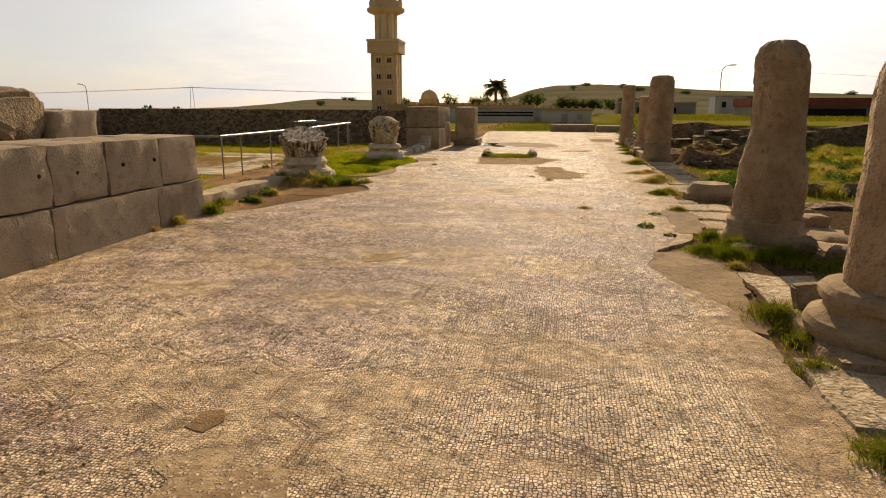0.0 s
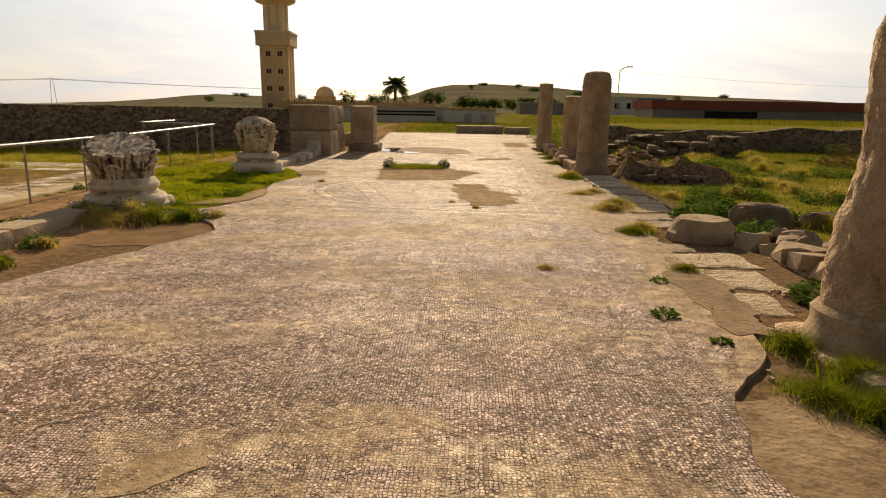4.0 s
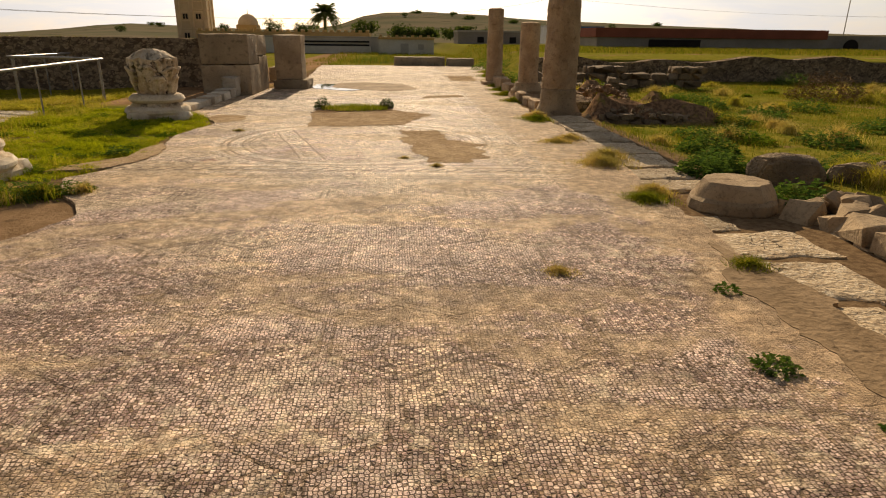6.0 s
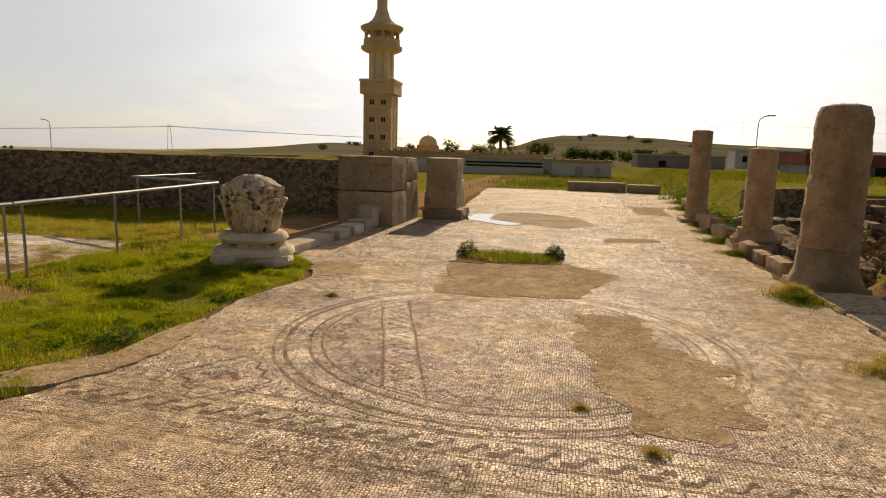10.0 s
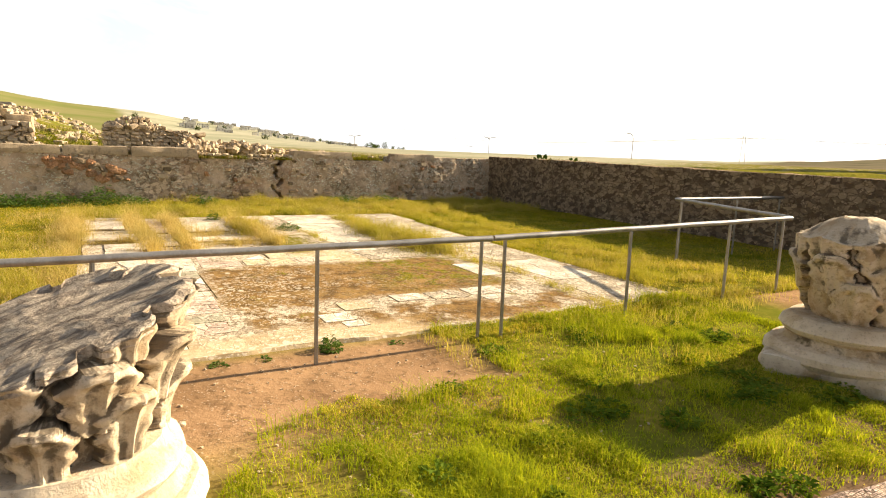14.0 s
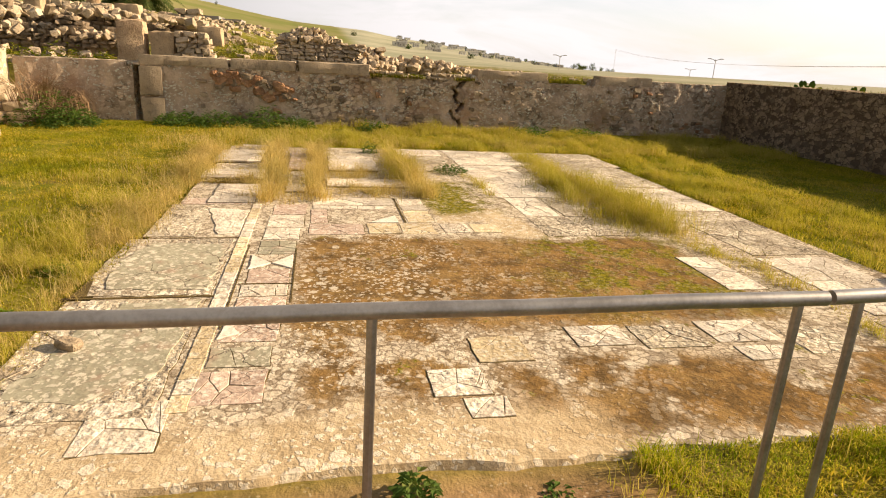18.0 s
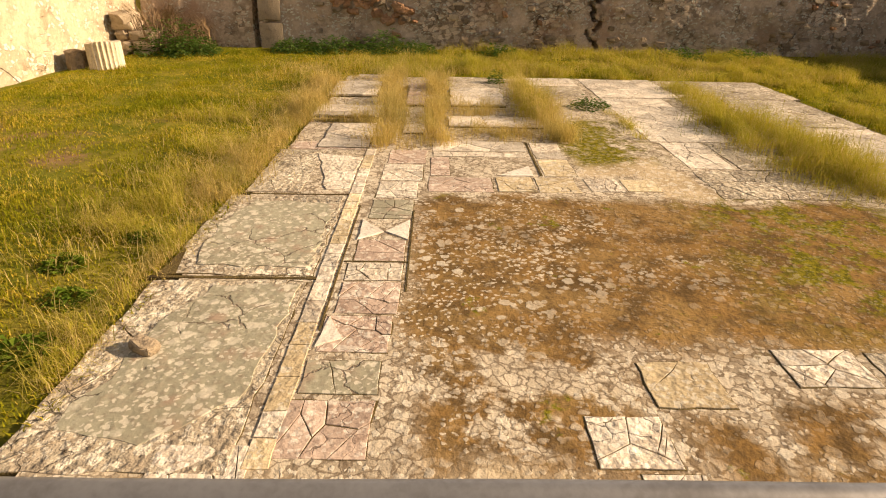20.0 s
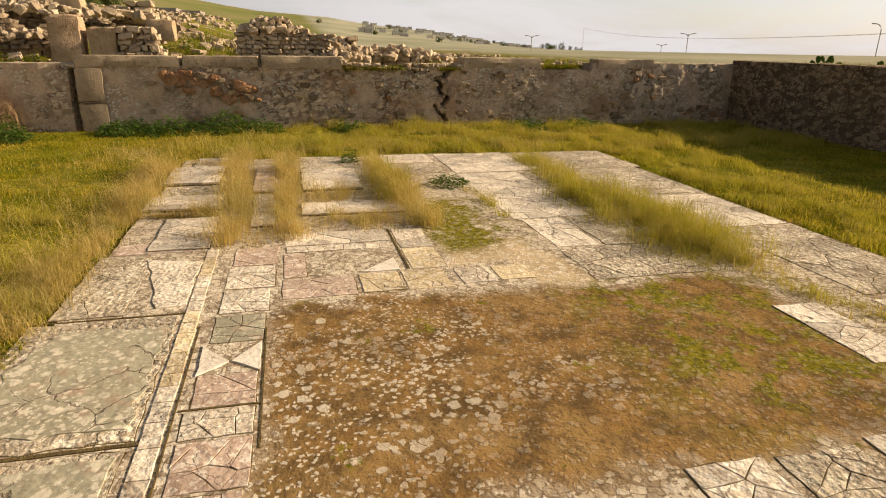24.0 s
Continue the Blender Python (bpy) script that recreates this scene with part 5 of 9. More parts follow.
# x0, x1, y0, y1, fragments, material, height over the bed
W, P, Y, C = M_WHITESLAB, M_PINKSLAB, M_YELLOWSLAB, M_CRUSTSLAB
PANELS = [
    (-9.40, -7.98, 12.50, 13.33, 7, C, 0.0), (-10.78, -9.47, 12.50, 13.35, 6, C, 0.0), (-12.05, -10.86, 12.58, 13.0, 8, C, 0.0),
    (-12.35, -12.08, 12.66, 13.36, 5, P, 0.0), (-8.12, -7.72, 13.06, 13.40, 5, W, 0.0),
    (-9.98, -9.67, 13.55, 13.85, 3, P, 0.0), (-9.64, -9.42, 13.53, 13.85, 5, W, 0.0), (-9.40, -9.06, 13.53, 13.85, 6, P, 0.0), (-9.04, -8.72, 13.50, 13.83, 6, P, 0.0), (-8.66, -8.42, 13.48, 13.80, 2, M_SCHIST, 0.0), (-8.38, -8.05, 13.46, 13.80, 5, P, 0.0),
    (-10.72, -10.35, 13.57, 13.87, 3, M_SCHIST, 0.0), (-11.15, -10.76, 13.58, 13.89, 5, W, 0.0), (-11.62, -11.18, 13.58, 13.92, 5, W, 0.0), (-12.10, -11.65, 13.60, 13.94, 4, P, 0.0),
    (-12.45, -12.08, 13.99, 14.88, 5, W, 0.0), (-11.28, -10.92, 13.97, 14.48, 7, P, 0.0), (-12.05, -11.90, 14.0, 14.86, 5, W, 0.0), (-11.86, -11.32, 13.98, 14.15, 4, P, 0.0),
    (-12.42, -11.86, 14.94, 15.23, 3, W, 0.0), (-11.84, -11.34, 14.94, 15.22, 2, Y, 0.0), (-11.30, -10.94, 14.52, 14.82, 3, Y, 0.0), (-11.30, -10.93, 14.84, 15.17, 2, Y, 0.0),
    (-11.28, -10.96, 15.25, 15.52, 3, W, 0.0), (-11.28, -10.98, 15.54, 15.82, 2, Y, 0.0),
    (-13.12, -12.14, 12.90, 13.38, 6, W, 0.010), (-13.98, -13.40, 12.62, 13.36, 5, W, 0.035), (-14.52, -14.02, 12.66, 13.28, 3, C, 0.02), (-15.58, -14.56, 12.60, 13.24, 5, W, 0.05), (-16.40, -15.75, 12.8, 13.4, 4, C, 0.02),
    (-13.92, -12.70, 13.68, 13.90, 6, W, 0.02), (-15.6, -14.1, 13.64, 13.88, 5, P, 0.03),
    (-13.50, -13.02, 14.16, 15.20, 6, W, 0.02), (-15.30, -14.10, 14.20, 14.90, 7, W, 0.03), (-16.38, -15.45, 14.2, 14.95, 5, C, 0.0), (-14.02, -13.56, 14.22, 15.0, 4, C, 0.0),
    (-16.40, -15.70, 15.36, 16.12, 5, W, 0.0), (-15.62, -14.95, 15.4, 16.1, 4, C, 0.0),
    (-14.80, -12.55, 16.20, 17.05, 34, W, 0.0), (-16.38, -14.88, 16.22, 17.35, 22, W, 0.0), (-12.50, -11.62, 16.27, 16.68, 6, W, 0.0), (-12.48, -11.6, 16.72, 17.15, 5, C, 0.0), (-11.55, -10.85, 16.25, 17.2, 8, C, 0.0),
    (-16.3, -14.9, 17.85, 19.0, 15, C, 0.0), (-14.80, -13.3, 17.80, 18.9, 15, C, 0.0), (-13.2, -11.9, 17.98, 18.85, 15, W, 0.0), (-11.8, -10.2, 18.0, 18.80, 15, C, 0.0), (-10.1, -8.8, 17.95, 18.7, 13, W, 0.0), (-8.7, -7.30, 17.85, 18.62, 13, C, 0.0),
    (-8.67, -8.36, 14.93, 15.25, 2, Y, 0.0), (-8.78, -8.50, 15.58, 15.95, 5, W, 0.0), (-8.76, -8.44, 16.0, 16.42, 7, C, 0.0), (-8.80, -8.48, 16.5, 16.95, 7, W, 0.0), (-8.66, -8.28, 17.0, 17.40, 8, C, 0.0), (-8.42, -8.24, 16.55, 16.9, 5, W, 0.0), (-8.30, -8.02, 14.62, 14.92, 5, W, 0.0), (-8.0, -7.82, 14.76, 14.98, 3, W, 0.0),
    (-10.15, -9.35, 17.18, 17.52, 7, W, 0.0),
]
for x0, x1, y0, y1, k, mt, up in PANELS:
    e = 0.003
    fragment("joint_earth", [Vector((x0 - e, y0 - e)), Vector((x1 + e, y0 - e)), Vector((x1 + e, y1 + e)), Vector((x0 - e, y1 + e))], 0.09, 0.1229 + up * 0.6, 0.0, M_JOINTSOIL, platform, gp, "dark earth between broken slabs", 0.03)
    for poly in shatter(x0, x1, y0, y1, int(k * 1.2) if k > 2 else k, gp):
        fragment("slab", poly, 0.09, 0.1258 + up + gp.uniform(-0.001, 0.002), 0.004, mt, platform, gp, wander=0.05)
# grey-green heart of the two large slabs, their rims crusted with lichen
for poly in ([(-8.20, 12.62), (-8.12, 12.98), (-8.35, 13.26), (-8.92, 13.30), (-9.34, 13.30), (-9.33, 12.86), (-8.95, 12.70), (-8.50, 12.68)], [(-9.60, 12.66), (-9.56, 13.30), (-10.1, 13.31), (-10.62, 13.31), (-10.66, 12.72), (-10.2, 12.60)]):
    fragment("slab_face", [Vector(q) for q in poly], 0.12, 0.1302, 0.0, M_SCHIST, platform, gp, "smooth grey-green slab face", 0.12)
fragment("slab", [Vector(q) for q in ((-11.94, 12.95), (-11.80, 13.36), (-10.95, 13.36), (-10.91, 13.18), (-11.45, 13.06))], 0.09, 0.130, 0.003, W, platform, gp, "large pale marble piece", 0.03)
fragment("slab", [Vector(q) for q in ((-9.03, 13.52), (-8.76, 13.49), (-8.83, 13.61))], 0.09, 0.1305, 0.001, M_INLAY, platform, gp, "white triangular marble inlay", 0.01)
fragment("slab", [Vector(q) for q in ((-11.62, 14.84), (-11.34, 14.55), (-11.33, 14.85))], 0.09, 0.1305, 0.001, M_INLAY, platform, gp, "white triangular marble inlay", 0.01)
x = -12.1
while x < -8.05:
    w = gp.uniform(0.12, 0.26)
    if gp.random() < 0.92:
        fragment("slab", [Vector((x, 13.375)), Vector((min(x + w, -8.0), 13.375)), Vector((min(x + w, -8.0), 13.47)), Vector((x, 13.47))], 0.09, 0.1285, 0.004, Y if gp.random() < 0.4 else W, platform, gp, wander=0.03)
    x += w
# open joints filled with dark earth, and a bow-tie inlay
for x0, x1, y0, y1 in ((-9.450, -9.425, 12.45, 13.40), (-10.828, -10.812, 12.48, 13.40), (-10.6, -8.9, 13.484, 13.493), (-10.5, -9.3, 13.874, 13.884), (-9.668, -9.656, 13.50, 13.88), (-12.45, -11.35, 14.905, 14.925)):
    fragment("joint_earth", [Vector((x0, y0)), Vector((x1, y0)), Vector((x1, y1)), Vector((x0, y1))], 0.10, 0.1268, 0.0, M_JOINTSOIL, platform, gp, "dark earth in a slab joint", 0.09)
for sgn in (-1, 1):
    fragment("inlay", [Vector((-10.11, 13.70 + sgn * 0.005)), Vector((-10.32, 13.70 + sgn * 0.16)), Vector((-9.98, 13.70 + sgn * 0.16))], 0.10, 0.1305, 0.001, M_INLAY, platform, gp, "white triangular marble inlay", 0.01)


# ---- walls ----
def wall(name, p0, p1, thick, z0, top, material, label, cell=0.10, amp=0.05, gap=None, seed=0.0, edge=0.06, nz=16):
    """A rough masonry wall along p0-p1; the seen face is on the left of that way. top(s) gives its height along s."""
    p0, p1 = Vector(p0), Vector(p1)
    way = p1 - p0
    length = way.length
    way.normalize()
    nrm = Vector((-way.y, way.x))
    ns = max(2, int(length / cell))
    verts, faces = [], []
    for i in range(ns + 1):
        s = length * i / ns
        h = top(s) + edge * float(fbm(s, seed, 1.6, 41)) - edge * 0.5
        col = []
        for j in range(nz + 1):
            z = z0 + (h - z0) * j / nz
            o = Vector((s * 1.0, z * 1.0, seed * 5 + 3))
            d = amp * (noise.noise(o * 1.3) * 0.7 + noise.noise(o * 4.0) * 0.5 + noise.noise(o * 10) * 0.25)
            if gap:
                d -= gap(s, z)
            p = p0 + way * s + nrm * d
            col.append((p.x, p.y, z))
        for f in (0.35, 0.7):
            p = p0 + way * s - nrm * thick * f
            col.append((p.x, p.y, h + 0.03 * noise.noise(Vector((s * 3, f * 5, seed)))))
        p = p0 + way * s - nrm * thick
        col += [(p.x, p.y, h), (p.x, p.y, z0)]
        verts += col
    m = nz + 5
    for i in range(ns):
        for j in range(m):
            a, b = i * m + j, i * m + (j + 1) % m
            faces.append((a, a + m, b + m, b))
    faces.append(tuple(range(m)))
    faces.append(tuple(ns * m + j for j in range(m))[::-1])
    mesh = raw(name, verts, faces)
    bm = bmesh.new()
    bm.from_mesh(mesh)
    bmesh.ops.recalc_face_normals(bm, faces=bm.faces)
    bm.to_mesh(mesh)
    bm.free()
    return tagged(link(name, mesh, material), label, "wall", "", "structure")


def crack(s, z):
    """Depth of the jagged crack that runs up the back wall."""
    y = 24.4 - s
    if 10.27 < y < 10.36 and z < 1.24:
        return 0.30
    at = 17.22 + 0.11 * math.sin(math.floor(z * 5.5) * 2.4) + 0.16 * (z * 5.5 % 1.0 - 0.5) * math.cos(math.floor(z * 5.5) * 2.1) + 0.05 * noise.noise(Vector((z * 9, 0, 2)))
    half = 0.020 + 0.018 * math.sin(z * 7) ** 2 + 0.014 * z
    return 0.34 * max(0.0, min(1.0, 1.6 * (1 - abs(y - at) / half)))


def back_top(s):
    y = 24.4 - s
    if y < 10.3:
        return 1.32
    if y < 15.2:
        return 1.30
    if y < 17.5:
        return 1.24 + 0.10 * noise.noise(Vector((y * 2, 0, 0)))
    if y < 19.4:
        return 1.36
    if y < 20.6:
        return 1.26
    return 1.42


wall_back = wall("wall_back", (-19.85, 24.4), (-19.85, 8.0), 0.55, -0.1, back_top, M_WALLBACK, "mortared rubble wall with a deep crack and worn top", 0.035, 0.06, crack, 1.0, nz=36)
wall("wall_shaded", (-5.9, 23.95), (-19.9, 24.15), 0.6, -0.1, lambda s: 1.5, M_WALLDARK, "long shaded rubble wall, its shade put into a dark colour", 0.10, 0.05, None, 4.0, 0.05)
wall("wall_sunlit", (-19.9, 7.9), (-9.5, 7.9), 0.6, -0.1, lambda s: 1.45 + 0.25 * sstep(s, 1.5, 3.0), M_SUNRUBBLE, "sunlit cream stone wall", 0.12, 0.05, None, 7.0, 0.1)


def blocks_row(wall_ob, items, material, name="block", amp=0.015):
    for k, (x0, x1, y0, y1, z0, z1) in enumerate(items):
        part(name, rough_box(x0, x1, y0, y1, z0, z1, 0.16, amp, k * 1.3 + x0, 0.05), material, wall_ob, "", True)


# coping blocks of the back wall
blocks_row(wall_back, [(-20.35, -19.80, 10.36, 12.2, 1.27, 1.47), (-20.35, -19.80, 12.22, 13.6, 1.27, 1.48), (-20.35, -19.80, 13.62, 15.2, 1.25, 1.49),
                       (-20.35, -19.82, 17.65, 19.4, 1.30, 1.50), (-20.35, -19.82, 20.7, 22.1, 1.30, 1.50), (-20.3, -19.74, 10.38, 10.86, 0.0, 0.62), (-20.3, -19.75, 10.37, 10.84, 0.63, 1.26)], M_BLOCK)

# ---- pier and standing blocks at the nave's west side ----
pier = empty("masonry_pier", -5.2, 23.6, 0.1, "tall pier of large squared limestone blocks", "pier", "", "structure")
for k, b in enumerate([(-5.85, -4.58, 22.75, 23.9, 0.0, 0.86), (-5.85, -4.60, 22.78, 23.9, 0.87, 1.62), (-5.80, -4.60, 23.92, 25.2, 0.0, 1.05), (-5.80, -4.62, 23.92, 25.15, 1.06, 1.60)]):
    part("block", rough_box(*b, 0.12, 0.018, k + 3.0, 0.03), M_BLOCK, pier, "", True)
pillar = empty("square_pillar", -4.0, 25.4, 0.1, "square stone pillar stub on a moulded base", "pillar")
part("base", rough_box(-4.45, -3.40, 24.85, 25.95, 0.05, 0.36, 0.16, 0.02, 1.0, 0.07), M_BLOCK, pillar, "", True)
part("shaft", rough_box(-4.38, -3.58, 24.98, 25.85, 0.36, 1.62, 0.12, 0.018, 2.0, 0.03), M_BLOCK, pillar, "", True)
for k, b in enumerate([(-4.6, -3.9, 27.2, 28.2, 0.0, 1.0), (-5.3, -4.7, 28.6, 29.6, 0.0, 0.55)]):
    ob = part("stone_block", rough_box(*b, 0.16, 0.03, k + 8.0, 0.08), M_BLOCK, None, "", True)
    tagged(ob, "weathered squared stone block on the nave floor", "stone block")

# ---- block wall beside the start ----
block_wall = empty("wall_ashlar", -5.5, 3.0, 0.0, "low wall of two courses of large grey ashlar blocks", "wall", "", "structure")
ys = [-6.0, -4.3, -2.6, -0.9, 0.8, 2.4, 4.0, 5.33, 6.13, 7.08, 7.88]
for k, (a, b) in enumerate(zip(ys, ys[1:])):
    part("block", rough_box(-6.1, -5.02, a + 0.003, b - 0.003, 0.606, 1.22, 0.07, 0.018, k + 0.5, 0.03), M_ASHLAR, block_wall, "", True)
ys = [-6.0, -4.0, -2.0, 0.0, 2.0, 3.7, 5.25, 6.93, 7.92]
for k, (a, b) in enumerate(zip(ys, ys[1:])):
    part("block", rough_box(-6.1, -5.0, a + 0.002, b - 0.002, -0.1, 0.600, 0.07, 0.012, k + 20.5, 0.018), M_ASHLAR, block_wall, "", True)
for k, (a, b) in enumerate([(3.2, 5.1), (5.1, 6.7), (6.7, 7.85)]):
    part("block", rough_box(-7.4, -6.11, a, b, -0.1, 1.17, 0.12, 0.025, k + 44.5, 0.05), M_ASHLAR, block_wall, "", True)
for yy, zz in ((5.18, 0.93), (5.67, 0.92), (6.38, 0.94), (6.95, 0.95)):
    bm = lathe([(0.022, -0.05), (0.025, 0.0), (0.022, 0.010), (0.004, 0.011)], 12, 0.004, yy)
    bmesh.ops.transform(bm, matrix=pose(-5.022, yy, zz, 0, 90, 0), verts=bm.verts)
    part("dowel_hole", bm, M_DARK, block_wall, "dark round dowel hole")
ob = part("stone_block", rough_box(-7.15, -6.42, 6.98, 7.78, 1.16, 1.545, 0.09, 0.02, 5.0, 0.05), M_ASHLAR, None, "", True)
tagged(ob, "squared stone block lying on the ashlar wall", "stone block")
ob = link("boulder", stone_mesh("boulder", 1.45, 2.0, 1.1, 4.0, 0.20, 4), M_RUBBLE)
ob.matrix_basis = pose(-6.95, 6.15, 1.42)
tagged(ob, "rough rubble boulder lying on top of the wall", "boulder")

# ---- kerb stones along the west colonnade ----
for k, (a, b, h, x) in enumerate([(8.35, 10.0, 0.30, -5.5), (10.15, 11.6, 0.26, -5.6), (18.72, 20.5, 0.23, -5.2), (20.53, 21.2, 0.26, -5.15), (21.23, 21.85, 0.28, -5.12), (21.88, 22.35, 0.32, -5.1)]):
    ob = part("kerb_stone", rough_box(x - 0.22, x + 0.22, a, b, 0.0, h, 0.12, 0.018, k + 30.0, 0.06), M_MARBLE if k > 1 else M_BLOCK, None, "", True)
    tagged(ob, "long weathered kerb stone on the colonnade line", "kerb stone", "kerb stones of the colonnade")
ob = part("kerb_stone", rough_box(-5.25, -4.85, 22.3, 22.72, 0.05, 0.60, 0.12, 0.03, 41.0, 0.1), M_MARBLE, None, "", True)
tagged(ob, "upright broken kerb stone leaning at the pier", "kerb stone", "kerb stones of the colonnade")


# ---- columns of the east side ----
def column(x, y, label, shaft, base=None, plinth=None, amp=0.02, seed=1.0, lean=None, rz=0):
    col = empty("column", x, y, float(ground_z(x, y)), label, "column", "columns of the nave")
    m = pose(x, y, 0, 0, 0, rz)
    if plinth:
        bm = rough_box(*plinth, 0.10, 0.02, seed, 0.07, m)
        part("plinth", bm, M_COLUMN, col, "", True)
    if base:
        bm = lathe(base, 36, 0.018, seed + 2)
        bmesh.ops.transform(bm, matrix=m, verts=bm.verts)
        part("base", bm, M_STONE, col, "", True)
    bm = lathe(resample(shaft, 0.035), 72, amp, seed, lean)
    bmesh.ops.transform(bm, matrix=m, verts=bm.verts)
    part("shaft", bm, M_COLUMN, col, "", True)
    return col


def worn_lean(z):
    return (float(np.interp(z, (0.3, 0.6, 0.9, 1.15, 1.4, 1.85, 2.05, 2.35), (0.02, 0.025, 0.03, 0.015, 0.03, 0.012, 0.0, -0.02))), 0.0)


rows = [(0.37, 0.36), (0.37, 0.5), (0.365, 0.78), (0.35, 0.98), (0.32, 1.08), (0.305, 1.16), (0.285, 1.28), (0.28, 1.5), (0.283, 1.85), (0.275, 2.05), (0.26, 2.16), (0.215, 2.26), (0.13, 2.32), (0.02, 2.335)]
column(2.33, 7.75, "broken limestone column shaft with a worn narrow waist", rows, [(0.44, 0.0), (0.45, 0.14), (0.43, 0.18), (0.41, 0.24), (0.41, 0.33), (0.37, 0.37)], (-0.50, 0.50, -0.50, 0.50, -0.3, 0.10), 0.026, 3.0, worn_lean)
column(2.20, 4.38, "weathered limestone column shaft on a broken base", shaft_profile(0.35, 0.30, 0.30, 1.95), [(0.50, 0.10), (0.53, 0.13), (0.54, 0.19), (0.52, 0.24), (0.46, 0.26), (0.43, 0.29), (0.43, 0.33), (0.46, 0.36), (0.46, 0.41), (0.43, 0.45), (0.37, 0.47), (0.33, 0.475)], (-0.55, 0.55, -0.55, 0.55, -0.3, 0.13), 0.02, 6.0)
column(2.62, 19.0, "tall limestone column shaft on a squared plinth", shaft_profile(0.352, 0.335, 0.62, 2.47, 26, 0.07), [(0.46, 0.0), (0.45, 0.16), (0.40, 0.26), (0.375, 0.32), (0.372, 0.58), (0.35, 0.61), (0.33, 0.625)], (-0.44, 0.44, -0.44, 0.44, -0.1, 0.16), 0.024, 9.0)
column(2.66, 22.5, "short brown column drum on a moulded base", shaft_profile(0.26, 0.25, 0.5, 1.97, 20, 0.0), [(0.42, 0.2), (0.43, 0.3), (0.34, 0.4), (0.32, 0.5)], (-0.45, 0.45, -0.45, 0.45, -0.1, 0.24), 0.008, 12.0)
column(2.50, 27.5, "slim brown column shaft with a flat top", shaft_profile(0.28, 0.25, 0.1, 2.5, 20, 0.0), None, (-0.42, 0.42, -0.42, 0.42, -0.1, 0.2), 0.008, 15.0)

drum = empty("fallen_drum", 2.50, 11.42, 0.08, "round column base of pale stone lying loose", "column base")
for nm, prof, seg, z, sm in (("lower_ring", [(0.41, 0.0), (0.43, 0.05), (0.42, 0.13), (0.38, 0.16)], 14, 0.03, False), ("upper_ring", [(0.37, 0.0), (0.35, 0.06), (0.31, 0.13), (0.29, 0.15), (0.05, 0.152)], 28, 0.185, True)):
    bm = lathe(prof, seg, 0.035, 4.0)
    bmesh.ops.transform(bm, matrix=pose(2.50, 11.42, z), verts=bm.verts)
    part(nm, bm, M_STONE, drum, "", sm)


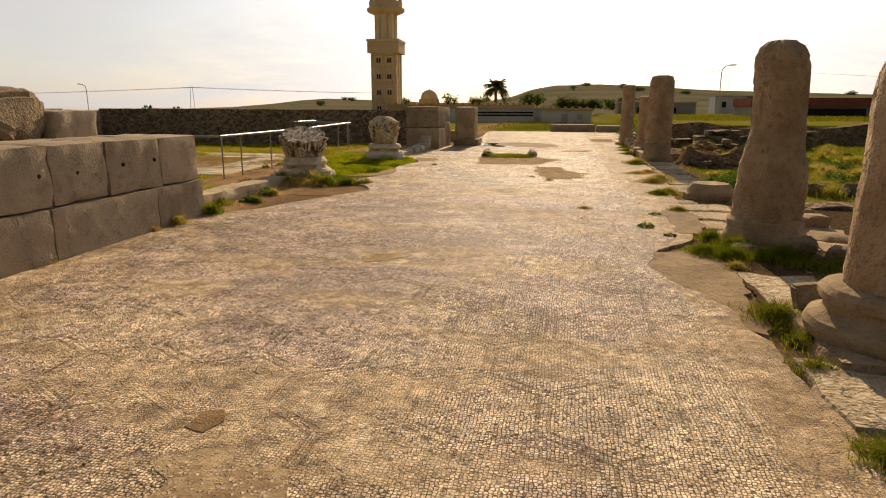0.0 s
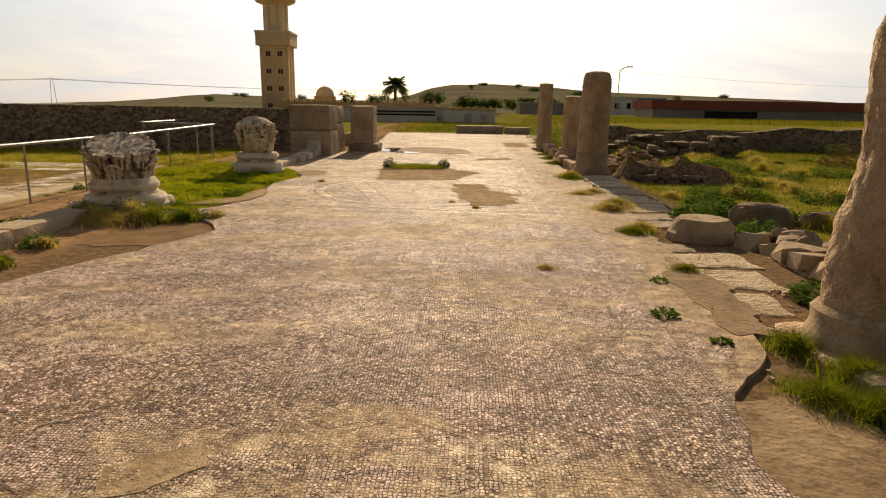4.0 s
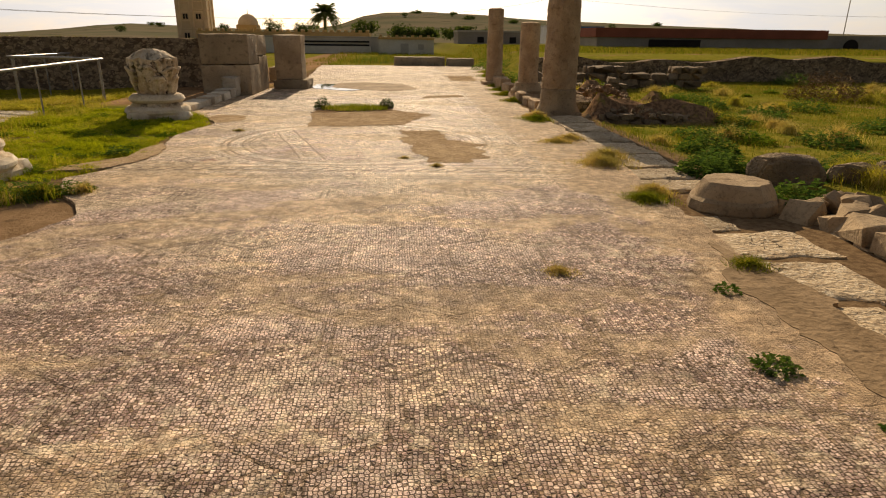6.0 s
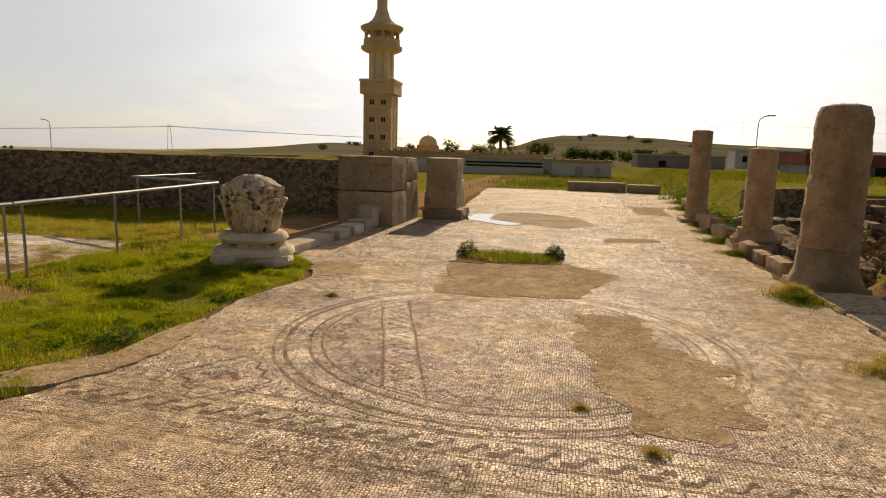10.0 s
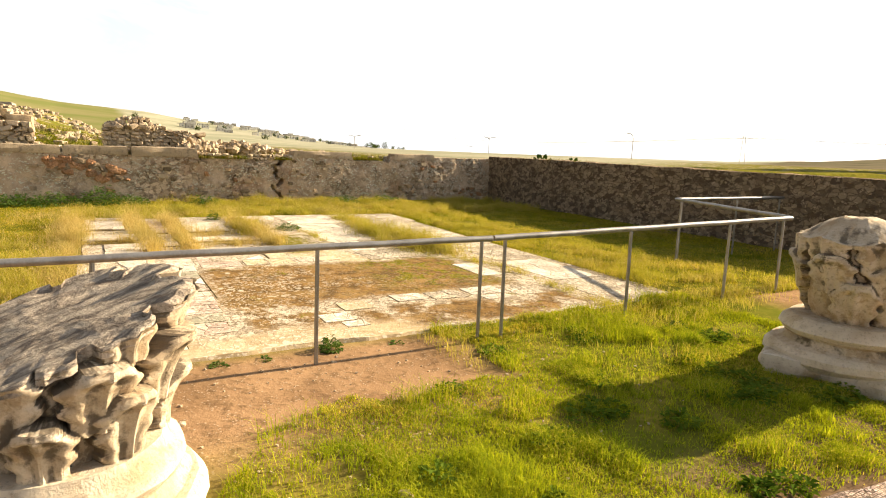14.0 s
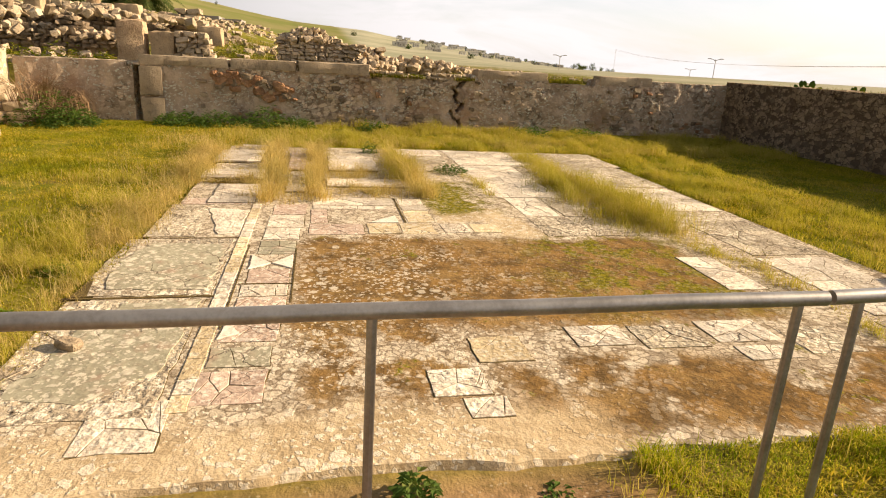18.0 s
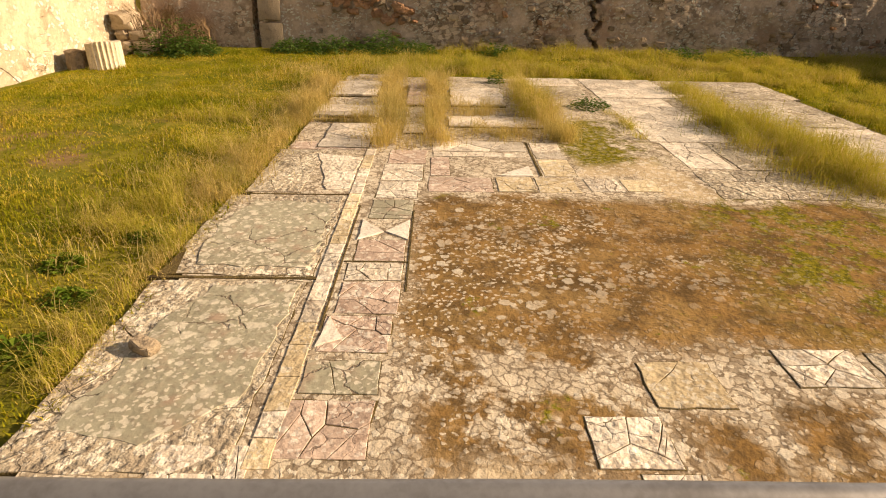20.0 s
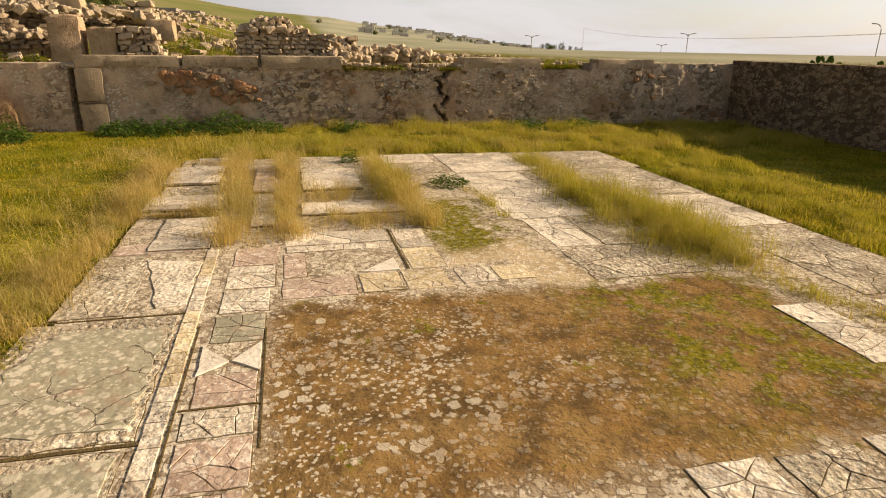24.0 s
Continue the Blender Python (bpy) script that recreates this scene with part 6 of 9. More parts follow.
# ---- capitals on the west side ----
def carved_body(prof, plane, leaves, seed, seg=280, rows=110, wear=0.02):
    """Side and top of a carved capital: leaves stand out of the bell, the top is broken along plane(x, y)."""
    rr, zz = np.array([p[0] for p in prof]), np.array([p[1] for p in prof])
    a = np.linspace(0, 2 * np.pi, seg, endpoint=False)
    tables = 900 + seed

    def ringnoise(sc, z, k):
        return fbm(np.cos(a)[None, :] * sc + 7.0 + z * sc * 1.3, np.sin(a)[None, :] * sc + z * sc * 0.7, 1.0, tables + k) - 0.5

    rim = np.interp(0.35, zz, rr) + 0.02
    for _ in range(2):
        H = plane(np.cos(a) * rim, np.sin(a) * rim)
        rim = np.interp(H, zz, rr)
    v = np.linspace(0, 1, rows)[:, None]
    z = v * H[None, :]
    base = np.interp(z, zz, rr)
    relief = np.full_like(z, -0.055)
    for ai, z0, h, w, curl in leaves:
        u = ((a - ai + np.pi) % (2 * np.pi) - np.pi)[None, :] * base / w
        t = (z - z0) / h
        wide = (0.60 + 0.40 * np.sin(np.clip(t / 0.7, 0, 1) * np.pi / 2)) * (1 + 0.10 * np.sin(t * 20))
        wide = wide * np.where(t > 0.65, 1 - 0.55 * np.clip((t - 0.65) / 0.35, 0, 1) ** 2, 1.0)
        s = np.abs(u) / wide
        face = np.clip(1 - s ** 4, 0, 1)
        out = 0.022 + 1.25 * curl * np.clip(t - 0.2, 0, 1) ** 1.6 + 0.022 * np.exp(-((t - 0.9) / 0.08) ** 2)
        rib = 0.009 * np.cos(s * 9.5) * (1 - 0.5 * s) * (t < 0.88) + 0.008 * np.exp(-(s / 0.12) ** 2)
        height = (out + rib) * face ** 0.4
        height = np.where((s < 1) & (t > 0) & (t < 1.02), height, -1.0)
        relief = np.maximum(relief, height)
    r = base + relief + wear * (ringnoise(1.3, z, 0) * 2.2 + ringnoise(4.0, z, 3) * 0.5)
    ca, sa = np.cos(a)[None, :], np.sin(a)[None, :]
    side = np.stack([r * ca, r * sa, z], axis=2)
    rim_r, rim_z = r[-1], z[-1]
    i, j = np.meshgrid(np.arange(rows - 1), np.arange(seg), indexing="ij")
    quads = np.stack([i * seg + j, i * seg + (j + 1) % seg, (i + 1) * seg + (j + 1) % seg, (i + 1) * seg + j], axis=2).reshape(-1, 4)
    fr = np.array([0.985, 0.98, 0.94, 0.88, 0.8, 0.7, 0.6, 0.5, 0.4, 0.3, 0.2, 0.1, 0.03])
    even = rim_r.mean()
    rad = fr[:, None] * (even + (rim_r - even)[None, :] * fr[:, None] ** 5)
    tx, ty = rad * np.cos(a), rad * np.sin(a)
    tz = plane(tx, ty) + 0.05 * (fbm(tx * 5 + ty * 1.5, ty * 1.2, 1.6, tables + 7) - 0.5) + 0.025 * (fbm(tx, ty, 9.0, tables + 11) - 0.5)
    blend = np.clip((1 - fr) / 0.10, 0, 1)[:, None]
    tz = tz * blend + (rim_z[None, :] - 0.004) * (1 - blend) + 0.012 * np.sin(blend * np.pi)
    tz[0] -= 0.03
    top = np.stack([tx, ty, tz], axis=2)
    n2 = len(fr)
    i, j = np.meshgrid(np.arange(n2 - 1), np.arange(seg), indexing="ij")
    tq = np.stack([i * seg + j, i * seg + (j + 1) % seg, (i + 1) * seg + (j + 1) % seg, (i + 1) * seg + j], axis=2).reshape(-1, 4)
    tq = [tuple(q) for q in tq] + [tuple((n2 - 1) * seg + np.arange(seg))]
    return side.reshape(-1, 3), quads, top.reshape(-1, 3), tq


def capital(x, y, label, base, prof, h0, plane, turn, seed, leaf_rows, drop=0.05, wear=0.02, crown=None, stone=None):
    """A carved capital on its moulded base; prof: (radius, height) over h0."""
    g = np.random.default_rng(seed)
    z = float(ground_z(x, y))
    cap = empty("column_capital", x, y, z, label, "capital", "capitals on column bases")
    pw, rings = base
    bm = rough_box(-pw, pw, -pw, pw, -0.1, 0.15, 0.08, 0.025, seed * 1.0, 0.12)
    bmesh.ops.transform(bm, matrix=pose(x, y, z, 0, 0, turn), verts=bm.verts)
    part("plinth", bm, M_CAPBASE, cap, "", True)
    for k, (nm, rows_) in enumerate(rings):
        bm = lathe(rows_, 44, 0.016, seed + k)
        bmesh.ops.transform(bm, matrix=pose(x, y, z, 0, 0, turn), verts=bm.verts)
        part(nm, bm, M_CAPBASE, cap, "", True)
    rr, zz = [p[0] for p in prof], [p[1] for p in prof]
    leaves = []
    for z0, h, count, off, curl in leaf_rows:
        for i in range(count):
            if g.random() > drop:
                r = float(np.interp(z0 + h * 0.5, zz, rr))
                leaves.append((2 * math.pi * (i + off) / count + g.normal(0, 0.06), z0 + g.normal(0, 0.012), h * g.uniform(0.85, 1.1), r * 2.9 / count * g.uniform(0.9, 1.1), curl * g.uniform(0.5, 1.3)))
    sv, sf, tv, tf = carved_body(prof, plane, leaves, seed, wear=wear)
    shift = np.array([x, y, z + h0])
    link("bell", raw("bell", sv + shift, sf), stone or M_CAPSTONE, cap, "", True)
    link("broken_top", raw("broken_top", tv + shift, tf), crown or M_CAPTOP, cap, "weathered broken top", True)
    return cap


M_CAPTOP = streaked_stone()
capital(-5.50, 12.64, "broken acanthus capital with sloping grey top on moulded base",
        (0.55, [("lower_torus", [(0.53, 0.09), (0.57, 0.13), (0.57, 0.17), (0.53, 0.22), (0.46, 0.225)]), ("scotia", [(0.51, 0.20), (0.47, 0.235), (0.445, 0.28), (0.46, 0.31), (0.3, 0.315)]), ("upper_torus", [(0.45, 0.30), (0.48, 0.335), (0.47, 0.375), (0.43, 0.41), (0.41, 0.455), (0.2, 0.46)])]),
        [(0.375, 0.0), (0.39, 0.14), (0.405, 0.26), (0.42, 0.39), (0.445, 0.54), (0.47, 0.66), (0.48, 0.80)], 0.44, lambda u, v: 0.475 - 0.147 * u + 0.305 * v, 0, 5,
        ((0.0, 0.25, 9, 0.0, 0.085), (0.17, 0.27, 9, 0.5, 0.09), (0.38, 0.30, 9, 0.0, 0.08)), 0.03)


def worn_dome(u, v):
    """Top of the second capital, worn to a few slanting facets."""
    h = 0.82 + 0.0 * u
    for nx, ny, at, sl in ((0.9, 0.43, 0.16, 0.85), (0.2, 0.98, 0.20, 0.9), (-0.66, 0.75, 0.17, 0.8), (-0.98, -0.2, 0.15, 0.9), (-0.4, -0.92, 0.18, 0.8), (0.3, -0.95, 0.20, 0.7), (0.86, -0.5, 0.18, 0.9)):
        h = h - 0.45 * sl * np.clip(u * nx + v * ny - at * 0.8, 0, 1)
    return h


capital(-5.30, 18.05, "worn carved acanthus capital on moulded marble base",
        (0.56, [("lower_torus", [(0.54, 0.08), (0.58, 0.13), (0.57, 0.18), (0.53, 0.22), (0.46, 0.225)]), ("scotia", [(0.52, 0.21), (0.46, 0.24), (0.44, 0.29), (0.47, 0.32), (0.3, 0.325)]), ("upper_torus", [(0.46, 0.31), (0.49, 0.35), (0.47, 0.40), (0.42, 0.44), (0.2, 0.445)])]),
        [(0.29, 0.0), (0.34, 0.10), (0.37, 0.25), (0.395, 0.42), (0.40, 0.54), (0.385, 0.64), (0.33, 0.74), (0.25, 0.80), (0.20, 0.85)], 0.42, worn_dome, 25, 8,
        ((-0.02, 0.36, 6, 0.0, 0.05), (0.22, 0.30, 6, 0.5, 0.075), (0.42, 0.30, 7, 0.2, 0.07)), 0.06, 0.03, M_CAPBASE, M_CAPBASE)


def tube(points, r, seg=10):
    bm = bmesh.new()
    rings = []
    for i, p in enumerate(points):
        p = Vector(p)
        d = (Vector(points[min(i + 1, len(points) - 1)]) - Vector(points[max(i - 1, 0)])).normalized()
        side = d.cross(Vector((0, 0, 1))) if abs(d.z) < 0.9 else d.cross(Vector((0, 1, 0)))
        side.normalize()
        up = side.cross(d)
        rings.append([bm.verts.new(p + (side * math.cos(2 * math.pi * k / seg) + up * math.sin(2 * math.pi * k / seg)) * r) for k in range(seg)])
    for a, b in zip(rings, rings[1:]):
        for k in range(seg):
            bm.faces.new((a[k], a[(k + 1) % seg], b[(k + 1) % seg], b[k]))
    bm.faces.new(rings[0][::-1])
    bm.faces.new(rings[-1])
    bmesh.ops.recalc_face_normals(bm, faces=bm.faces)
    return bm


def railing(p0, p1, posts, tops, label="grey galvanised tube handrail on thin posts", rp=0.016):
    p0, p1 = Vector(p0), Vector(p1)
    ob = empty("handrail", *((p0 + p1) / 2), 0.1, label, "railing", "railings round the marble floor")
    n = 14
    line = [(*p0.lerp(p1, i / n), tops[0] + (tops[1] - tops[0]) * i / n + 0.002 * math.sin(i * 1.7)) for i in range(n + 1)]
    part("rail", tube(line, 0.026, 12), M_STEEL, ob, "", True)
    for s in posts:
        q = p0.lerp(p1, s / (p1 - p0).length)
        tilt = 0.012 * math.sin(s * 5.1)
        top = tops[0] + (tops[1] - tops[0]) * s / (p1 - p0).length
        part("post", tube([(q.x, q.y + tilt, -0.15), (q.x, q.y + tilt * 0.5, 0.5), (q.x, q.y, top - 0.012)], rp, 8), M_STEEL, ob, "", True)
    return ob


railing((-7.05, 11.95), (-7.05, 15.75), (0.04, 0.83, 2.27, 3.70), (0.995, 1.01))
railing((-7.05, 15.77), (-7.05, 20.0), (0.12, 1.62, 3.12, 4.08), (1.01, 1.085))
railing((-7.08, 20.02), (-9.5, 20.9), (0.10, 2.42), (1.085, 1.08))
railing((-9.52, 20.95), (-9.52, 23.75), (0.12, 1.5, 2.7), (1.075, 1.08))
railing((-7.08, 11.93), (-8.64, 11.72), (1.42,), (0.995, 0.97))
railing((-8.66, 11.70), (-8.66, 8.3), (0.10, 1.6, 3.2), (0.97, 0.97))

# ---- far things ----
def minaret(x, y):
    ob = empty("minaret", x, y, 0.0, "tan and brown square minaret with round upper gallery", "minaret")
    m = pose(x, y, 0, 0, 0, 3)

    def add(name, bm, mat_, smooth=False, parent=None):
        bmesh.ops.transform(bm, matrix=m, verts=bm.verts)
        return part(name, bm, mat_, parent or ob, "", smooth)

    def slab(name, mat_, *b, parent=None, bevel=0.0):
        bm = bmesh.new()
        box(bm, *b, bevel)
        return add(name, bm, mat_, False, parent)

    slab("tower", M_MINARET, -1.72, 1.72, -1.72, 1.72, -3.0, 9.0)
    for sx, sy in ((-1, -1), (1, -1), (1, 1), (-1, 1)):
        slab("corner_pilaster", M_MINARETDARK, sx * 1.62 - 0.22, sx * 1.62 + 0.22, sy * 1.62 - 0.22, sy * 1.62 + 0.22, -3.0, 9.02)
    for sgn in (-1, 1):
        slab("rib", M_MINARETDARK, -0.16, 0.16, sgn * 1.77 - 0.07, sgn * 1.77 + 0.07, -3.0, 8.98)
        slab("rib", M_MINARETDARK, sgn * 1.77 - 0.07, sgn * 1.77 + 0.07, -0.16, 0.16, -3.0, 8.98)
    for zz in (1.4, 3.6, 5.8, 8.0):
        slab("string_course", M_MINARETDARK, -1.75, 1.75, -1.75, 1.75, zz + 0.62, zz + 0.78)
        for sx in (-0.76, 0.76):
            slab("panel", M_MINARETDARK, sx - 0.5, sx + 0.5, -1.745, -1.70, zz - 1.35, zz - 0.55)
            w = slab("window", M_MINARETDARK, sx - 0.40, sx + 0.40, -1.80, -1.70, zz - 0.45, zz + 0.45)
            for px_ in (-0.16, 0.16):
                slab("pane", M_DARK, sx + px_ - 0.12, sx + px_ + 0.12, -1.815, -1.79, zz - 0.30, zz + 0.30, parent=w)
    slab("balcony", M_MINARETDARK, -2.25, 2.25, -2.25, 2.25, 9.0, 10.55, bevel=0.08)
    slab("balcony_coping", M_MINARET, -2.33, 2.33, -2.33, 2.33, 10.55, 10.85, bevel=0.05)
    add("upper_shaft", lathe([(1.62, 10.8), (1.62, 14.5), (1.4, 14.52)], 8), M_MINARET)
    for i in range(8):
        a = (i + 0.5) * math.pi / 4
        slab("shaft_rib", M_MINARETDARK, 1.50 * math.cos(a) - 0.1, 1.50 * math.cos(a) + 0.1, 1.50 * math.sin(a) - 0.1, 1.50 * math.sin(a) + 0.1, 10.8, 14.4)
    add("gallery_floor", lathe([(1.6, 14.2), (2.45, 14.55), (2.65, 14.75), (2.65, 15.05), (2.3, 15.1)], 28), M_MINARETDARK)
    add("gallery_parapet", lathe([(2.30, 15.05), (2.34, 15.1), (2.34, 15.95), (2.20, 15.97), (2.20, 15.1)], 28), M_MINARETDARK)
    for i in range(10):
        a = i * math.pi / 5
        slab("gallery_post", M_MINARETDARK, 2.12 * math.cos(a) - 0.15, 2.12 * math.cos(a) + 0.15, 2.12 * math.sin(a) - 0.15, 2.12 * math.sin(a) + 0.15, 15.0, 17.05)
    add("gallery_core", lathe([(1.15, 14.9), (1.15, 17.1)], 16), M_MINARETDARK)
    add("gallery_roof", lathe([(2.1, 16.75), (2.45, 16.95), (2.75, 17.25), (2.75, 17.5), (2.2, 17.75), (1.8, 17.8)], 28), M_MINARETDARK)
    add("spire", lathe([(1.75, 17.75), (1.72, 18.0), (1.35, 18.3), (1.0, 18.8), (0.8, 19.5), (0.68, 19.7), (0.65, 21.0)], 20), M_MINARET, True)
    add("collar", lathe([(0.7, 20.95), (0.85, 21.05), (0.86, 21.9), (0.6, 22.0)], 16), M_MINARETDARK)
    add("finial", lathe([(0.6, 21.95), (0.5, 22.8), (0.2, 23.6), (0.05, 24.6)], 12), M_MINARET, True)
    return ob


minaret(-25.7, 89.4)
precinct = empty("precinct_wall", -8.0, 66.0, 0.3, "long whitewashed wall with a shaded niche", "wall")
bm = bmesh.new()
box(bm, -16.0, -2.5, 66.0, 66.4, -0.5, 1.42)
part("wall", bm, M_WHITEWALL, precinct)
bm = bmesh.new()
box(bm, -16.1, -2.5, 65.9, 66.5, 1.422, 1.55)
part("coping", bm, M_CONCRETE, precinct)
for z0, z1 in ((0.72, 0.86), (1.02, 1.16)):
    bm = bmesh.new()
    box(bm, -10.3, -3.4, 65.85, 66.05, z0, z1)
    part("niche", bm, M_DARK, precinct, "dark shaded niche line")
bm = bmesh.new()
box(bm, -10.5, -3.2, 65.1, 66.0, -0.3, 0.70)
part("low_bench", bm, M_WHITEWALL, precinct)
shed = empty("white_shed", 0.0, 64.0, 0.0, "low whitewashed shed with an ochre parapet", "shed")
bm = bmesh.new()
box(bm, -2.45, 2.4, 63.5, 66.5, -0.3, 1.35)
part("wall", bm, M_WHITEWALL, shed)
bm = bmesh.new()
box(bm, -2.50, 2.45, 63.4, 66.6, 1.352, 1.55)
part("parapet", bm, M_OCHREWALL, shed)
for i in range(7):
    bm = bmesh.new()
    box(bm, -2.4 + i * 0.7, -2.15 + i * 0.7, 63.42, 63.62, 1.552, 1.72)
    part("merlon", bm, M_OCHREWALL, shed)
for x0, x1, z0, z1 in ((-0.55, 0.15, -0.3, 1.0), (1.0, 1.5, 0.5, 0.95)):
    bm = bmesh.new()
    box(bm, x0, x1, 63.44, 63.52, z0, z1)
    part("opening", bm, M_CONCRETE, shed)
house = empty("ochre_house", -14.0, 82.0, 0.0, "long low ochre house with merlons behind the wall", "house")
bm = bmesh.new()
box(bm, -23.0, -4.0, 80.0, 86.0, -0.5, 1.95)
part("wall", bm, M_OCHREWALL, house)
for i in range(24):
    bm = bmesh.new()
    box(bm, -22.8 + i * 0.8, -22.4 + i * 0.8, 79.95, 80.3, 1.952, 2.2, 0.04)
    part("merlon", bm, M_OCHREWALL, house)
dome = empty("domed_shrine", -22.3, 102.5, 0.0, "small ochre domed shrine", "shrine")
bm = bmesh.new()
box(bm, -23.7, -20.9, 101.1, 103.9, -0.5, 2.9)
part("body", bm, M_OCHREWALL, dome)
bm = lathe([(1.45 * math.cos(a), 1.5 * math.sin(a)) for a in np.linspace(0, 1.5, 9)] + [(0.04, 1.6), (0.03, 2.1)], 20)
bmesh.ops.transform(bm, matrix=pose(-22.3, 102.5, 2.9), verts=bm.verts)
part("dome", bm, M_MINARETDARK, dome, "", True)

long_house = empty("long_building", 24.0, 62.0, 0.0, "long low grey building with a brick-red parapet", "building")
bm = bmesh.new()
box(bm, 16.0, 36.0, 60.0, 66.0, 0.0, 1.75)
part("wall", bm, M_GREYHOUSE, long_house)
bm = bmesh.new()
box(bm, 15.8, 36.2, 59.8, 66.2, 1.752, 2.5)
part("parapet", bm, M_REDROOF, long_house)
bm = bmesh.new()
box(bm, 20.5, 25.0, 59.9, 60.1, 0.2, 1.6)
part("opening", bm, M_DARK, long_house)
arcade = empty("arched_wall", 55.0, 64.0, 0.0, "long low stone wall with arched openings", "wall")
bm = bmesh.new()
box(bm, 36.3, 80.0, 62.0, 63.0, 0.0, 2.1)
part("wall", bm, M_GREYHOUSE, arcade)
for i in range(9):
    bm = lathe([(0.7, -0.1), (0.7, 0.1)], 16)
    bmesh.ops.transform(bm, matrix=pose(40 + i * 4.2, 62.0, 1.1, 90, 0, 0), verts=bm.verts)
    part("arch", bm, M_DARK, arcade)
for k, (x0, x1, y0, h, mt, lab) in enumerate([(30, 36, 140, 3.9, M_WHITEWALL, "small white house far off"), (36.3, 42, 140, 3.9, M_BLUE, "small blue house far off"), (6.5, 16, 85, 2.2, M_GREYHOUSE, "low grey house beyond the field")]):
    hs = empty("house", (x0 + x1) / 2, y0 + 3, 0, lab, "house")
    bm = bmesh.new()
    box(bm, x0, x1, y0, y0 + 6, 0, h)
    part("wall", bm, mt, hs)
    bm = bmesh.new()
    box(bm, x0 - 0.1, x1 + 0.1, y0 - 0.1, y0 + 6.1, h + 0.002, h + 0.2)
    part("roof", bm, M_CONCRETE, hs)
    for i in range(2):
        bm = bmesh.new()
        xx = x0 + (x1 - x0) * (i + 0.7) / 2.4
        box(bm, xx - 0.4, xx + 0.4, y0 - 0.05, y0 + 0.1, h * 0.45, h * 0.75)
        part("window", bm, M_DARK, hs)


def street_lamp(x, y, top, side=1):
    z = float(terrain_z(x, y))
    ob = empty("street_lamp", x, y, z, "tall grey street lamp with a curved arm", "street lamp", "street lamps")
    part("pole", tube([(x, y, z), (x, y, top - 0.8), (x + 0.1 * side, y, top - 0.35), (x + 0.5 * side, y, top - 0.08), (x + 1.1 * side, y, top)], 0.05, 8), M_CONCRETE, ob, "", True)
    bm = bmesh.new()
    box(bm, x + 1.0 * side - 0.25, x + 1.2 * side + 0.25, y - 0.12, y + 0.12, top - 0.06, top + 0.07, 0.04)
    part("lamp_head", bm, M_CONCRETE, ob)


street_lamp(16.7, 76.2, 6.26)
street_lamp(48.1, 74.7, 6.52)
street_lamp(-66.8, 79.1, 4.63, -1)


def double_lamp(x, y, top):
    z = float(terrain_z(x, y))
    ob = empty("street_lamp", x, y, z, "pale street lamp with two short arms", "street lamp", "street lamps")
    part("pole", tube([(x, y, z), (x, y, top)], 0.045, 8), M_CONCRETE, ob, "", True)
    for side in (-1, 1):
        dx, dy = 0.36 * side, 0.45 * side
        part("arm", tube([(x, y, top - 0.25), (x + dx * 0.5, y + dy * 0.5, top - 0.02), (x + dx, y + dy, top)], 0.04, 6), M_CONCRETE, ob, "", True)
        bm = bmesh.new()
        box(bm, -0.22, 0.22, -0.08, 0.08, -0.04, 0.05, 0.02, pose(x + dx * 1.25, y + dy * 1.25, top + 0.03, 0, 0, 51))
        part("lamp_head", bm, M_CONCRETE, ob)


double_lamp(-79.4, 63.3, 3.35)
double_lamp(-86.6, 45.3, 2.85)
double_lamp(-110.0, 79.0, 2.1)


def pylon(x, y, h):
    z = float(terrain_z(x, y))
    ob = empty("power_pole", x, y, z, "lattice power pole with crossarm", "power pole", "power poles")
    for sx in (-0.4, 0.4):
        part("leg", tube([(x + sx, y, z), (x + sx * 0.4, y, z + h)], 0.035, 6), M_CONCRETE, ob)
    part("crossarm", tube([(x - 1.4, y, z + h - 0.3), (x + 1.6, y, z + h - 0.3)], 0.035, 6), M_CONCRETE, ob)
    return z + h - 0.3


pa = pylon(-58.0, 91.0, 4.8 - float(terrain_z(-58.0, 91.0)))
pb = pylon(60, 260, 14.0)
pc = pylon(-330, 170, 12.0)
pd = pylon(300, 250, 12.0)


def cable(p, q, sag):
    ob = part("power_cable", tube([Vector(p).lerp(Vector(q), i / 24) - Vector((0, 0, sag * (1 - (2 * i / 24 - 1) ** 2))) for i in range(25)], 0.022, 5), M_CONCRETE)
    tagged(ob, "thin overhead power cable", "cable", "overhead cables")


for off in (-1.2, 1.4):
    cable((-58 + off, 91, pa), (-330, 170 + off, pc), 3)
    cable((-58 + off, 91, pa), (60, 260 + off, pb), 4)
    cable((60 + off, 260, pb), (300, 250 + off, pd), 5)


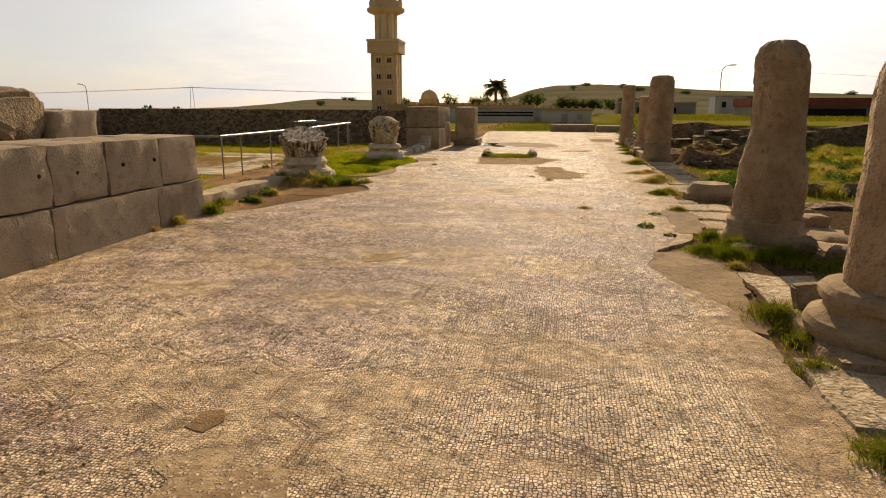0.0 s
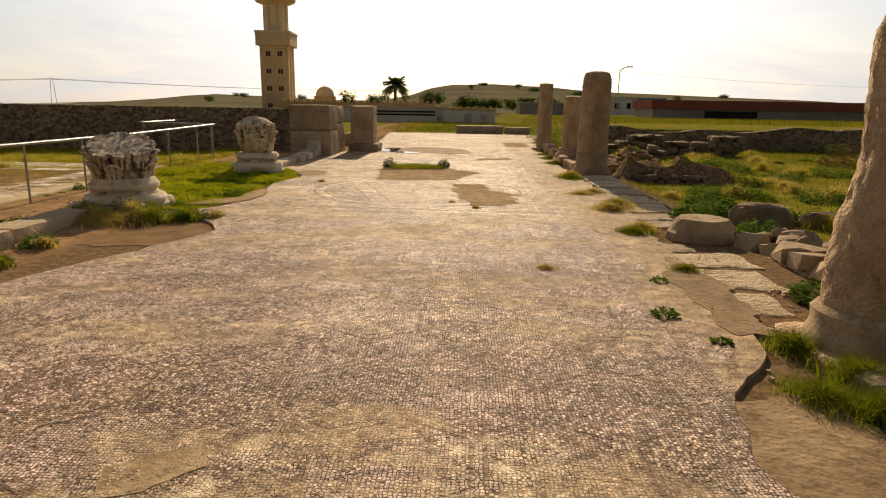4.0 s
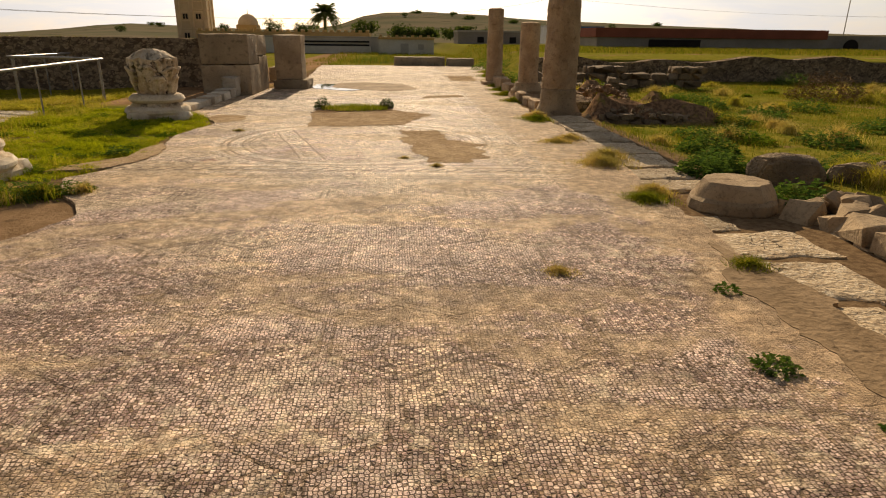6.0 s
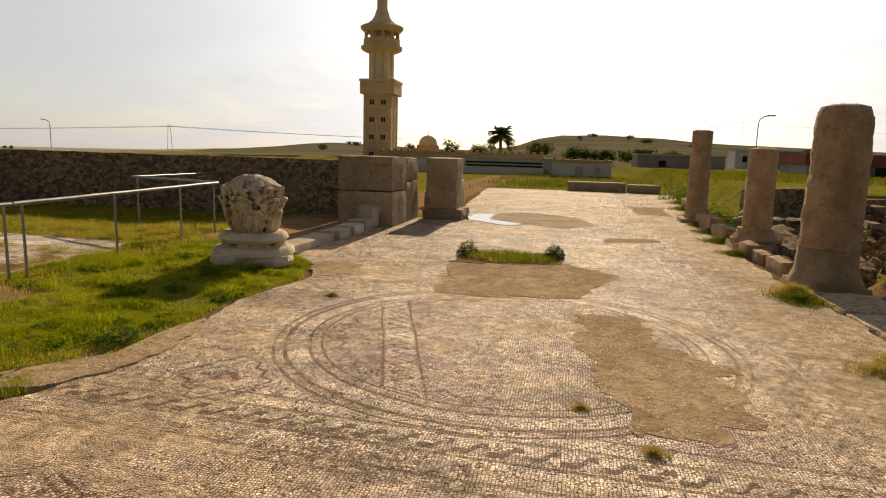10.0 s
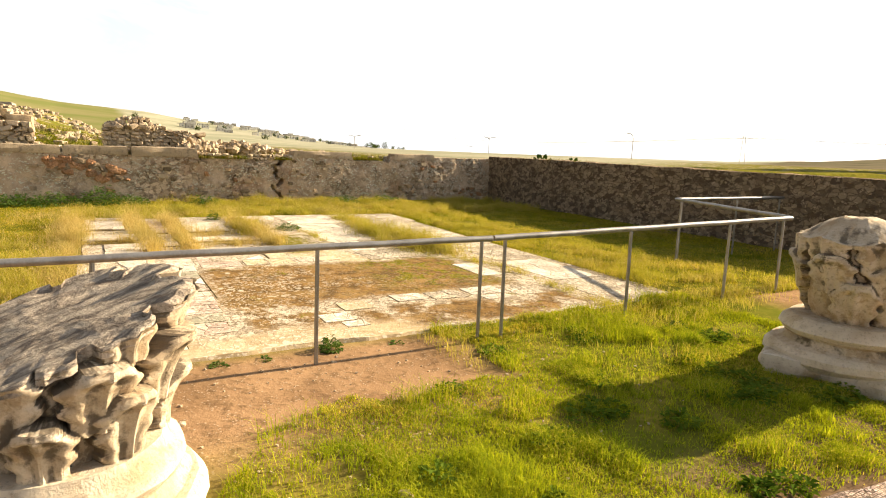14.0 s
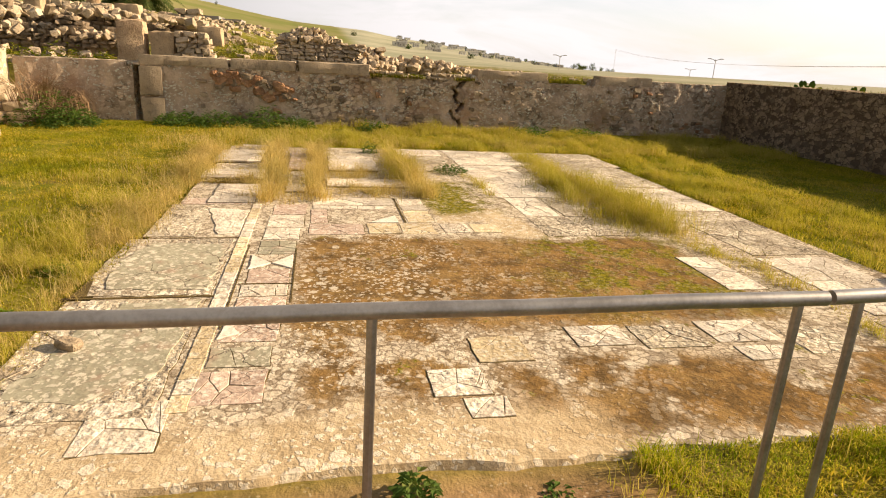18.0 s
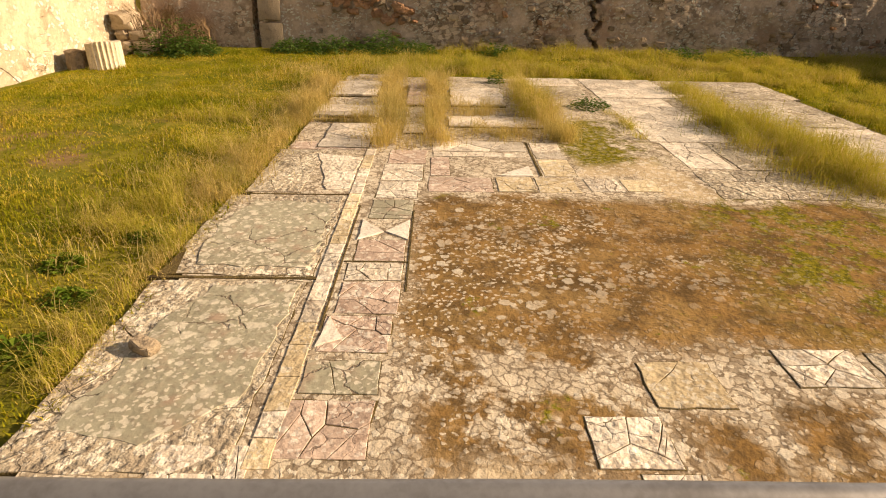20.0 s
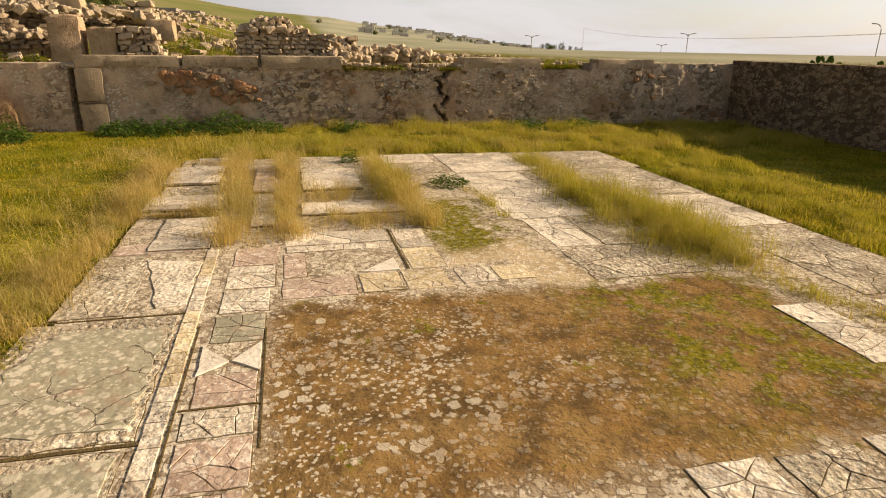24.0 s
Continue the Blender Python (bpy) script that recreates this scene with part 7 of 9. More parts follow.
def palm(x, y, z, height, crown, fronds, seed, name="palm_tree", label="date palm with a full crown of arching fronds"):
    g = np.random.default_rng(seed)
    ob = empty(name, x, y, z, label, "palm tree")
    prof = [(0.26 - 0.08 * i / 12 + 0.03 * (i % 2), height * i / 12) for i in range(13)]
    bm = lathe(prof, 10, 0.03, seed)
    bmesh.ops.transform(bm, matrix=pose(x, y, z), verts=bm.verts)
    part("trunk", bm, M_TRUNK, ob)
    verts, faces = [], []
    for i in range(fronds):
        a = g.uniform(0, 2 * np.pi)
        up = g.uniform(-0.5, 1.25)
        ln = crown * g.uniform(0.8, 1.1)
        pts = []
        for k in range(11):
            f = k / 10
            rr = ln * f * math.cos(up) * (1 - 0.12 * f)
            pts.append(Vector((x + math.cos(a) * rr, y + math.sin(a) * rr, z + height + ln * (f * math.sin(up) - 0.55 * f * f * (0.5 + 0.5 * math.cos(up))))))
        side = Vector((-math.sin(a), math.cos(a), 0))
        for k in range(1, 11):
            d = (pts[k] - pts[k - 1]).normalized()
            for s in (-1, 1):
                for e in (0.25, 0.75):
                    base = pts[k - 1].lerp(pts[k], e)
                    w = crown * 0.24 * math.sin(math.pi * min(0.97, (k + e) / 11.5)) ** 0.7
                    tip = base + (side * s * 0.8 + d * 0.6 - Vector((0, 0, 0.35))) * w
                    b = len(verts)
                    hw = d * crown * 0.022
                    verts += [base - hw, base + hw, tip]
                    faces.append((b, b + 1, b + 2))
        for k in range(10):
            b = len(verts)
            wv = side * 0.02
            verts += [pts[k] - wv, pts[k] + wv, pts[k + 1] + wv, pts[k + 1] - wv]
            faces.append((b, b + 1, b + 2, b + 3))
    link("crown", raw("crown", [tuple(v) for v in verts], faces), M_PALM, ob, "", False)
    return ob


palm(-11.6, 105.0, 0.4, 4.4, 3.1, 80, 3)
palm(-49.4, 3.2, 1.9, 2.7, 2.9, 110, 5)
palm(-48.6, -1.2, 1.9, 2.3, 2.1, 80, 6)


def tree(x, y, z, h, w, seed, n=900, label="dark rounded tree far off"):
    z -= 0.3 * h if abs(x) + abs(y) > 240 else 0.0
    g = np.random.default_rng(seed)
    ob = empty("tree", x, y, z, label, "tree")
    bm = lathe([(0.05 * h, 0), (0.035 * h, h * 0.3), (0.02 * h, h * 0.6), (0.008 * h, h * 0.85)], 8, 0.01 * h, seed)
    bmesh.ops.transform(bm, matrix=pose(x, y, z), verts=bm.verts)
    part("trunk", bm, M_TRUNK, ob)
    for i in range(4):
        a = i * 1.7 + seed
        part("limb", tube([(x, y, z + h * 0.35), (x + math.cos(a) * w * 0.2, y + math.sin(a) * w * 0.2, z + h * 0.55), (x + math.cos(a) * w * 0.36, y + math.sin(a) * w * 0.36, z + h * 0.72)], 0.012 * h, 6), M_TRUNK, ob)
    cl = g.normal(0, 1, (14, 3))
    cl /= np.linalg.norm(cl, axis=1)[:, None]
    cl = cl * np.array([w * 0.32, w * 0.32, h * 0.24]) + np.array([x, y, z + h * 0.66])
    c = cl[g.integers(0, 14, n)] + g.normal(0, 1, (n, 3)) * np.array([w * 0.11, w * 0.11, h * 0.09])
    d1, d2 = g.normal(0, 0.05 * w, (n, 3)), g.normal(0, 0.05 * w, (n, 3))
    verts = np.stack([c, c + d1, c + d2], axis=1).reshape(-1, 3)
    link("crown", raw("crown", verts, np.arange(n * 3).reshape(-1, 3)), M_TREE, ob, "", False)
    return ob


for k, (x, y, h, w) in enumerate([(-20, 110, 3.6, 3.0), (-15.5, 108, 3.0, 3.0), (-6, 112, 3.4, 4.5), (0, 118, 3.0, 5.0), (4, 120, 2.6, 5.0), (9, 110, 2.6, 6.0), (13, 105, 2.4, 4.0), (-24, 112, 2.4, 2.6)]):
    tree(x, y, 0.4, h, w, 20 + k)

# ---- grasses ----
gr = np.random.default_rng(21)


def scatter(n, x0, x1, y0, y1, keep):
    x, y = gr.uniform(x0, x1, n), gr.uniform(y0, y1, n)
    k = keep(x, y)
    k = gr.random(n) < k
    return np.column_stack([x[k], y[k]])


def edge_left(y):
    return np.interp(y, LEFT_Y, LEFT_X)


def in_platform(x, y, m=0.0):
    return (x > -16.45 - m) & (x < -7.22 + m) & (y > 12.56 - m) & (y < 18.98 + m)


def lawn_keep(x, y):
    d = edge_left(y) - x
    bare = ((x < -6.5 + 0.9 * fbm(x, y, 1.2, 51) - 0.1 * (y - 13) + 0.9 * sstep(-y, -13.6, -12.8)) & (y > 10.8) & (y < 15.3 + 0.4 * fbm(x, y, 2, 52))).astype(float)
    return sstep(d, 0.02, 0.25) * (1 - bare) * (0.22 + 0.78 * sstep(fbm(x, y, 1.6, 53), 0.38, 0.50)) * (x > -7.5)


xy = scatter(190000, -7.5, -3.8, 12.6, 18.6, lawn_keep)
h = 0.012 + 0.13 * fbm(xy[:, 0], xy[:, 1], 3.4, 54) ** 2.4
blades("lawn_grass", xy, terrain_z(xy[:, 0], xy[:, 1]), h, 0.005, M_GRASS, "short bright green lawn grass", 1.0, curl=1.0, seed=2)
xy = scatter(60000, -7.5, -3.8, 12.6, 18.6, lambda x, y: lawn_keep(x, y) * sstep(fbm(x, y, 2.6, 59), 0.50, 0.62))
blades("lawn_clumps", xy, terrain_z(xy[:, 0], xy[:, 1]), 0.02 + 0.13 * sstep(fbm(xy[:, 0], xy[:, 1], 2.6, 59), 0.50, 0.70), 0.004, M_GRASS, "longer clumps of bright lawn grass", 0.9, curl=0.9, seed=22)
xy = scatter(9000, -7.4, -5.4, 15.2, 21.5, lambda x, y: sstep(fbm(x, y, 1.0, 55), 0.42, 0.6) * sstep(-x, 6.0, 6.8))
blades("dry_grass", xy, terrain_z(xy[:, 0], xy[:, 1]), 0.06 + 0.14 * fbm(xy[:, 0], xy[:, 1], 1.8, 65), 0.004, M_STRAW, "straw and green grass beside the railing", 1.0, curl=0.9, seed=3)


def court_keep(x, y):
    return (~in_platform(x, y, -0.02)) * (0.55 + 0.45 * sstep(fbm(x, y, 0.8, 56), 0.35, 0.5)) * ((x < -7.4) | ((y > 15.6) & (x < -7.0))) * (y < 23.9)


xy = scatter(330000, -19.8, -7.0, 8.2, 23.9, court_keep)
h = 0.012 + 0.11 * fbm(xy[:, 0], xy[:, 1], 2.2, 57) ** 2.4
blades("court_grass", xy, terrain_z(xy[:, 0], xy[:, 1]), h, 0.008, M_COURT, "yellow-green grass round the marble floor", 1.2, curl=1.2, seed=4)


xy = scatter(90000, -19.6, -7.6, 8.4, 23.8, lambda x, y: (~in_platform(x, y, 0.05)) * sstep(fbm(x, y, 1.3, 66), 0.54, 0.64) * sstep(fbm(x, y, 6.0, 67), 0.46, 0.6))
blades("straw_clumps", xy, terrain_z(xy[:, 0], xy[:, 1]), 0.04 + 0.10 * fbm(xy[:, 0], xy[:, 1], 2.0, 68), 0.004, M_STRAW, "yellowing grass clumps in the court lawn", 1.1, curl=1.0, seed=44)


def dry_keep(x, y):
    d = np.maximum(np.maximum(-16.45 - x, x + 7.22), np.maximum(12.56 - y, y - 18.98))
    near = np.exp(-((d - 0.6) / 0.6) ** 2)
    south = ((y < 12.6) & (x > -15.5)).astype(float)
    north = ((x < -16.2)).astype(float)
    return (d > 0.02) * ((x < -7.45) | (y > 15.6)) * near * (0.03 + 0.18 * south * sstep(-x, 8.9, 9.8) + 0.5 * north) * sstep(fbm(x, y, 1.7, 58), 0.46, 0.60)


xy = scatter(150000, -19.6, -7.0, 10.6, 20.5, dry_keep)
blades("dry_grass", xy, terrain_z(xy[:, 0], xy[:, 1]), 0.11 + 0.10 * fbm(xy[:, 0], xy[:, 1], 2.0, 61), 0.0038, M_DRY, "tall dry straw grass along the marble floor edge", 1.35, curl=1.3, seed=5)

xy = scatter(70000, -19.7, -16.3, 12.2, 23.6, lambda x, y: sstep(fbm(x, y, 2.2, 73), 0.40, 0.58) * (0.35 + 0.65 * sstep(y, 13.5, 15.0)))
blades("wall_foot_grass", xy, terrain_z(xy[:, 0], xy[:, 1]), 0.06 + 0.30 * fbm(xy[:, 0], xy[:, 1], 3.0, 74) ** 1.6, 0.006, M_STRAW, "tall yellowing grass in front of the back wall", 0.9, curl=1.0, seed=45)
xy = scatter(60000, -16.4, -7.0, 18.5, 20.8, lambda x, y: sstep(y - 18.6 - 0.05 * (-7.0 - x), 0.0, 0.25) * sstep(fbm(x, y, 2.4, 75), 0.36, 0.56) * (1 - 0.6 * sstep(y, 19.6, 20.6)))
blades("north_edge_grass", xy, terrain_z(xy[:, 0], xy[:, 1]), 0.04 + 0.20 * fbm(xy[:, 0], xy[:, 1], 3.2, 76) ** 1.7, 0.005, M_STRAW, "yellow-green grass along the marble floor edge", 1.0, curl=1.0, seed=46)
xy = scatter(34000, -13.5, -8.4, 10.9, 12.5, lambda x, y: sstep(fbm(x, y, 1.5, 77), 0.44, 0.60) * sstep(fbm(x, y, 6.0, 78), 0.40, 0.58) * (0.25 + 0.75 * sstep(y, 11.0, 12.0)))
blades("straw_stalks", xy, terrain_z(xy[:, 0], xy[:, 1]), 0.05 + 0.30 * fbm(xy[:, 0], xy[:, 1], 4.0, 79) ** 1.5, 0.0034, M_STRAW, "long pale straw stalks in the lawn beside the marble floor", 1.5, curl=1.5, seed=47)
# rows of straw grass growing in the joints of the marble floor
JOINTS = [((-16.6, 13.34), (-12.1, 13.60), 0.10, 0.30, 9000, M_DRY), ((-16.5, 14.02), (-12.25, 14.02), 0.09, 0.30, 8500, M_DRY), ((-14.08, 14.5), (-13.55, 14.5), 0.20, 0.22, 1500, M_DRY), ((-12.98, 14.65), (-12.60, 14.68), 0.26, 0.16, 3000, M_DRY),
          ((-16.1, 15.18), (-12.4, 15.30), 0.08, 0.30, 7000, M_DRY), ((-14.9, 15.2), (-13.3, 15.24), 0.12, 0.34, 4200, M_STRAW), ((-16.3, 12.72), (-15.6, 13.3), 0.10, 0.16, 1000, M_DRY), ((-14.0, 12.9), (-14.02, 13.3), 0.04, 0.14, 500, M_DRY), ((-13.25, 12.7), (-13.2, 13.4), 0.06, 0.20, 1500, M_DRY), ((-12.5, 13.0), (-12.45, 13.4), 0.03, 0.12, 400, M_DRY),
          ((-15.7, 17.58), (-13.3, 17.38), 0.13, 0.26, 6500, M_STRAW), ((-13.4, 17.38), (-11.0, 17.50), 0.22, 0.30, 13000, M_STRAW), ((-12.9, 17.7), (-11.7, 17.8), 0.16, 0.24, 4500, M_STRAW), ((-11.1, 17.5), (-9.8, 17.78), 0.09, 0.14, 3500, M_STRAW), ((-9.9, 17.78), (-7.4, 17.65), 0.07, 0.12, 4000, M_STRAW),
          ((-14.0, 16.14), (-12.6, 16.16), 0.05, 0.16, 900, M_STRAW), ((-16.2, 17.6), (-15.7, 17.6), 0.12, 0.2, 900, M_STRAW), ((-15.9, 12.5), (-8.4, 12.42), 0.06, 0.14, 6000, M_DRY), ((-12.5, 12.45), (-10.6, 12.35), 0.12, 0.24, 4500, M_DRY), ((-15.8, 12.45), (-13.0, 12.45), 0.14, 0.30, 7500, M_DRY)]
for k, (a, b, wide, hh, n, mt) in enumerate(JOINTS):
    f = gr.random(n)
    xy = np.column_stack([a[0] + (b[0] - a[0]) * f, a[1] + (b[1] - a[1]) * f]) + gr.normal(0, wide, (n, 2)) * np.array([0.6, 1.0])
    tufted = fbm(xy[:, 0], xy[:, 1], 5.5, 260 + k)
    xy = xy[sstep(tufted, 0.30, 0.52) > gr.random(n)]
    tall = (0.25 + 0.55 * fbm(xy[:, 0], xy[:, 1], 1.9, 160 + k) + 0.75 * sstep(fbm(xy[:, 0], xy[:, 1], 6.5, 190 + k), 0.42, 0.70)) * gr.uniform(0.35, 1.15, len(xy))
    blades("joint_grass", xy, np.full(len(xy), 0.09), hh * tall, 0.0036, mt, "straw grass growing in a joint of the marble floor", 1.1, curl=1.2, seed=60 + k)

xy = scatter(200000, 3.0, 34.0, 4.0, 31.0, lambda x, y: (0.35 + 0.65 * sstep(fbm(x, y, 0.5, 70), 0.35, 0.55)) * (1.1 - 0.6 * sstep(x, 8, 30)) * ~((x > 3.2) & (x < 9.4) & (y < 11.6)) * ~((x > 3.0) & (x < 5.6) & (y > 17.9) & (y < 18.65)) * ~((x > 3.3) & (x < 5.0) & (y > 19.0) & (y < 24.4)))
blades("meadow_grass", xy, terrain_z(xy[:, 0], xy[:, 1]), 0.03 + 0.16 * fbm(xy[:, 0], xy[:, 1], 0.9, 71) ** 2, 0.010, M_FIELD, "yellow-green meadow grass east of the columns", 0.7, seed=6)
xy = scatter(30000, -6, 40.0, 40.5, 66.0, lambda x, y: (y > 41) * sstep(fbm(x, y, 0.3, 72), 0.3, 0.5) * 1.0 + (x > 5))
blades("far_grass", xy, terrain_z(xy[:, 0], xy[:, 1]), 0.22, 0.03, M_FIELD, "green grass beyond the nave", 0.6, seed=7)

# ---- plants: leafy weeds, tufts and bushes ----
def weed(name, x, y, z, r, h, n, material, label, category, seed, leaf=0.06, parent=None):
    """A leafy clump: many pointed, folded leaves on hidden stems, densest at the base."""
    g = np.random.default_rng(seed)
    a = g.uniform(0, 2 * np.pi, n)
    rad = r * np.sqrt(g.random(n))
    lump = 0.75 + 0.5 * smooth_noise(np.cos(a) * 2 + seed, np.sin(a) * 2, 1.5, seed)
    rad = rad * lump
    zz = z + h * g.random(n) ** 1.2 * np.clip(1.05 - (rad / r) ** 2 * 0.75, 0.12, 1) * lump
    base = np.column_stack([x + np.cos(a) * rad, y + np.sin(a) * rad, zz])
    b = a + g.normal(0, 0.9, n)
    d = np.column_stack([np.cos(b), np.sin(b), g.uniform(-0.2, 0.8, n)])
    d /= np.linalg.norm(d, axis=1)[:, None]
    s = np.cross(d, np.array([0, 0, 1.0]))
    s /= np.linalg.norm(s, axis=1)[:, None] + 1e-6
    ln = leaf * g.uniform(0.5, 1.3, n)[:, None]
    mid = base + d * ln * 0.5
    tip = base + d * ln + np.array([0, 0, -1.0]) * ln * 0.25
    w = s * ln * 0.30
    up = np.array([0, 0, 1.0]) * ln * 0.08
    verts = np.stack([base, mid + w + up, tip, mid - w + up], axis=1).reshape(-1, 3)
    i = np.arange(n) * 4
    faces = np.concatenate([np.column_stack([i, i + 1, i + 2]), np.column_stack([i, i + 2, i + 3])])
    ob = link(name, raw(name, verts, faces), material, parent, "", False)
    return tagged(ob, label, category, "", "stuff")


def tuft(x, y, r, h, n, material, label, seed, z=None):
    g = np.random.default_rng(seed)
    a, q = g.uniform(0, 2 * np.pi, n), r * np.abs(g.normal(0, 0.5, n))
    k = 0.6 + 0.8 * smooth_noise(np.cos(a) * 3, np.sin(a) * 3 + seed, 1.0, seed)
    xy = np.column_stack([x + np.cos(a) * q * k, y + np.sin(a) * q * k])
    zs = (terrain_z(xy[:, 0], xy[:, 1]) if z is None else np.full(n, z)) - 0.005
    hh = h * np.clip(1.15 - q / (r * 1.6), 0.3, 1.2)
    return blades("grass_tuft", xy, zs, hh, 0.007, material, label, 0.95, "grass tuft", 0.8, seed, "stuff")


GREEN_TUFT = "green grass tuft growing at the mosaic edge"
DRY_TUFT = "dry straw grass tuft at the mosaic edge"
for k, (x, y, r, h, dry) in enumerate([(1.92, 17.85, 0.42, 0.13, 0), (2.0, 18.3, 0.35, 0.16, 1), (1.68, 15.2, 0.38, 0.10, 1), (1.95, 15.5, 0.3, 0.12, 1), (1.80, 13.4, 0.40, 0.15, 1), (2.0, 13.8, 0.35, 0.18, 1), (1.68, 11.6, 0.32, 0.12, 0),
                                      (1.90, 11.95, 0.26, 0.12, 1), (1.70, 9.7, 0.22, 0.10, 0), (1.75, 7.72, 0.22, 0.14, 0), (1.52, 6.95, 0.26, 0.13, 0), (1.9, 7.2, 0.3, 0.18, 0), (1.75, 6.75, 0.3, 0.17, 0), (2.3, 6.75, 0.4, 0.2, 0), (2.7, 6.4, 0.35, 0.2, 0), (1.7, 6.35, 0.16, 0.1, 1), (2.5, 5.9, 0.3, 0.16, 0), (1.62, 4.85, 0.30, 0.16, 0), (1.75, 4.4, 0.25, 0.15, 0), (1.56, 3.9, 0.2, 0.10, 0), (1.52, 2.9, 0.22, 0.12, 0),
                                      (2.1, 21.5, 0.4, 0.14, 0), (2.2, 23.2, 0.45, 0.16, 0), (2.3, 24.8, 0.45, 0.15, 0), (2.5, 26.4, 0.45, 0.2, 0), (2.8, 29.0, 0.5, 0.25, 0), (3.1, 31.5, 0.6, 0.3, 0), (3.4, 34.5, 0.6, 0.25, 0),
                                      (-0.69, 13.79, 0.10, 0.05, 1), (-0.3, 13.25, 0.12, 0.06, 1), (-3.4, 16.3, 0.10, 0.05, 1), (0.33, 9.64, 0.16, 0.05, 1), (-4.8, 11.8, 0.5, 0.16, 1), (-4.4, 12.0, 0.4, 0.10, 0), (-5.2, 11.5, 0.45, 0.18, 1), (-5.0, 12.0, 0.35, 0.14, 0),
                                      (-5.02, 6.8, 0.16, 0.10, 1), (-4.98, 7.25, 0.2, 0.16, 1), (-4.96, 8.05, 0.22, 0.20, 0), (-5.3, 8.8, 0.3, 0.12, 0), (-5.6, 9.2, 0.3, 0.14, 0), (-5.0, 5.2, 0.2, 0.06, 1), (-4.7, 18.2, 0.35, 0.08, 0), (-4.86, 23.6, 0.25, 0.22, 1)]):
    tuft(x, y, r, h, int(380 + 1800 * r * r * 4), M_DRY if dry else M_TUFT, DRY_TUFT if dry else GREEN_TUFT, 100 + k, float(ground_z(x, y)) - 0.01 if x < 1.5 and x > -4.4 else None)
for k, (x, y, r, h, n) in enumerate([(1.08, 8.3, 0.10, 0.06, 70), (1.3, 7.75, 0.06, 0.04, 40), (1.33, 9.25, 0.08, 0.05, 40), (-7.32, 14.42, 0.085, 0.13, 90), (-7.28, 13.55, 0.06, 0.04, 30), (-7.3, 13.9, 0.06, 0.03, 25), (-7.3, 15.0, 0.06, 0.03, 25), (-14.2, 15.95, 0.26, 0.16, 260),
                                      (-15.9, 14.9, 0.12, 0.22, 120), (-6.55, 17.6, 0.22, 0.10, 140), (-4.5, 14.25, 0.14, 0.12, 90), (-5.0, 13.7, 0.08, 0.12, 40), (-6.2, 14.9, 0.10, 0.06, 60)]):
    weed("leafy_weed", x, y, 0.09 if x < -4.6 else float(ground_z(x, y)) - 0.01, r, h, n * 3, M_WEED, "low dark green leafy weed on bare ground", "weed", 200 + k, 0.04)
# the square planting hole in the nave
flat_patch("planting_hole", [(-2.55, 18.95), (-0.9, 19.3), (-0.95, 20.3), (-2.5, 20.05)], 0.0085, M_EARTH, "earth filled square hole in the nave floor")
xy = np.column_stack([gr.uniform(-2.45, -1.0, 2600), gr.uniform(19.1, 20.2, 2600)])
xy = xy[((xy[:, 0] + 1.72) / 0.74) ** 2 + ((xy[:, 1] - 19.62) / 0.50) ** 2 + 0.5 * (fbm(xy[:, 0], xy[:, 1], 3.0, 141) - 0.5) < 1.0]
blades("hole_grass", xy, ground_z(xy[:, 0], xy[:, 1]), 0.03 + 0.13 * fbm(xy[:, 0], xy[:, 1], 3.5, 142), 0.008, M_TUFT, "bright green grass filling the square floor hole", 0.7, seed=9)
weed("leafy_weed", -2.42, 19.75, 0.10, 0.16, 0.24, 700, M_TREE, "bushy dark weed at the end of the floor hole", "weed", 231, 0.045)
weed("leafy_weed", -1.02, 19.95, 0.10, 0.16, 0.22, 700, M_TREE, "bushy dark weed at the end of the floor hole", "weed", 232, 0.045)
for k, (x, y, r, h) in enumerate([(-8.7, 12.2, 0.16, 0.10), (-8.3, 12.05, 0.14, 0.09), (-9.2, 12.15, 0.13, 0.09), (-7.9, 12.1, 0.14, 0.08), (-9.0, 11.7, 0.14, 0.08), (-10.0, 12.2, 0.11, 0.08), (-9.6, 11.9, 0.14, 0.08)]):
    weed("leafy_weed", x, y, float(terrain_z(x, y)), r * 0.75, h * 0.7, 150, M_LEAFY, "green leafy weed beside the marble floor", "weed", 560 + k, 0.05)
gl = np.random.default_rng(64)
for k in range(46):
    x, y = gl.uniform(-7.0, -4.3), gl.uniform(12.9, 18.3)
    if float(lawn_keep(np.array([x]), np.array([y]))[0]) < 0.3:
        continue
    weed("leafy_weed", x, y, float(terrain_z(x, y)) + 0.01, gl.uniform(0.06, 0.15), gl.uniform(0.03, 0.08), 90, M_LEAFY, "small broadleaf weed in the lawn", "weed", 500 + k, 0.05)
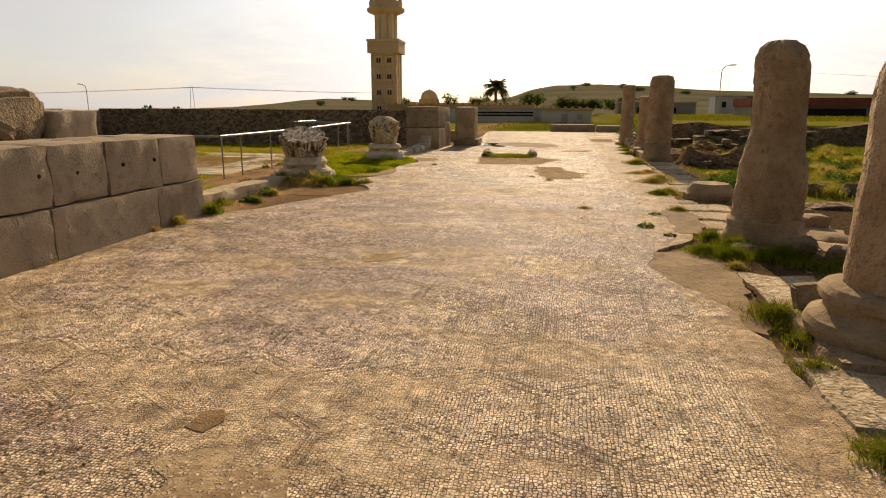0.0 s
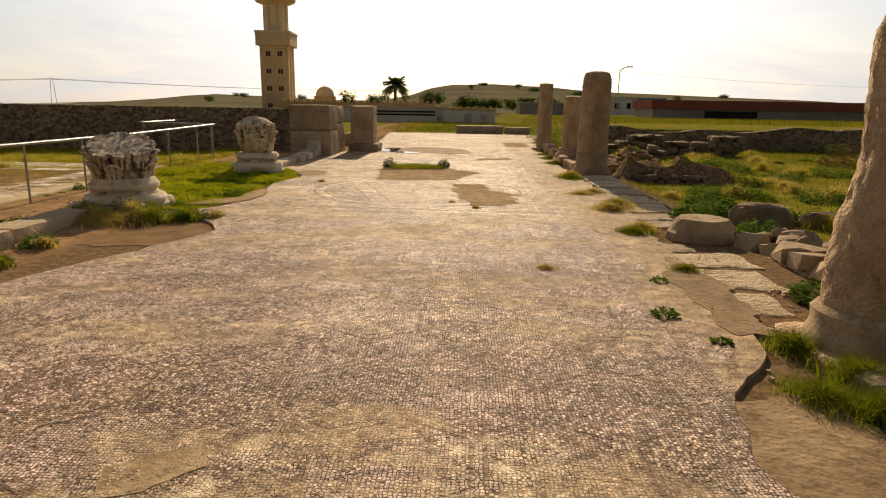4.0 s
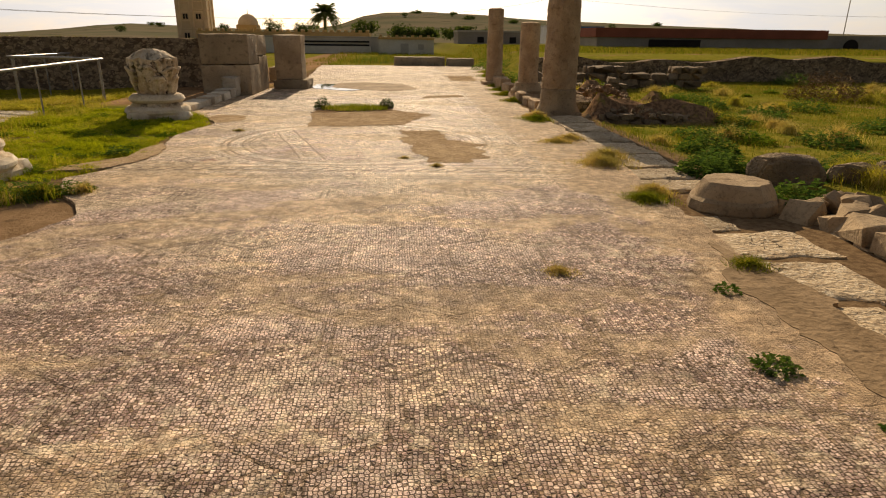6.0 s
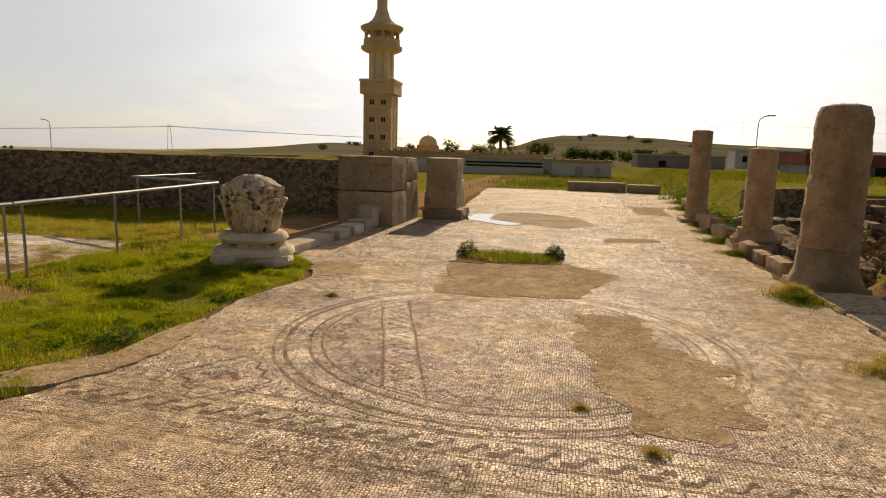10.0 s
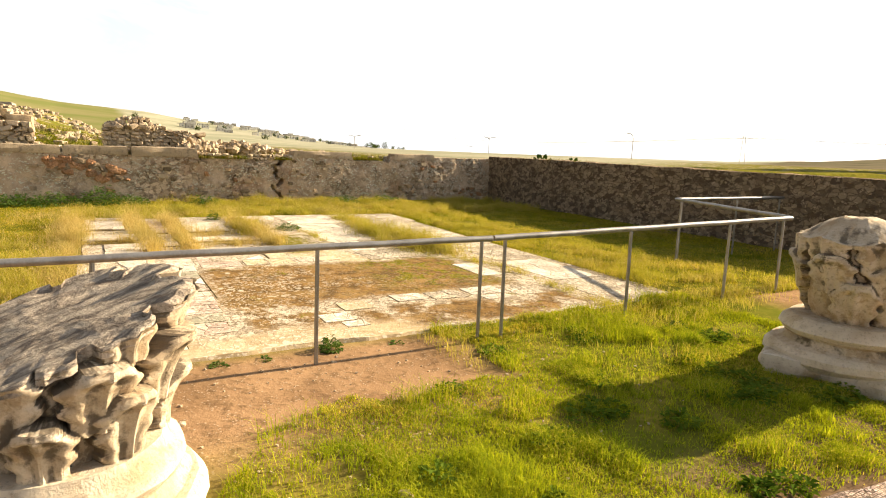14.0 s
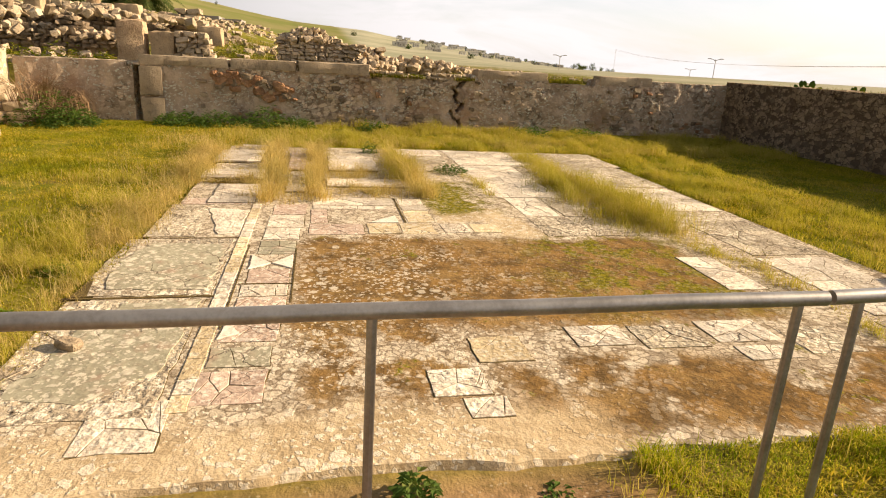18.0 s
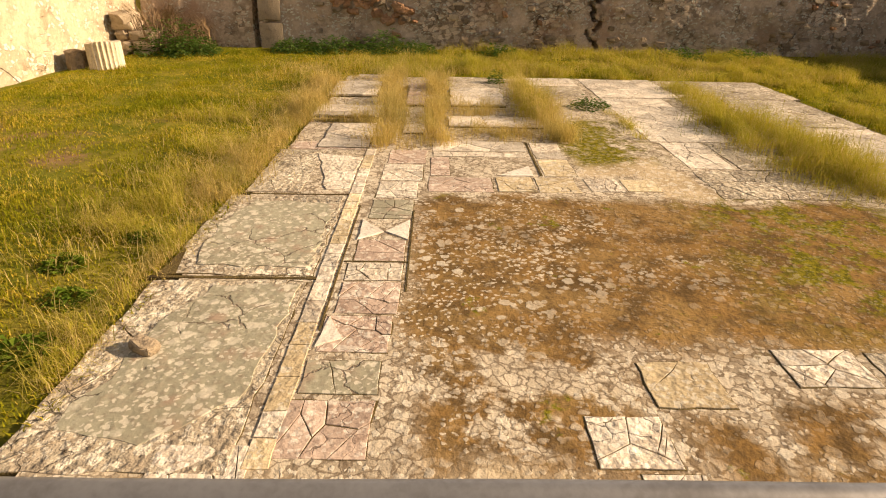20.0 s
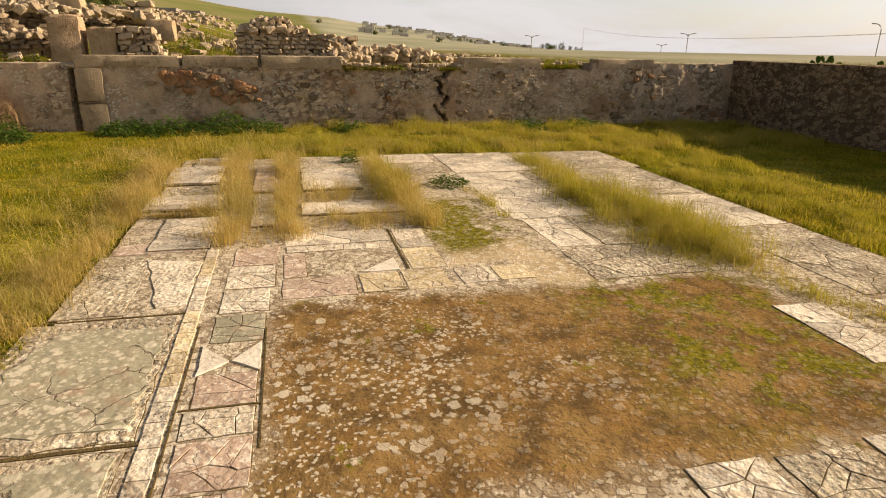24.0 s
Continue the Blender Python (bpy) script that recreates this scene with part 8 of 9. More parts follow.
# weeds along the back wall, in the meadow and at the nave's end
for k, (x, y, r, h, n) in enumerate([(-19.0, 8.9, 0.75, 0.62, 900), (-18.6, 9.4, 0.5, 0.4, 500), (-19.4, 11.2, 0.5, 0.28, 380), (-19.4, 12.0, 0.55, 0.32, 420), (-19.4, 12.9, 0.5, 0.42, 420), (-19.4, 13.6, 0.4, 0.25, 300), (-19.4, 15.3, 0.4, 0.2, 200), (-19.3, 18.9, 0.5, 0.25, 260), (-19.3, 20.2, 0.5, 0.22, 240),
                                      (3.9, 14.8, 0.4, 0.30, 420), (3.55, 13.9, 0.28, 0.24, 260), (4.4, 13.2, 0.4, 0.2, 400), (9.9, 29.5, 0.6, 0.6, 500), (14.4, 29.4, 0.7, 0.5, 500), (3.35, 13.25, 0.28, 0.28, 260), (5.0, 16.2, 0.5, 0.25, 300), (6.0, 18.0, 0.4, 0.25, 260), (7.5, 19.5, 0.5, 0.25, 300), (9.2, 20.5, 0.6, 0.3, 320), (10.0, 15.0, 0.6, 0.3, 320), (6.9, 20.8, 0.4, 0.3, 260), (13.5, 18.0, 0.7, 0.3, 300), (16.0, 22.0, 0.7, 0.35, 300), (11.0, 12.5, 0.6, 0.35, 300), (5.4, 13.6, 0.35, 0.25, 240), (7.2, 22.5, 0.6, 0.3, 400), (6.3, 15.5, 0.5, 0.25, 350), (8.5, 17.0, 0.6, 0.25, 400), (8.0, 12.6, 0.6, 0.3, 400),
                                      (2.9, 12.9, 0.3, 0.3, 300), (3.2, 11.4, 0.35, 0.3, 300), (2.7, 9.0, 0.3, 0.2, 250), (3.0, 25.0, 0.4, 0.4, 300), (3.2, 28.3, 0.5, 0.5, 400), (3.6, 37.0, 0.8, 0.7, 500), (0.5, 44.0, 0.9, 0.5, 400), (-2.0, 45.5, 1.4, 0.6, 500), (4.5, 40.0, 1.2, 0.6, 600)]):
    weed("leafy_bush", x, y, float(terrain_z(x, y)) - 0.02, r, h, n * 2, M_WEED, "low dark green leafy bush on rough ground", "bush", 300 + k, 0.085)


def twigs(x, y, z, r, h, n, seed):
    g = np.random.default_rng(seed)
    a, q = g.uniform(0, 6.28, n), r * np.sqrt(g.random(n))
    xy = np.column_stack([x + np.cos(a) * q, y + np.sin(a) * q])
    return blades("dry_brush", xy, np.full(n, z), h, 0.012, plain_twig, "tangled dry brown brush against the wall", 1.0, "brush", 0.9, seed, "stuff")


for k, (x, y, r, h) in enumerate([(-4.75, 11.75, 0.30, 0.22), (-5.15, 11.95, 0.28, 0.26), (-4.35, 11.95, 0.22, 0.16), (-5.45, 11.6, 0.26, 0.22), (-4.95, 12.1, 0.22, 0.20), (-4.05, 12.1, 0.18, 0.12), (-5.75, 11.9, 0.24, 0.20), (-5.9, 10.9, 0.25, 0.16), (-5.0, 9.3, 0.16, 0.10), (-5.1, 10.1, 0.16, 0.12)]):
    weed("leafy_weed", x, y, float(terrain_z(x, y)), r, h, 420, M_WEED, "dark weeds round the foot of the capital", "weed", 620 + k, 0.05)
    tuft(x + 0.12, y - 0.05, r, h * 1.15, 260, M_DRY if k % 2 else M_TUFT, "dry and green stalks beside the capital", 640 + k)
gm = np.random.default_rng(88)
for k in range(90):
    x, y = 3.4 + 15.0 * gm.random() ** 1.4, gm.uniform(12.2, 29.5)
    if 3.4 < x < 5.4 and 19.6 < y < 24.0:
        continue
    z, r = float(terrain_z(x, y)), gm.uniform(0.12, 0.42)
    if k % 3 == 0:
        weed("leafy_bush", x, y, z - 0.02, r, r * gm.uniform(0.5, 0.9), 420, M_WEED if k % 2 else M_LEAFY, "leafy weed clump in the meadow", "bush", 700 + k, 0.07)
    else:
        tuft(x, y, r * 1.3, gm.uniform(0.16, 0.34), 420, M_DRY if k % 3 == 1 else M_STRAW, "tall dry grass tuft in the meadow", 800 + k)


plain_twig = plain_material("dry_twigs", (0.30, 0.20, 0.11), (0.20, 0.13, 0.07), 5.0, 1.0)
twigs(-19.3, 8.9, 0.05, 0.7, 1.0, 700, 5)
twigs(-6.6, 5.5, 1.9, 0.3, 0.35, 120, 6)
weed("dry_bush", 11.8, 23.6, -0.15, 1.1, 0.95, 2600, plain_twig, "rounded dry brown bush in the meadow", "bush", 441, 0.09)

# ---- slabs and stones of the east colonnade ----
for k, (x0, x1, y0, y1, top) in enumerate([(1.66, 2.34, 5.05, 6.2, 0.05), (1.62, 2.2, 8.38, 9.05, 0.06), (1.70, 2.5, 9.08, 9.85, 0.06), (1.74, 2.6, 9.88, 10.55, 0.065), (1.80, 2.2, 10.58, 11.1, 0.065), (1.86, 2.75, 12.0, 12.55, 0.075), (1.95, 2.85, 12.58, 13.2, 0.07),
                                          (2.08, 2.85, 13.23, 14.1, 0.08), (2.12, 2.88, 14.13, 15.1, 0.085), (2.15, 2.9, 15.13, 16.2, 0.09), (2.2, 2.92, 16.23, 17.3, 0.095), (2.2, 2.95, 17.33, 18.4, 0.10), (1.8, 2.1, 6.95, 7.3, 0.15), (1.45, 1.95, 3.1, 4.0, 0.05)]):
    ob = part("paving_slab", rough_box(x0, x1, y0, y1, -0.1, top + 0.022, 0.08, 0.018, k + 60.0, 0.06), M_PAVING, None, "", True)
    tagged(ob, "worn pale stone slab of the colonnade step", "paving slab", "slabs of the colonnade step")
for k, (x0, x1, y0, y1, top) in enumerate([(2.25, 2.55, 19.6, 20.4, 0.30), (2.25, 2.55, 20.5, 21.2, 0.28), (2.2, 2.5, 21.25, 21.9, 0.34), (2.25, 2.6, 23.1, 23.9, 0.40), (2.3, 2.6, 24.0, 24.7, 0.36), (2.3, 2.65, 24.8, 25.7, 0.46), (2.35, 2.7, 25.8, 26.8, 0.40), (2.6, 3.0, 28.2, 29.2, 0.42), (2.7, 3.1, 29.4, 30.4, 0.38), (2.9, 3.3, 30.8, 32.0, 0.45), (3.1, 3.5, 32.4, 33.6, 0.4), (-1.0, 1.8, 41.2, 42.2, 0.55), (1.9, 3.4, 41.0, 42.0, 0.5)]):
    ob = part("step_block", rough_box(x0, x1, y0, y1, -0.1, top, 0.14, 0.02, k + 80.0, 0.07), M_COLUMN if k < 11 else M_BLOCK, None, "", True)
    tagged(ob, "rough squared stone block of the colonnade step", "stone block", "blocks of the colonnade step")


for k, (x0, x1, y0, y1, z1) in enumerate([(2.98, 3.46, 9.05, 10.3, 0.10), (2.95, 3.45, 7.85, 9.0, 0.12), (2.9, 3.44, 6.75, 7.8, 0.09), (2.85, 3.4, 5.6, 6.7, 0.10), (2.8, 3.36, 4.3, 5.5, 0.08)]):
    ob = part("footing_block", rough_box(x0, x1, y0, y1, -1.4, z1, 0.11, 0.03, k + 95.0, 0.06), M_STONE, None, "", True)
    tagged(ob, "long rough footing block at the trench edge", "stone block", "footing blocks of the colonnade")


def stones(items, material, name, label, group=""):
    for k, (x, y, z, w, d, h, rz) in enumerate(items):
        ob = link(name, stone_mesh(name, w, d, h, x * 1.7 + y + k, 0.18, 3), material)
        ob.matrix_basis = pose(x, y, z, 4 * math.sin(k), 5 * math.cos(k * 1.3), rz)
        tagged(ob, label, "stone", group)


stones([(3.85, 12.75, 0.10, 0.98, 0.6, 0.55, 4), (4.85, 12.8, 0.05, 0.9, 0.5, 0.45, -8),
        (2.75, 6.65, 0.16, 0.34, 0.26, 0.24, 5), (2.45, 6.85, 0.2, 0.4, 0.3, 0.26, 75), (2.0, 5.0, 0.16, 0.6, 0.42, 0.34, 20), (5.5, 12.9, 0.0, 0.8, 0.5, 0.5, 0), (6.6, 12.9, 0.0, 0.9, 0.6, 0.5, 30),
        (3.2, 20.0, 0.15, 0.6, 0.6, 0.5, 0), (3.4, 23.6, 0.2, 0.7, 0.8, 0.6, 20), (3.3, 25.6, 0.25, 0.8, 0.7, 0.6, 10), (4.0, 27.6, 0.2, 0.9, 0.7, 0.7, 0)], M_RUBBLE, "field_stone", "rough brown stone lying in the grass")
stones([(-4.55, 13.25, 0.1, 0.07, 0.05, 0.04, 0), (-5.3, 13.35, 0.11, 0.10, 0.07, 0.05, 50), (-4.2, 14.5, 0.1, 0.06, 0.05, 0.035, 0), (-5.15, 14.05, 0.11, 0.10, 0.06, 0.05, 15), (-6.4, 13.2, 0.1, 0.06, 0.05, 0.04, 0), (-7.05, 14.35, 0.1, 0.05, 0.05, 0.04, 0)], M_PALERUBBLE, "pebble", "small pale pebble on the lawn")
stones([(-8.72, 12.74, 0.15, 0.17, 0.11, 0.08, 60)], M_PALERUBBLE, "loose_stone", "small loose stone lying on the grey slab")


def rubble_wall(name, label, x0, x1, y0, y1, z0, top, size, material, seed, along="y", category="ruined wall", limit=300):
    """A wall of single stones laid in rough courses; top(s) gives its height along it."""
    g = np.random.default_rng(seed)
    ob = empty(name, (x0 + x1) / 2, (y0 + y1) / 2, z0, label, category)
    shared = [stone_mesh("stone", 1, 1, 1, seed + k * 1.9, 0.10, 2, 7.0) for k in range(9)]
    length = (y1 - y0) if along == "y" else (x1 - x0)
    thick = (x1 - x0) if along == "y" else (y1 - y0)
    z, row, made = z0, 0, 0
    steps = 10
    for q in range(steps):
        s0, s1 = length * q / steps, length * (q + 1) / steps
        zt = min(top(s0 + 0.01), top(s1 - 0.01)) - size * 0.35
        if zt > z0 + 0.05:
            b = (x0 + thick * 0.14, x1 - thick * 0.14, y0 + s0, y0 + s1, z0 - 0.2, zt) if along == "y" else (x0 + s0, x0 + s1, y0 + thick * 0.14, y1 - thick * 0.14, z0 - 0.2, zt)
            part("core", rough_box(*b, 0.2, 0.03, seed + q, 0.05), material, ob, "", True)
    highest = max(top(s) for s in np.linspace(0, length, 20))
    while z < highest:
        h = size * g.uniform(0.55, 0.8)
        s = -size * 0.3 * (row % 2)
        while s < length:
            w = size * g.uniform(0.6, 1.9)
            if z + h * 0.4 < top(min(max(s, 0), length)) and made < limit:
                for f in ((0.25, 0.75) if thick > size * 1.3 else (0.5,)):
                    st = link("stone", shared[int(g.integers(0, 9))], material, None, "", False)
                    px, py = (x0 + thick * f, y0 + s + w / 2) if along == "y" else (x0 + s + w / 2, y0 + thick * f)
                    m = pose(px + g.normal(0, 0.02), py, z + h / 2, g.normal(0, 5), g.normal(0, 5), g.normal(0, 7))
                    dims = (thick * (0.62 if thick > size * 1.3 else 1.1), w * 1.04, h * 1.12) if along == "y" else (w * 1.04, thick * (0.62 if thick > size * 1.3 else 1.1), h * 1.12)
                    st.parent = ob
                    st.matrix_parent_inverse = ob.matrix_basis.inverted()
                    st.matrix_basis = m @ Matrix.Diagonal((*dims, 1))
                    made += 1
            s += w
        z += h
        row += 1
    return ob


def heap(ob, cx, cy, rx, ry, z0, height, n, size, material, seed):
    """Loose broken stones piled on a wall's ruin, as parts of it."""
    g = np.random.default_rng(seed)
    shared = [stone_mesh("stone", 1, 0.8, 0.7, seed + 50 + k * 1.3, 0.25, 2, 5.0) for k in range(8)]
    for k in range(n):
        a, q = g.uniform(0, 6.283), math.sqrt(g.random())
        s = size * g.uniform(0.5, 1.5)
        st = link("stone", shared[k % 8], material, None, "", False)
        st.parent = ob
        st.matrix_parent_inverse = ob.matrix_basis.inverted()
        st.matrix_basis = pose(cx + rx * q * math.cos(a), cy + ry * q * math.sin(a), z0 + height * (1 - q) * g.uniform(0.75, 1.0), g.normal(0, 30), g.normal(0, 30), g.uniform(0, 360)) @ Matrix.Diagonal((s, s, s, 1))


# ruins standing on the earth behind the back wall
ob = rubble_wall("ruined_wall", "pale rubble wall stub with a ragged top", -22.2, -21.6, 13.1, 15.1, 1.25, lambda s: 2.06 - 0.06 * abs(math.sin(s * 3)) - 0.25 * max(0, s - 1.4), 0.125, M_PALERUBBLE, 3)
heap(ob, -21.85, 13.85, 0.35, 0.75, 1.95, 0.38, 110, 0.17, M_PALERUBBLE, 31)
heap(ob, -21.85, 15.3, 0.5, 0.7, 1.35, 0.42, 80, 0.18, M_PALERUBBLE, 32)
ob = rubble_wall("ruined_wall", "low pale rubble wall beside the stub", -23.4, -22.8, 15.0, 18.6, 1.30, lambda s: 1.85 - 0.16 * s + 0.1 * math.sin(s * 4), 0.17, M_PALERUBBLE, 4)
heap(ob, -23.0, 16.5, 0.5, 1.8, 1.4, 0.35, 90, 0.2, M_PALERUBBLE, 33)
rubble_wall("ruined_wall", "low stacked rubble wall between upright blocks", -21.8, -21.3, 10.85, 11.5, 1.25, lambda s: 1.95, 0.17, M_PALERUBBLE, 5)
ob = rubble_wall("ruined_wall", "ragged rubble wall on the upper terrace", -23.4, -22.8, 4.5, 9.4, 1.5, lambda s: 1.98 + 0.14 * math.sin(s * 2.3) + 0.10 * math.sin(s * 6), 0.16, M_RUBBLE, 6)
heap(ob, -22.9, 7.0, 0.8, 2.6, 1.75, 0.35, 110, 0.2, M_PALERUBBLE, 34)
ob = rubble_wall("ruined_wall", "long broken rubble wall across the terrace", -28.5, -27.9, 3.0, 11.0, 2.0, lambda s: 2.65 - 0.05 * s + 0.16 * math.sin(s * 1.9) + 0.1 * math.sin(s * 5), 0.22, M_RUBBLE, 7)
heap(ob, -27.6, 7.0, 1.0, 4.2, 2.3, 0.4, 110, 0.3, M_PALERUBBLE, 35)
ob = rubble_wall("ruined_wall", "broken rubble wall below the palm trees", -36.0, -35.2, -2.0, 9.0, 2.3, lambda s: 3.25 - 0.03 * s + 0.2 * math.sin(s * 1.3), 0.36, M_PALERUBBLE, 8)
for k, (x0, x1, y0, y1, z0, z1) in enumerate([(-21.9, -21.4, 10.25, 10.8, 1.2, 1.98), (-21.9, -21.35, 9.55, 10.15, 1.2, 2.2), (-26.0, -25.4, 10.6, 11.3, 1.7, 2.25), (-30.4, -29.8, 7.2, 8.0, 2.2, 2.95), (-32.4, -31.8, 3.6, 4.2, 2.4, 3.25)]):
    ob = part("stone_block", rough_box(x0, x1, y0, y1, z0, z1, 0.12, 0.03, k + 120.0, 0.06), M_STONE if k != 1 else M_COLUMN, None, "", True)
    tagged(ob, "upright weathered stone block among the ruins", "stone block", "blocks among the ruins")
ob = part("ruined_pillar", rough_box(-40.3, -39.7, 3.16, 3.74, 2.4, 4.85, 0.12, 0.10, 140.0, 0.16), M_COLUMN, None, "", True)
tagged(ob, "tall ruined masonry pillar with a ragged top", "pillar")
g5 = np.random.default_rng(77)
meshes = [stone_mesh("ruin_stone", 1, 0.8, 0.65, 9.0 + k, 0.25, 2, 5.0) for k in range(10)]
for k in range(240):
    x = -20.9 - 15 * g5.random() ** 1.3
    y = g5.uniform(-3, 20) if x < -24 else g5.uniform(4, 18)
    s = g5.uniform(0.14, 0.42) * (1 + 0.03 * (-x - 21))
    ob = link("ruin_stone", meshes[k % 10], M_RUBBLE if k % 3 == 0 else M_PALERUBBLE, None, "", False)
    ob.matrix_basis = pose(x, y, float(terrain_z(x, y)) + s * 0.15, 25 * math.sin(k), 20 * math.cos(k), k * 47) @ Matrix.Diagonal((s, s, s, 1))
    tagged(ob, "fallen rubble stone on the ruined terrace", "stone", "fallen stones of the ruins")


def rubble_scatter(n, x0, x1, y0, y1, lo, hi, label, seed, keep):
    """Countless small broken stones in one mesh."""
    g = np.random.default_rng(seed)
    x, y = g.uniform(x0, x1, n), g.uniform(y0, y1, n)
    ok = g.random(n) < keep(x, y)
    x, y = x[ok], y[ok]
    z = terrain_z(x, y)
    verts, faces, count = [], [], 0
    shapes = []
    for m in meshes[:6]:
        m.calc_loop_triangles()
        shapes.append((np.array([v.co[:] for v in m.vertices]), np.array([t.vertices[:] for t in m.loop_triangles])))
    for k in range(len(x)):
        v, f = shapes[k % 6]
        s, a = g.uniform(lo, hi), g.uniform(0, 6.28)
        c, d = math.cos(a), math.sin(a)
        q = v * s * g.uniform(0.7, 1.3, 3)
        verts.append(np.column_stack([q[:, 0] * c - q[:, 1] * d + x[k], q[:, 0] * d + q[:, 1] * c + y[k], q[:, 2] + z[k] + s * 0.1]))
        faces.append(f + count)
        count += len(v)
    ob = link("rubble_scatter", raw("rubble_scatter", np.concatenate(verts), np.concatenate(faces)), M_PALERUBBLE, None, "", False)
    return tagged(ob, label, "rubble", "", "stuff")


rubble_scatter(4200, -46, -20.8, -8, 24, 0.08, 0.36, "countless small broken stones strewn over the ruined slope", 5, lambda x, y: sstep(fbm(x, y, 0.35, 97), 0.40, 0.55))
rubble_scatter(420, -7.3, -4.3, 11.2, 16.5, 0.008, 0.028, "small pale pebbles on the reddish soil strip", 6, lambda x, y: 1.0 * (x < -5.2) + 0.2)
rubble_scatter(500, 1.3, 3.0, 2.0, 17.0, 0.02, 0.08, "small broken stones along the colonnade step", 7, lambda x, y: sstep(fbm(x, y, 1.2, 98), 0.45, 0.6))
for k, (x, y, r, h) in enumerate([(-21.3, 8.4, 0.5, 0.45), (-21.5, 7.4, 0.45, 0.35), (-21.2, 9.3, 0.3, 0.3), (-24.5, 11.6, 0.6, 0.4), (-26.0, 8.8, 0.6, 0.45), (-22.0, 12.3, 0.35, 0.25), (-27.0, 13.5, 0.7, 0.4), (-30.5, 9.8, 0.8, 0.5), (-33.0, 6.5, 0.9, 0.6), (-24.2, 14.2, 0.5, 0.3)]):
    weed("leafy_bush", x, y, float(terrain_z(x, y)) - 0.02, r, h, 420, M_TUFT, "olive scrub bush among the ruins", "bush", 600 + k, 0.09)
xy = scatter(26000, -34, -20.3, 2, 24, lambda x, y: sstep(fbm(x, y, 0.5, 81), 0.42, 0.6))
blades("terrace_grass", xy, terrain_z(xy[:, 0], xy[:, 1]), 0.16, 0.016, M_FIELD, "green and dry grass between the ruins", 0.7, seed=12)
xy = scatter(5000, -20.4, -19.75, 15.2, 17.6, lambda x, y: 1.0 * (fbm(x, y, 2.0, 83) > 0.4))
blades("wall_top_grass", xy, np.full(len(xy), 1.24), 0.09, 0.010, M_FIELD, "grass growing on top of the broken wall", 0.7, seed=13)
xy = scatter(2500, -20.35, -19.85, 19.4, 20.7, lambda x, y: 1.0 * (fbm(x, y, 2.0, 84) > 0.4))
blades("wall_top_grass", xy, np.full(len(xy), 1.28), 0.10, 0.010, M_FIELD, "grass growing on top of the broken wall", 0.7, seed=14)
xy = scatter(3000, -19.5, -5.0, 24.3, 24.9, lambda x, y: 1.0 * (fbm(x, y, 0.6, 85) > 0.52))
blades("wall_top_grass", xy, np.full(len(xy), 1.38), 0.16, 0.010, M_FIELD, "thin grass behind the top of the shaded wall", 0.7, seed=15)
# small rubble along the back wall's broken top
rubble_wall("wall_rubble", "loose rubble stones topping the broken wall", -20.3, -19.85, 15.25, 17.6, 1.22, lambda s: 1.33 + 0.05 * math.sin(s * 5), 0.10, M_PALERUBBLE, 15, category="rubble")
# bulging broken plaster and bare stones of the back wall
g7 = np.random.default_rng(17)
for k in range(60):
    f = g7.random()
    yy = 11.85 + 1.7 * f
    zz = 1.16 - 0.26 * f ** 1.5 - 0.12 * abs(g7.normal(0, 1)) + (0.05 if 0.2 < f < 0.6 else 0)
    s = g7.uniform(0.10, 0.26)
    ob = link("stone", stone_mesh("stone", 0.16, s * 1.3, s * 0.8, 60.0 + k, 0.3, 2), M_REDSTONE if k % 4 else M_RUBBLE, wall_back, "", False)
    ob.matrix_basis = pose(-19.84, yy, zz, g7.normal(0, 20), 0, 0)
facing = [stone_mesh("stone", 1, 1, 1, 700 + k * 1.7, 0.22, 2, 4.5) for k in range(9)]
for k in range(230):
    yy, zz = g7.uniform(10.9, 24.2), g7.uniform(0.12, 1.22)
    if k > 110:
        yy, zz = (g7.uniform(21.9, 24.2), g7.uniform(0.1, 1.25)) if k % 3 == 0 else (g7.uniform(14.5, 21.5), 0.12 + 0.28 * g7.random() ** 1.5)
    if abs(yy - 17.2) < 0.3 or float(smooth_noise(yy, zz, 1.1, 171)) < 0.34:
        continue
    w, h = g7.uniform(0.10, 0.30), g7.uniform(0.07, 0.15)
    ob = link("stone", facing[k % 9], (M_PALERUBBLE, M_RUBBLE, M_STONE, M_REDSTONE)[k % 4 if yy > 21.8 else k % 3], wall_back, "", False)
    ob.matrix_basis = pose(-19.85, yy, zz, g7.normal(0, 7), 0, 0) @ Matrix.Diagonal((0.12, w, h, 1))
    ob.matrix_parent_inverse = wall_back.matrix_basis.inverted()

# rubble footing and banks east of the columns
ob = rubble_wall("ruined_wall", "low footing wall of flat broken stones", 2.85, 3.35, 8.6, 11.0, -0.15, lambda s: 0.20 + 0.10 * math.sin(s * 2.1), 0.30, M_STONE, 41)
heap(ob, 3.25, 10.9, 0.5, 0.5, 0.05, 0.25, 26, 0.28, M_STONE, 42)
ob = rubble_wall("ruined_wall", "brown rubble footing of an earth bank", 3.15, 5.2, 18.0, 18.35, -0.35, lambda s: 0.10 + 0.08 * math.sin(s * 5), 0.16, M_RUBBLE, 43, "x")
heap(ob, 4.2, 18.35, 1.2, 0.35, 0.1, 0.25, 60, 0.13, M_RUBBLE, 44)
ob = rubble_wall("ruined_wall", "reddish rubble bank at the back of the pit", 4.2, 4.5, 19.8, 24.2, -0.3, lambda s: 0.12 + 0.10 * math.sin(s * 2), 0.20, M_BANK, 45)
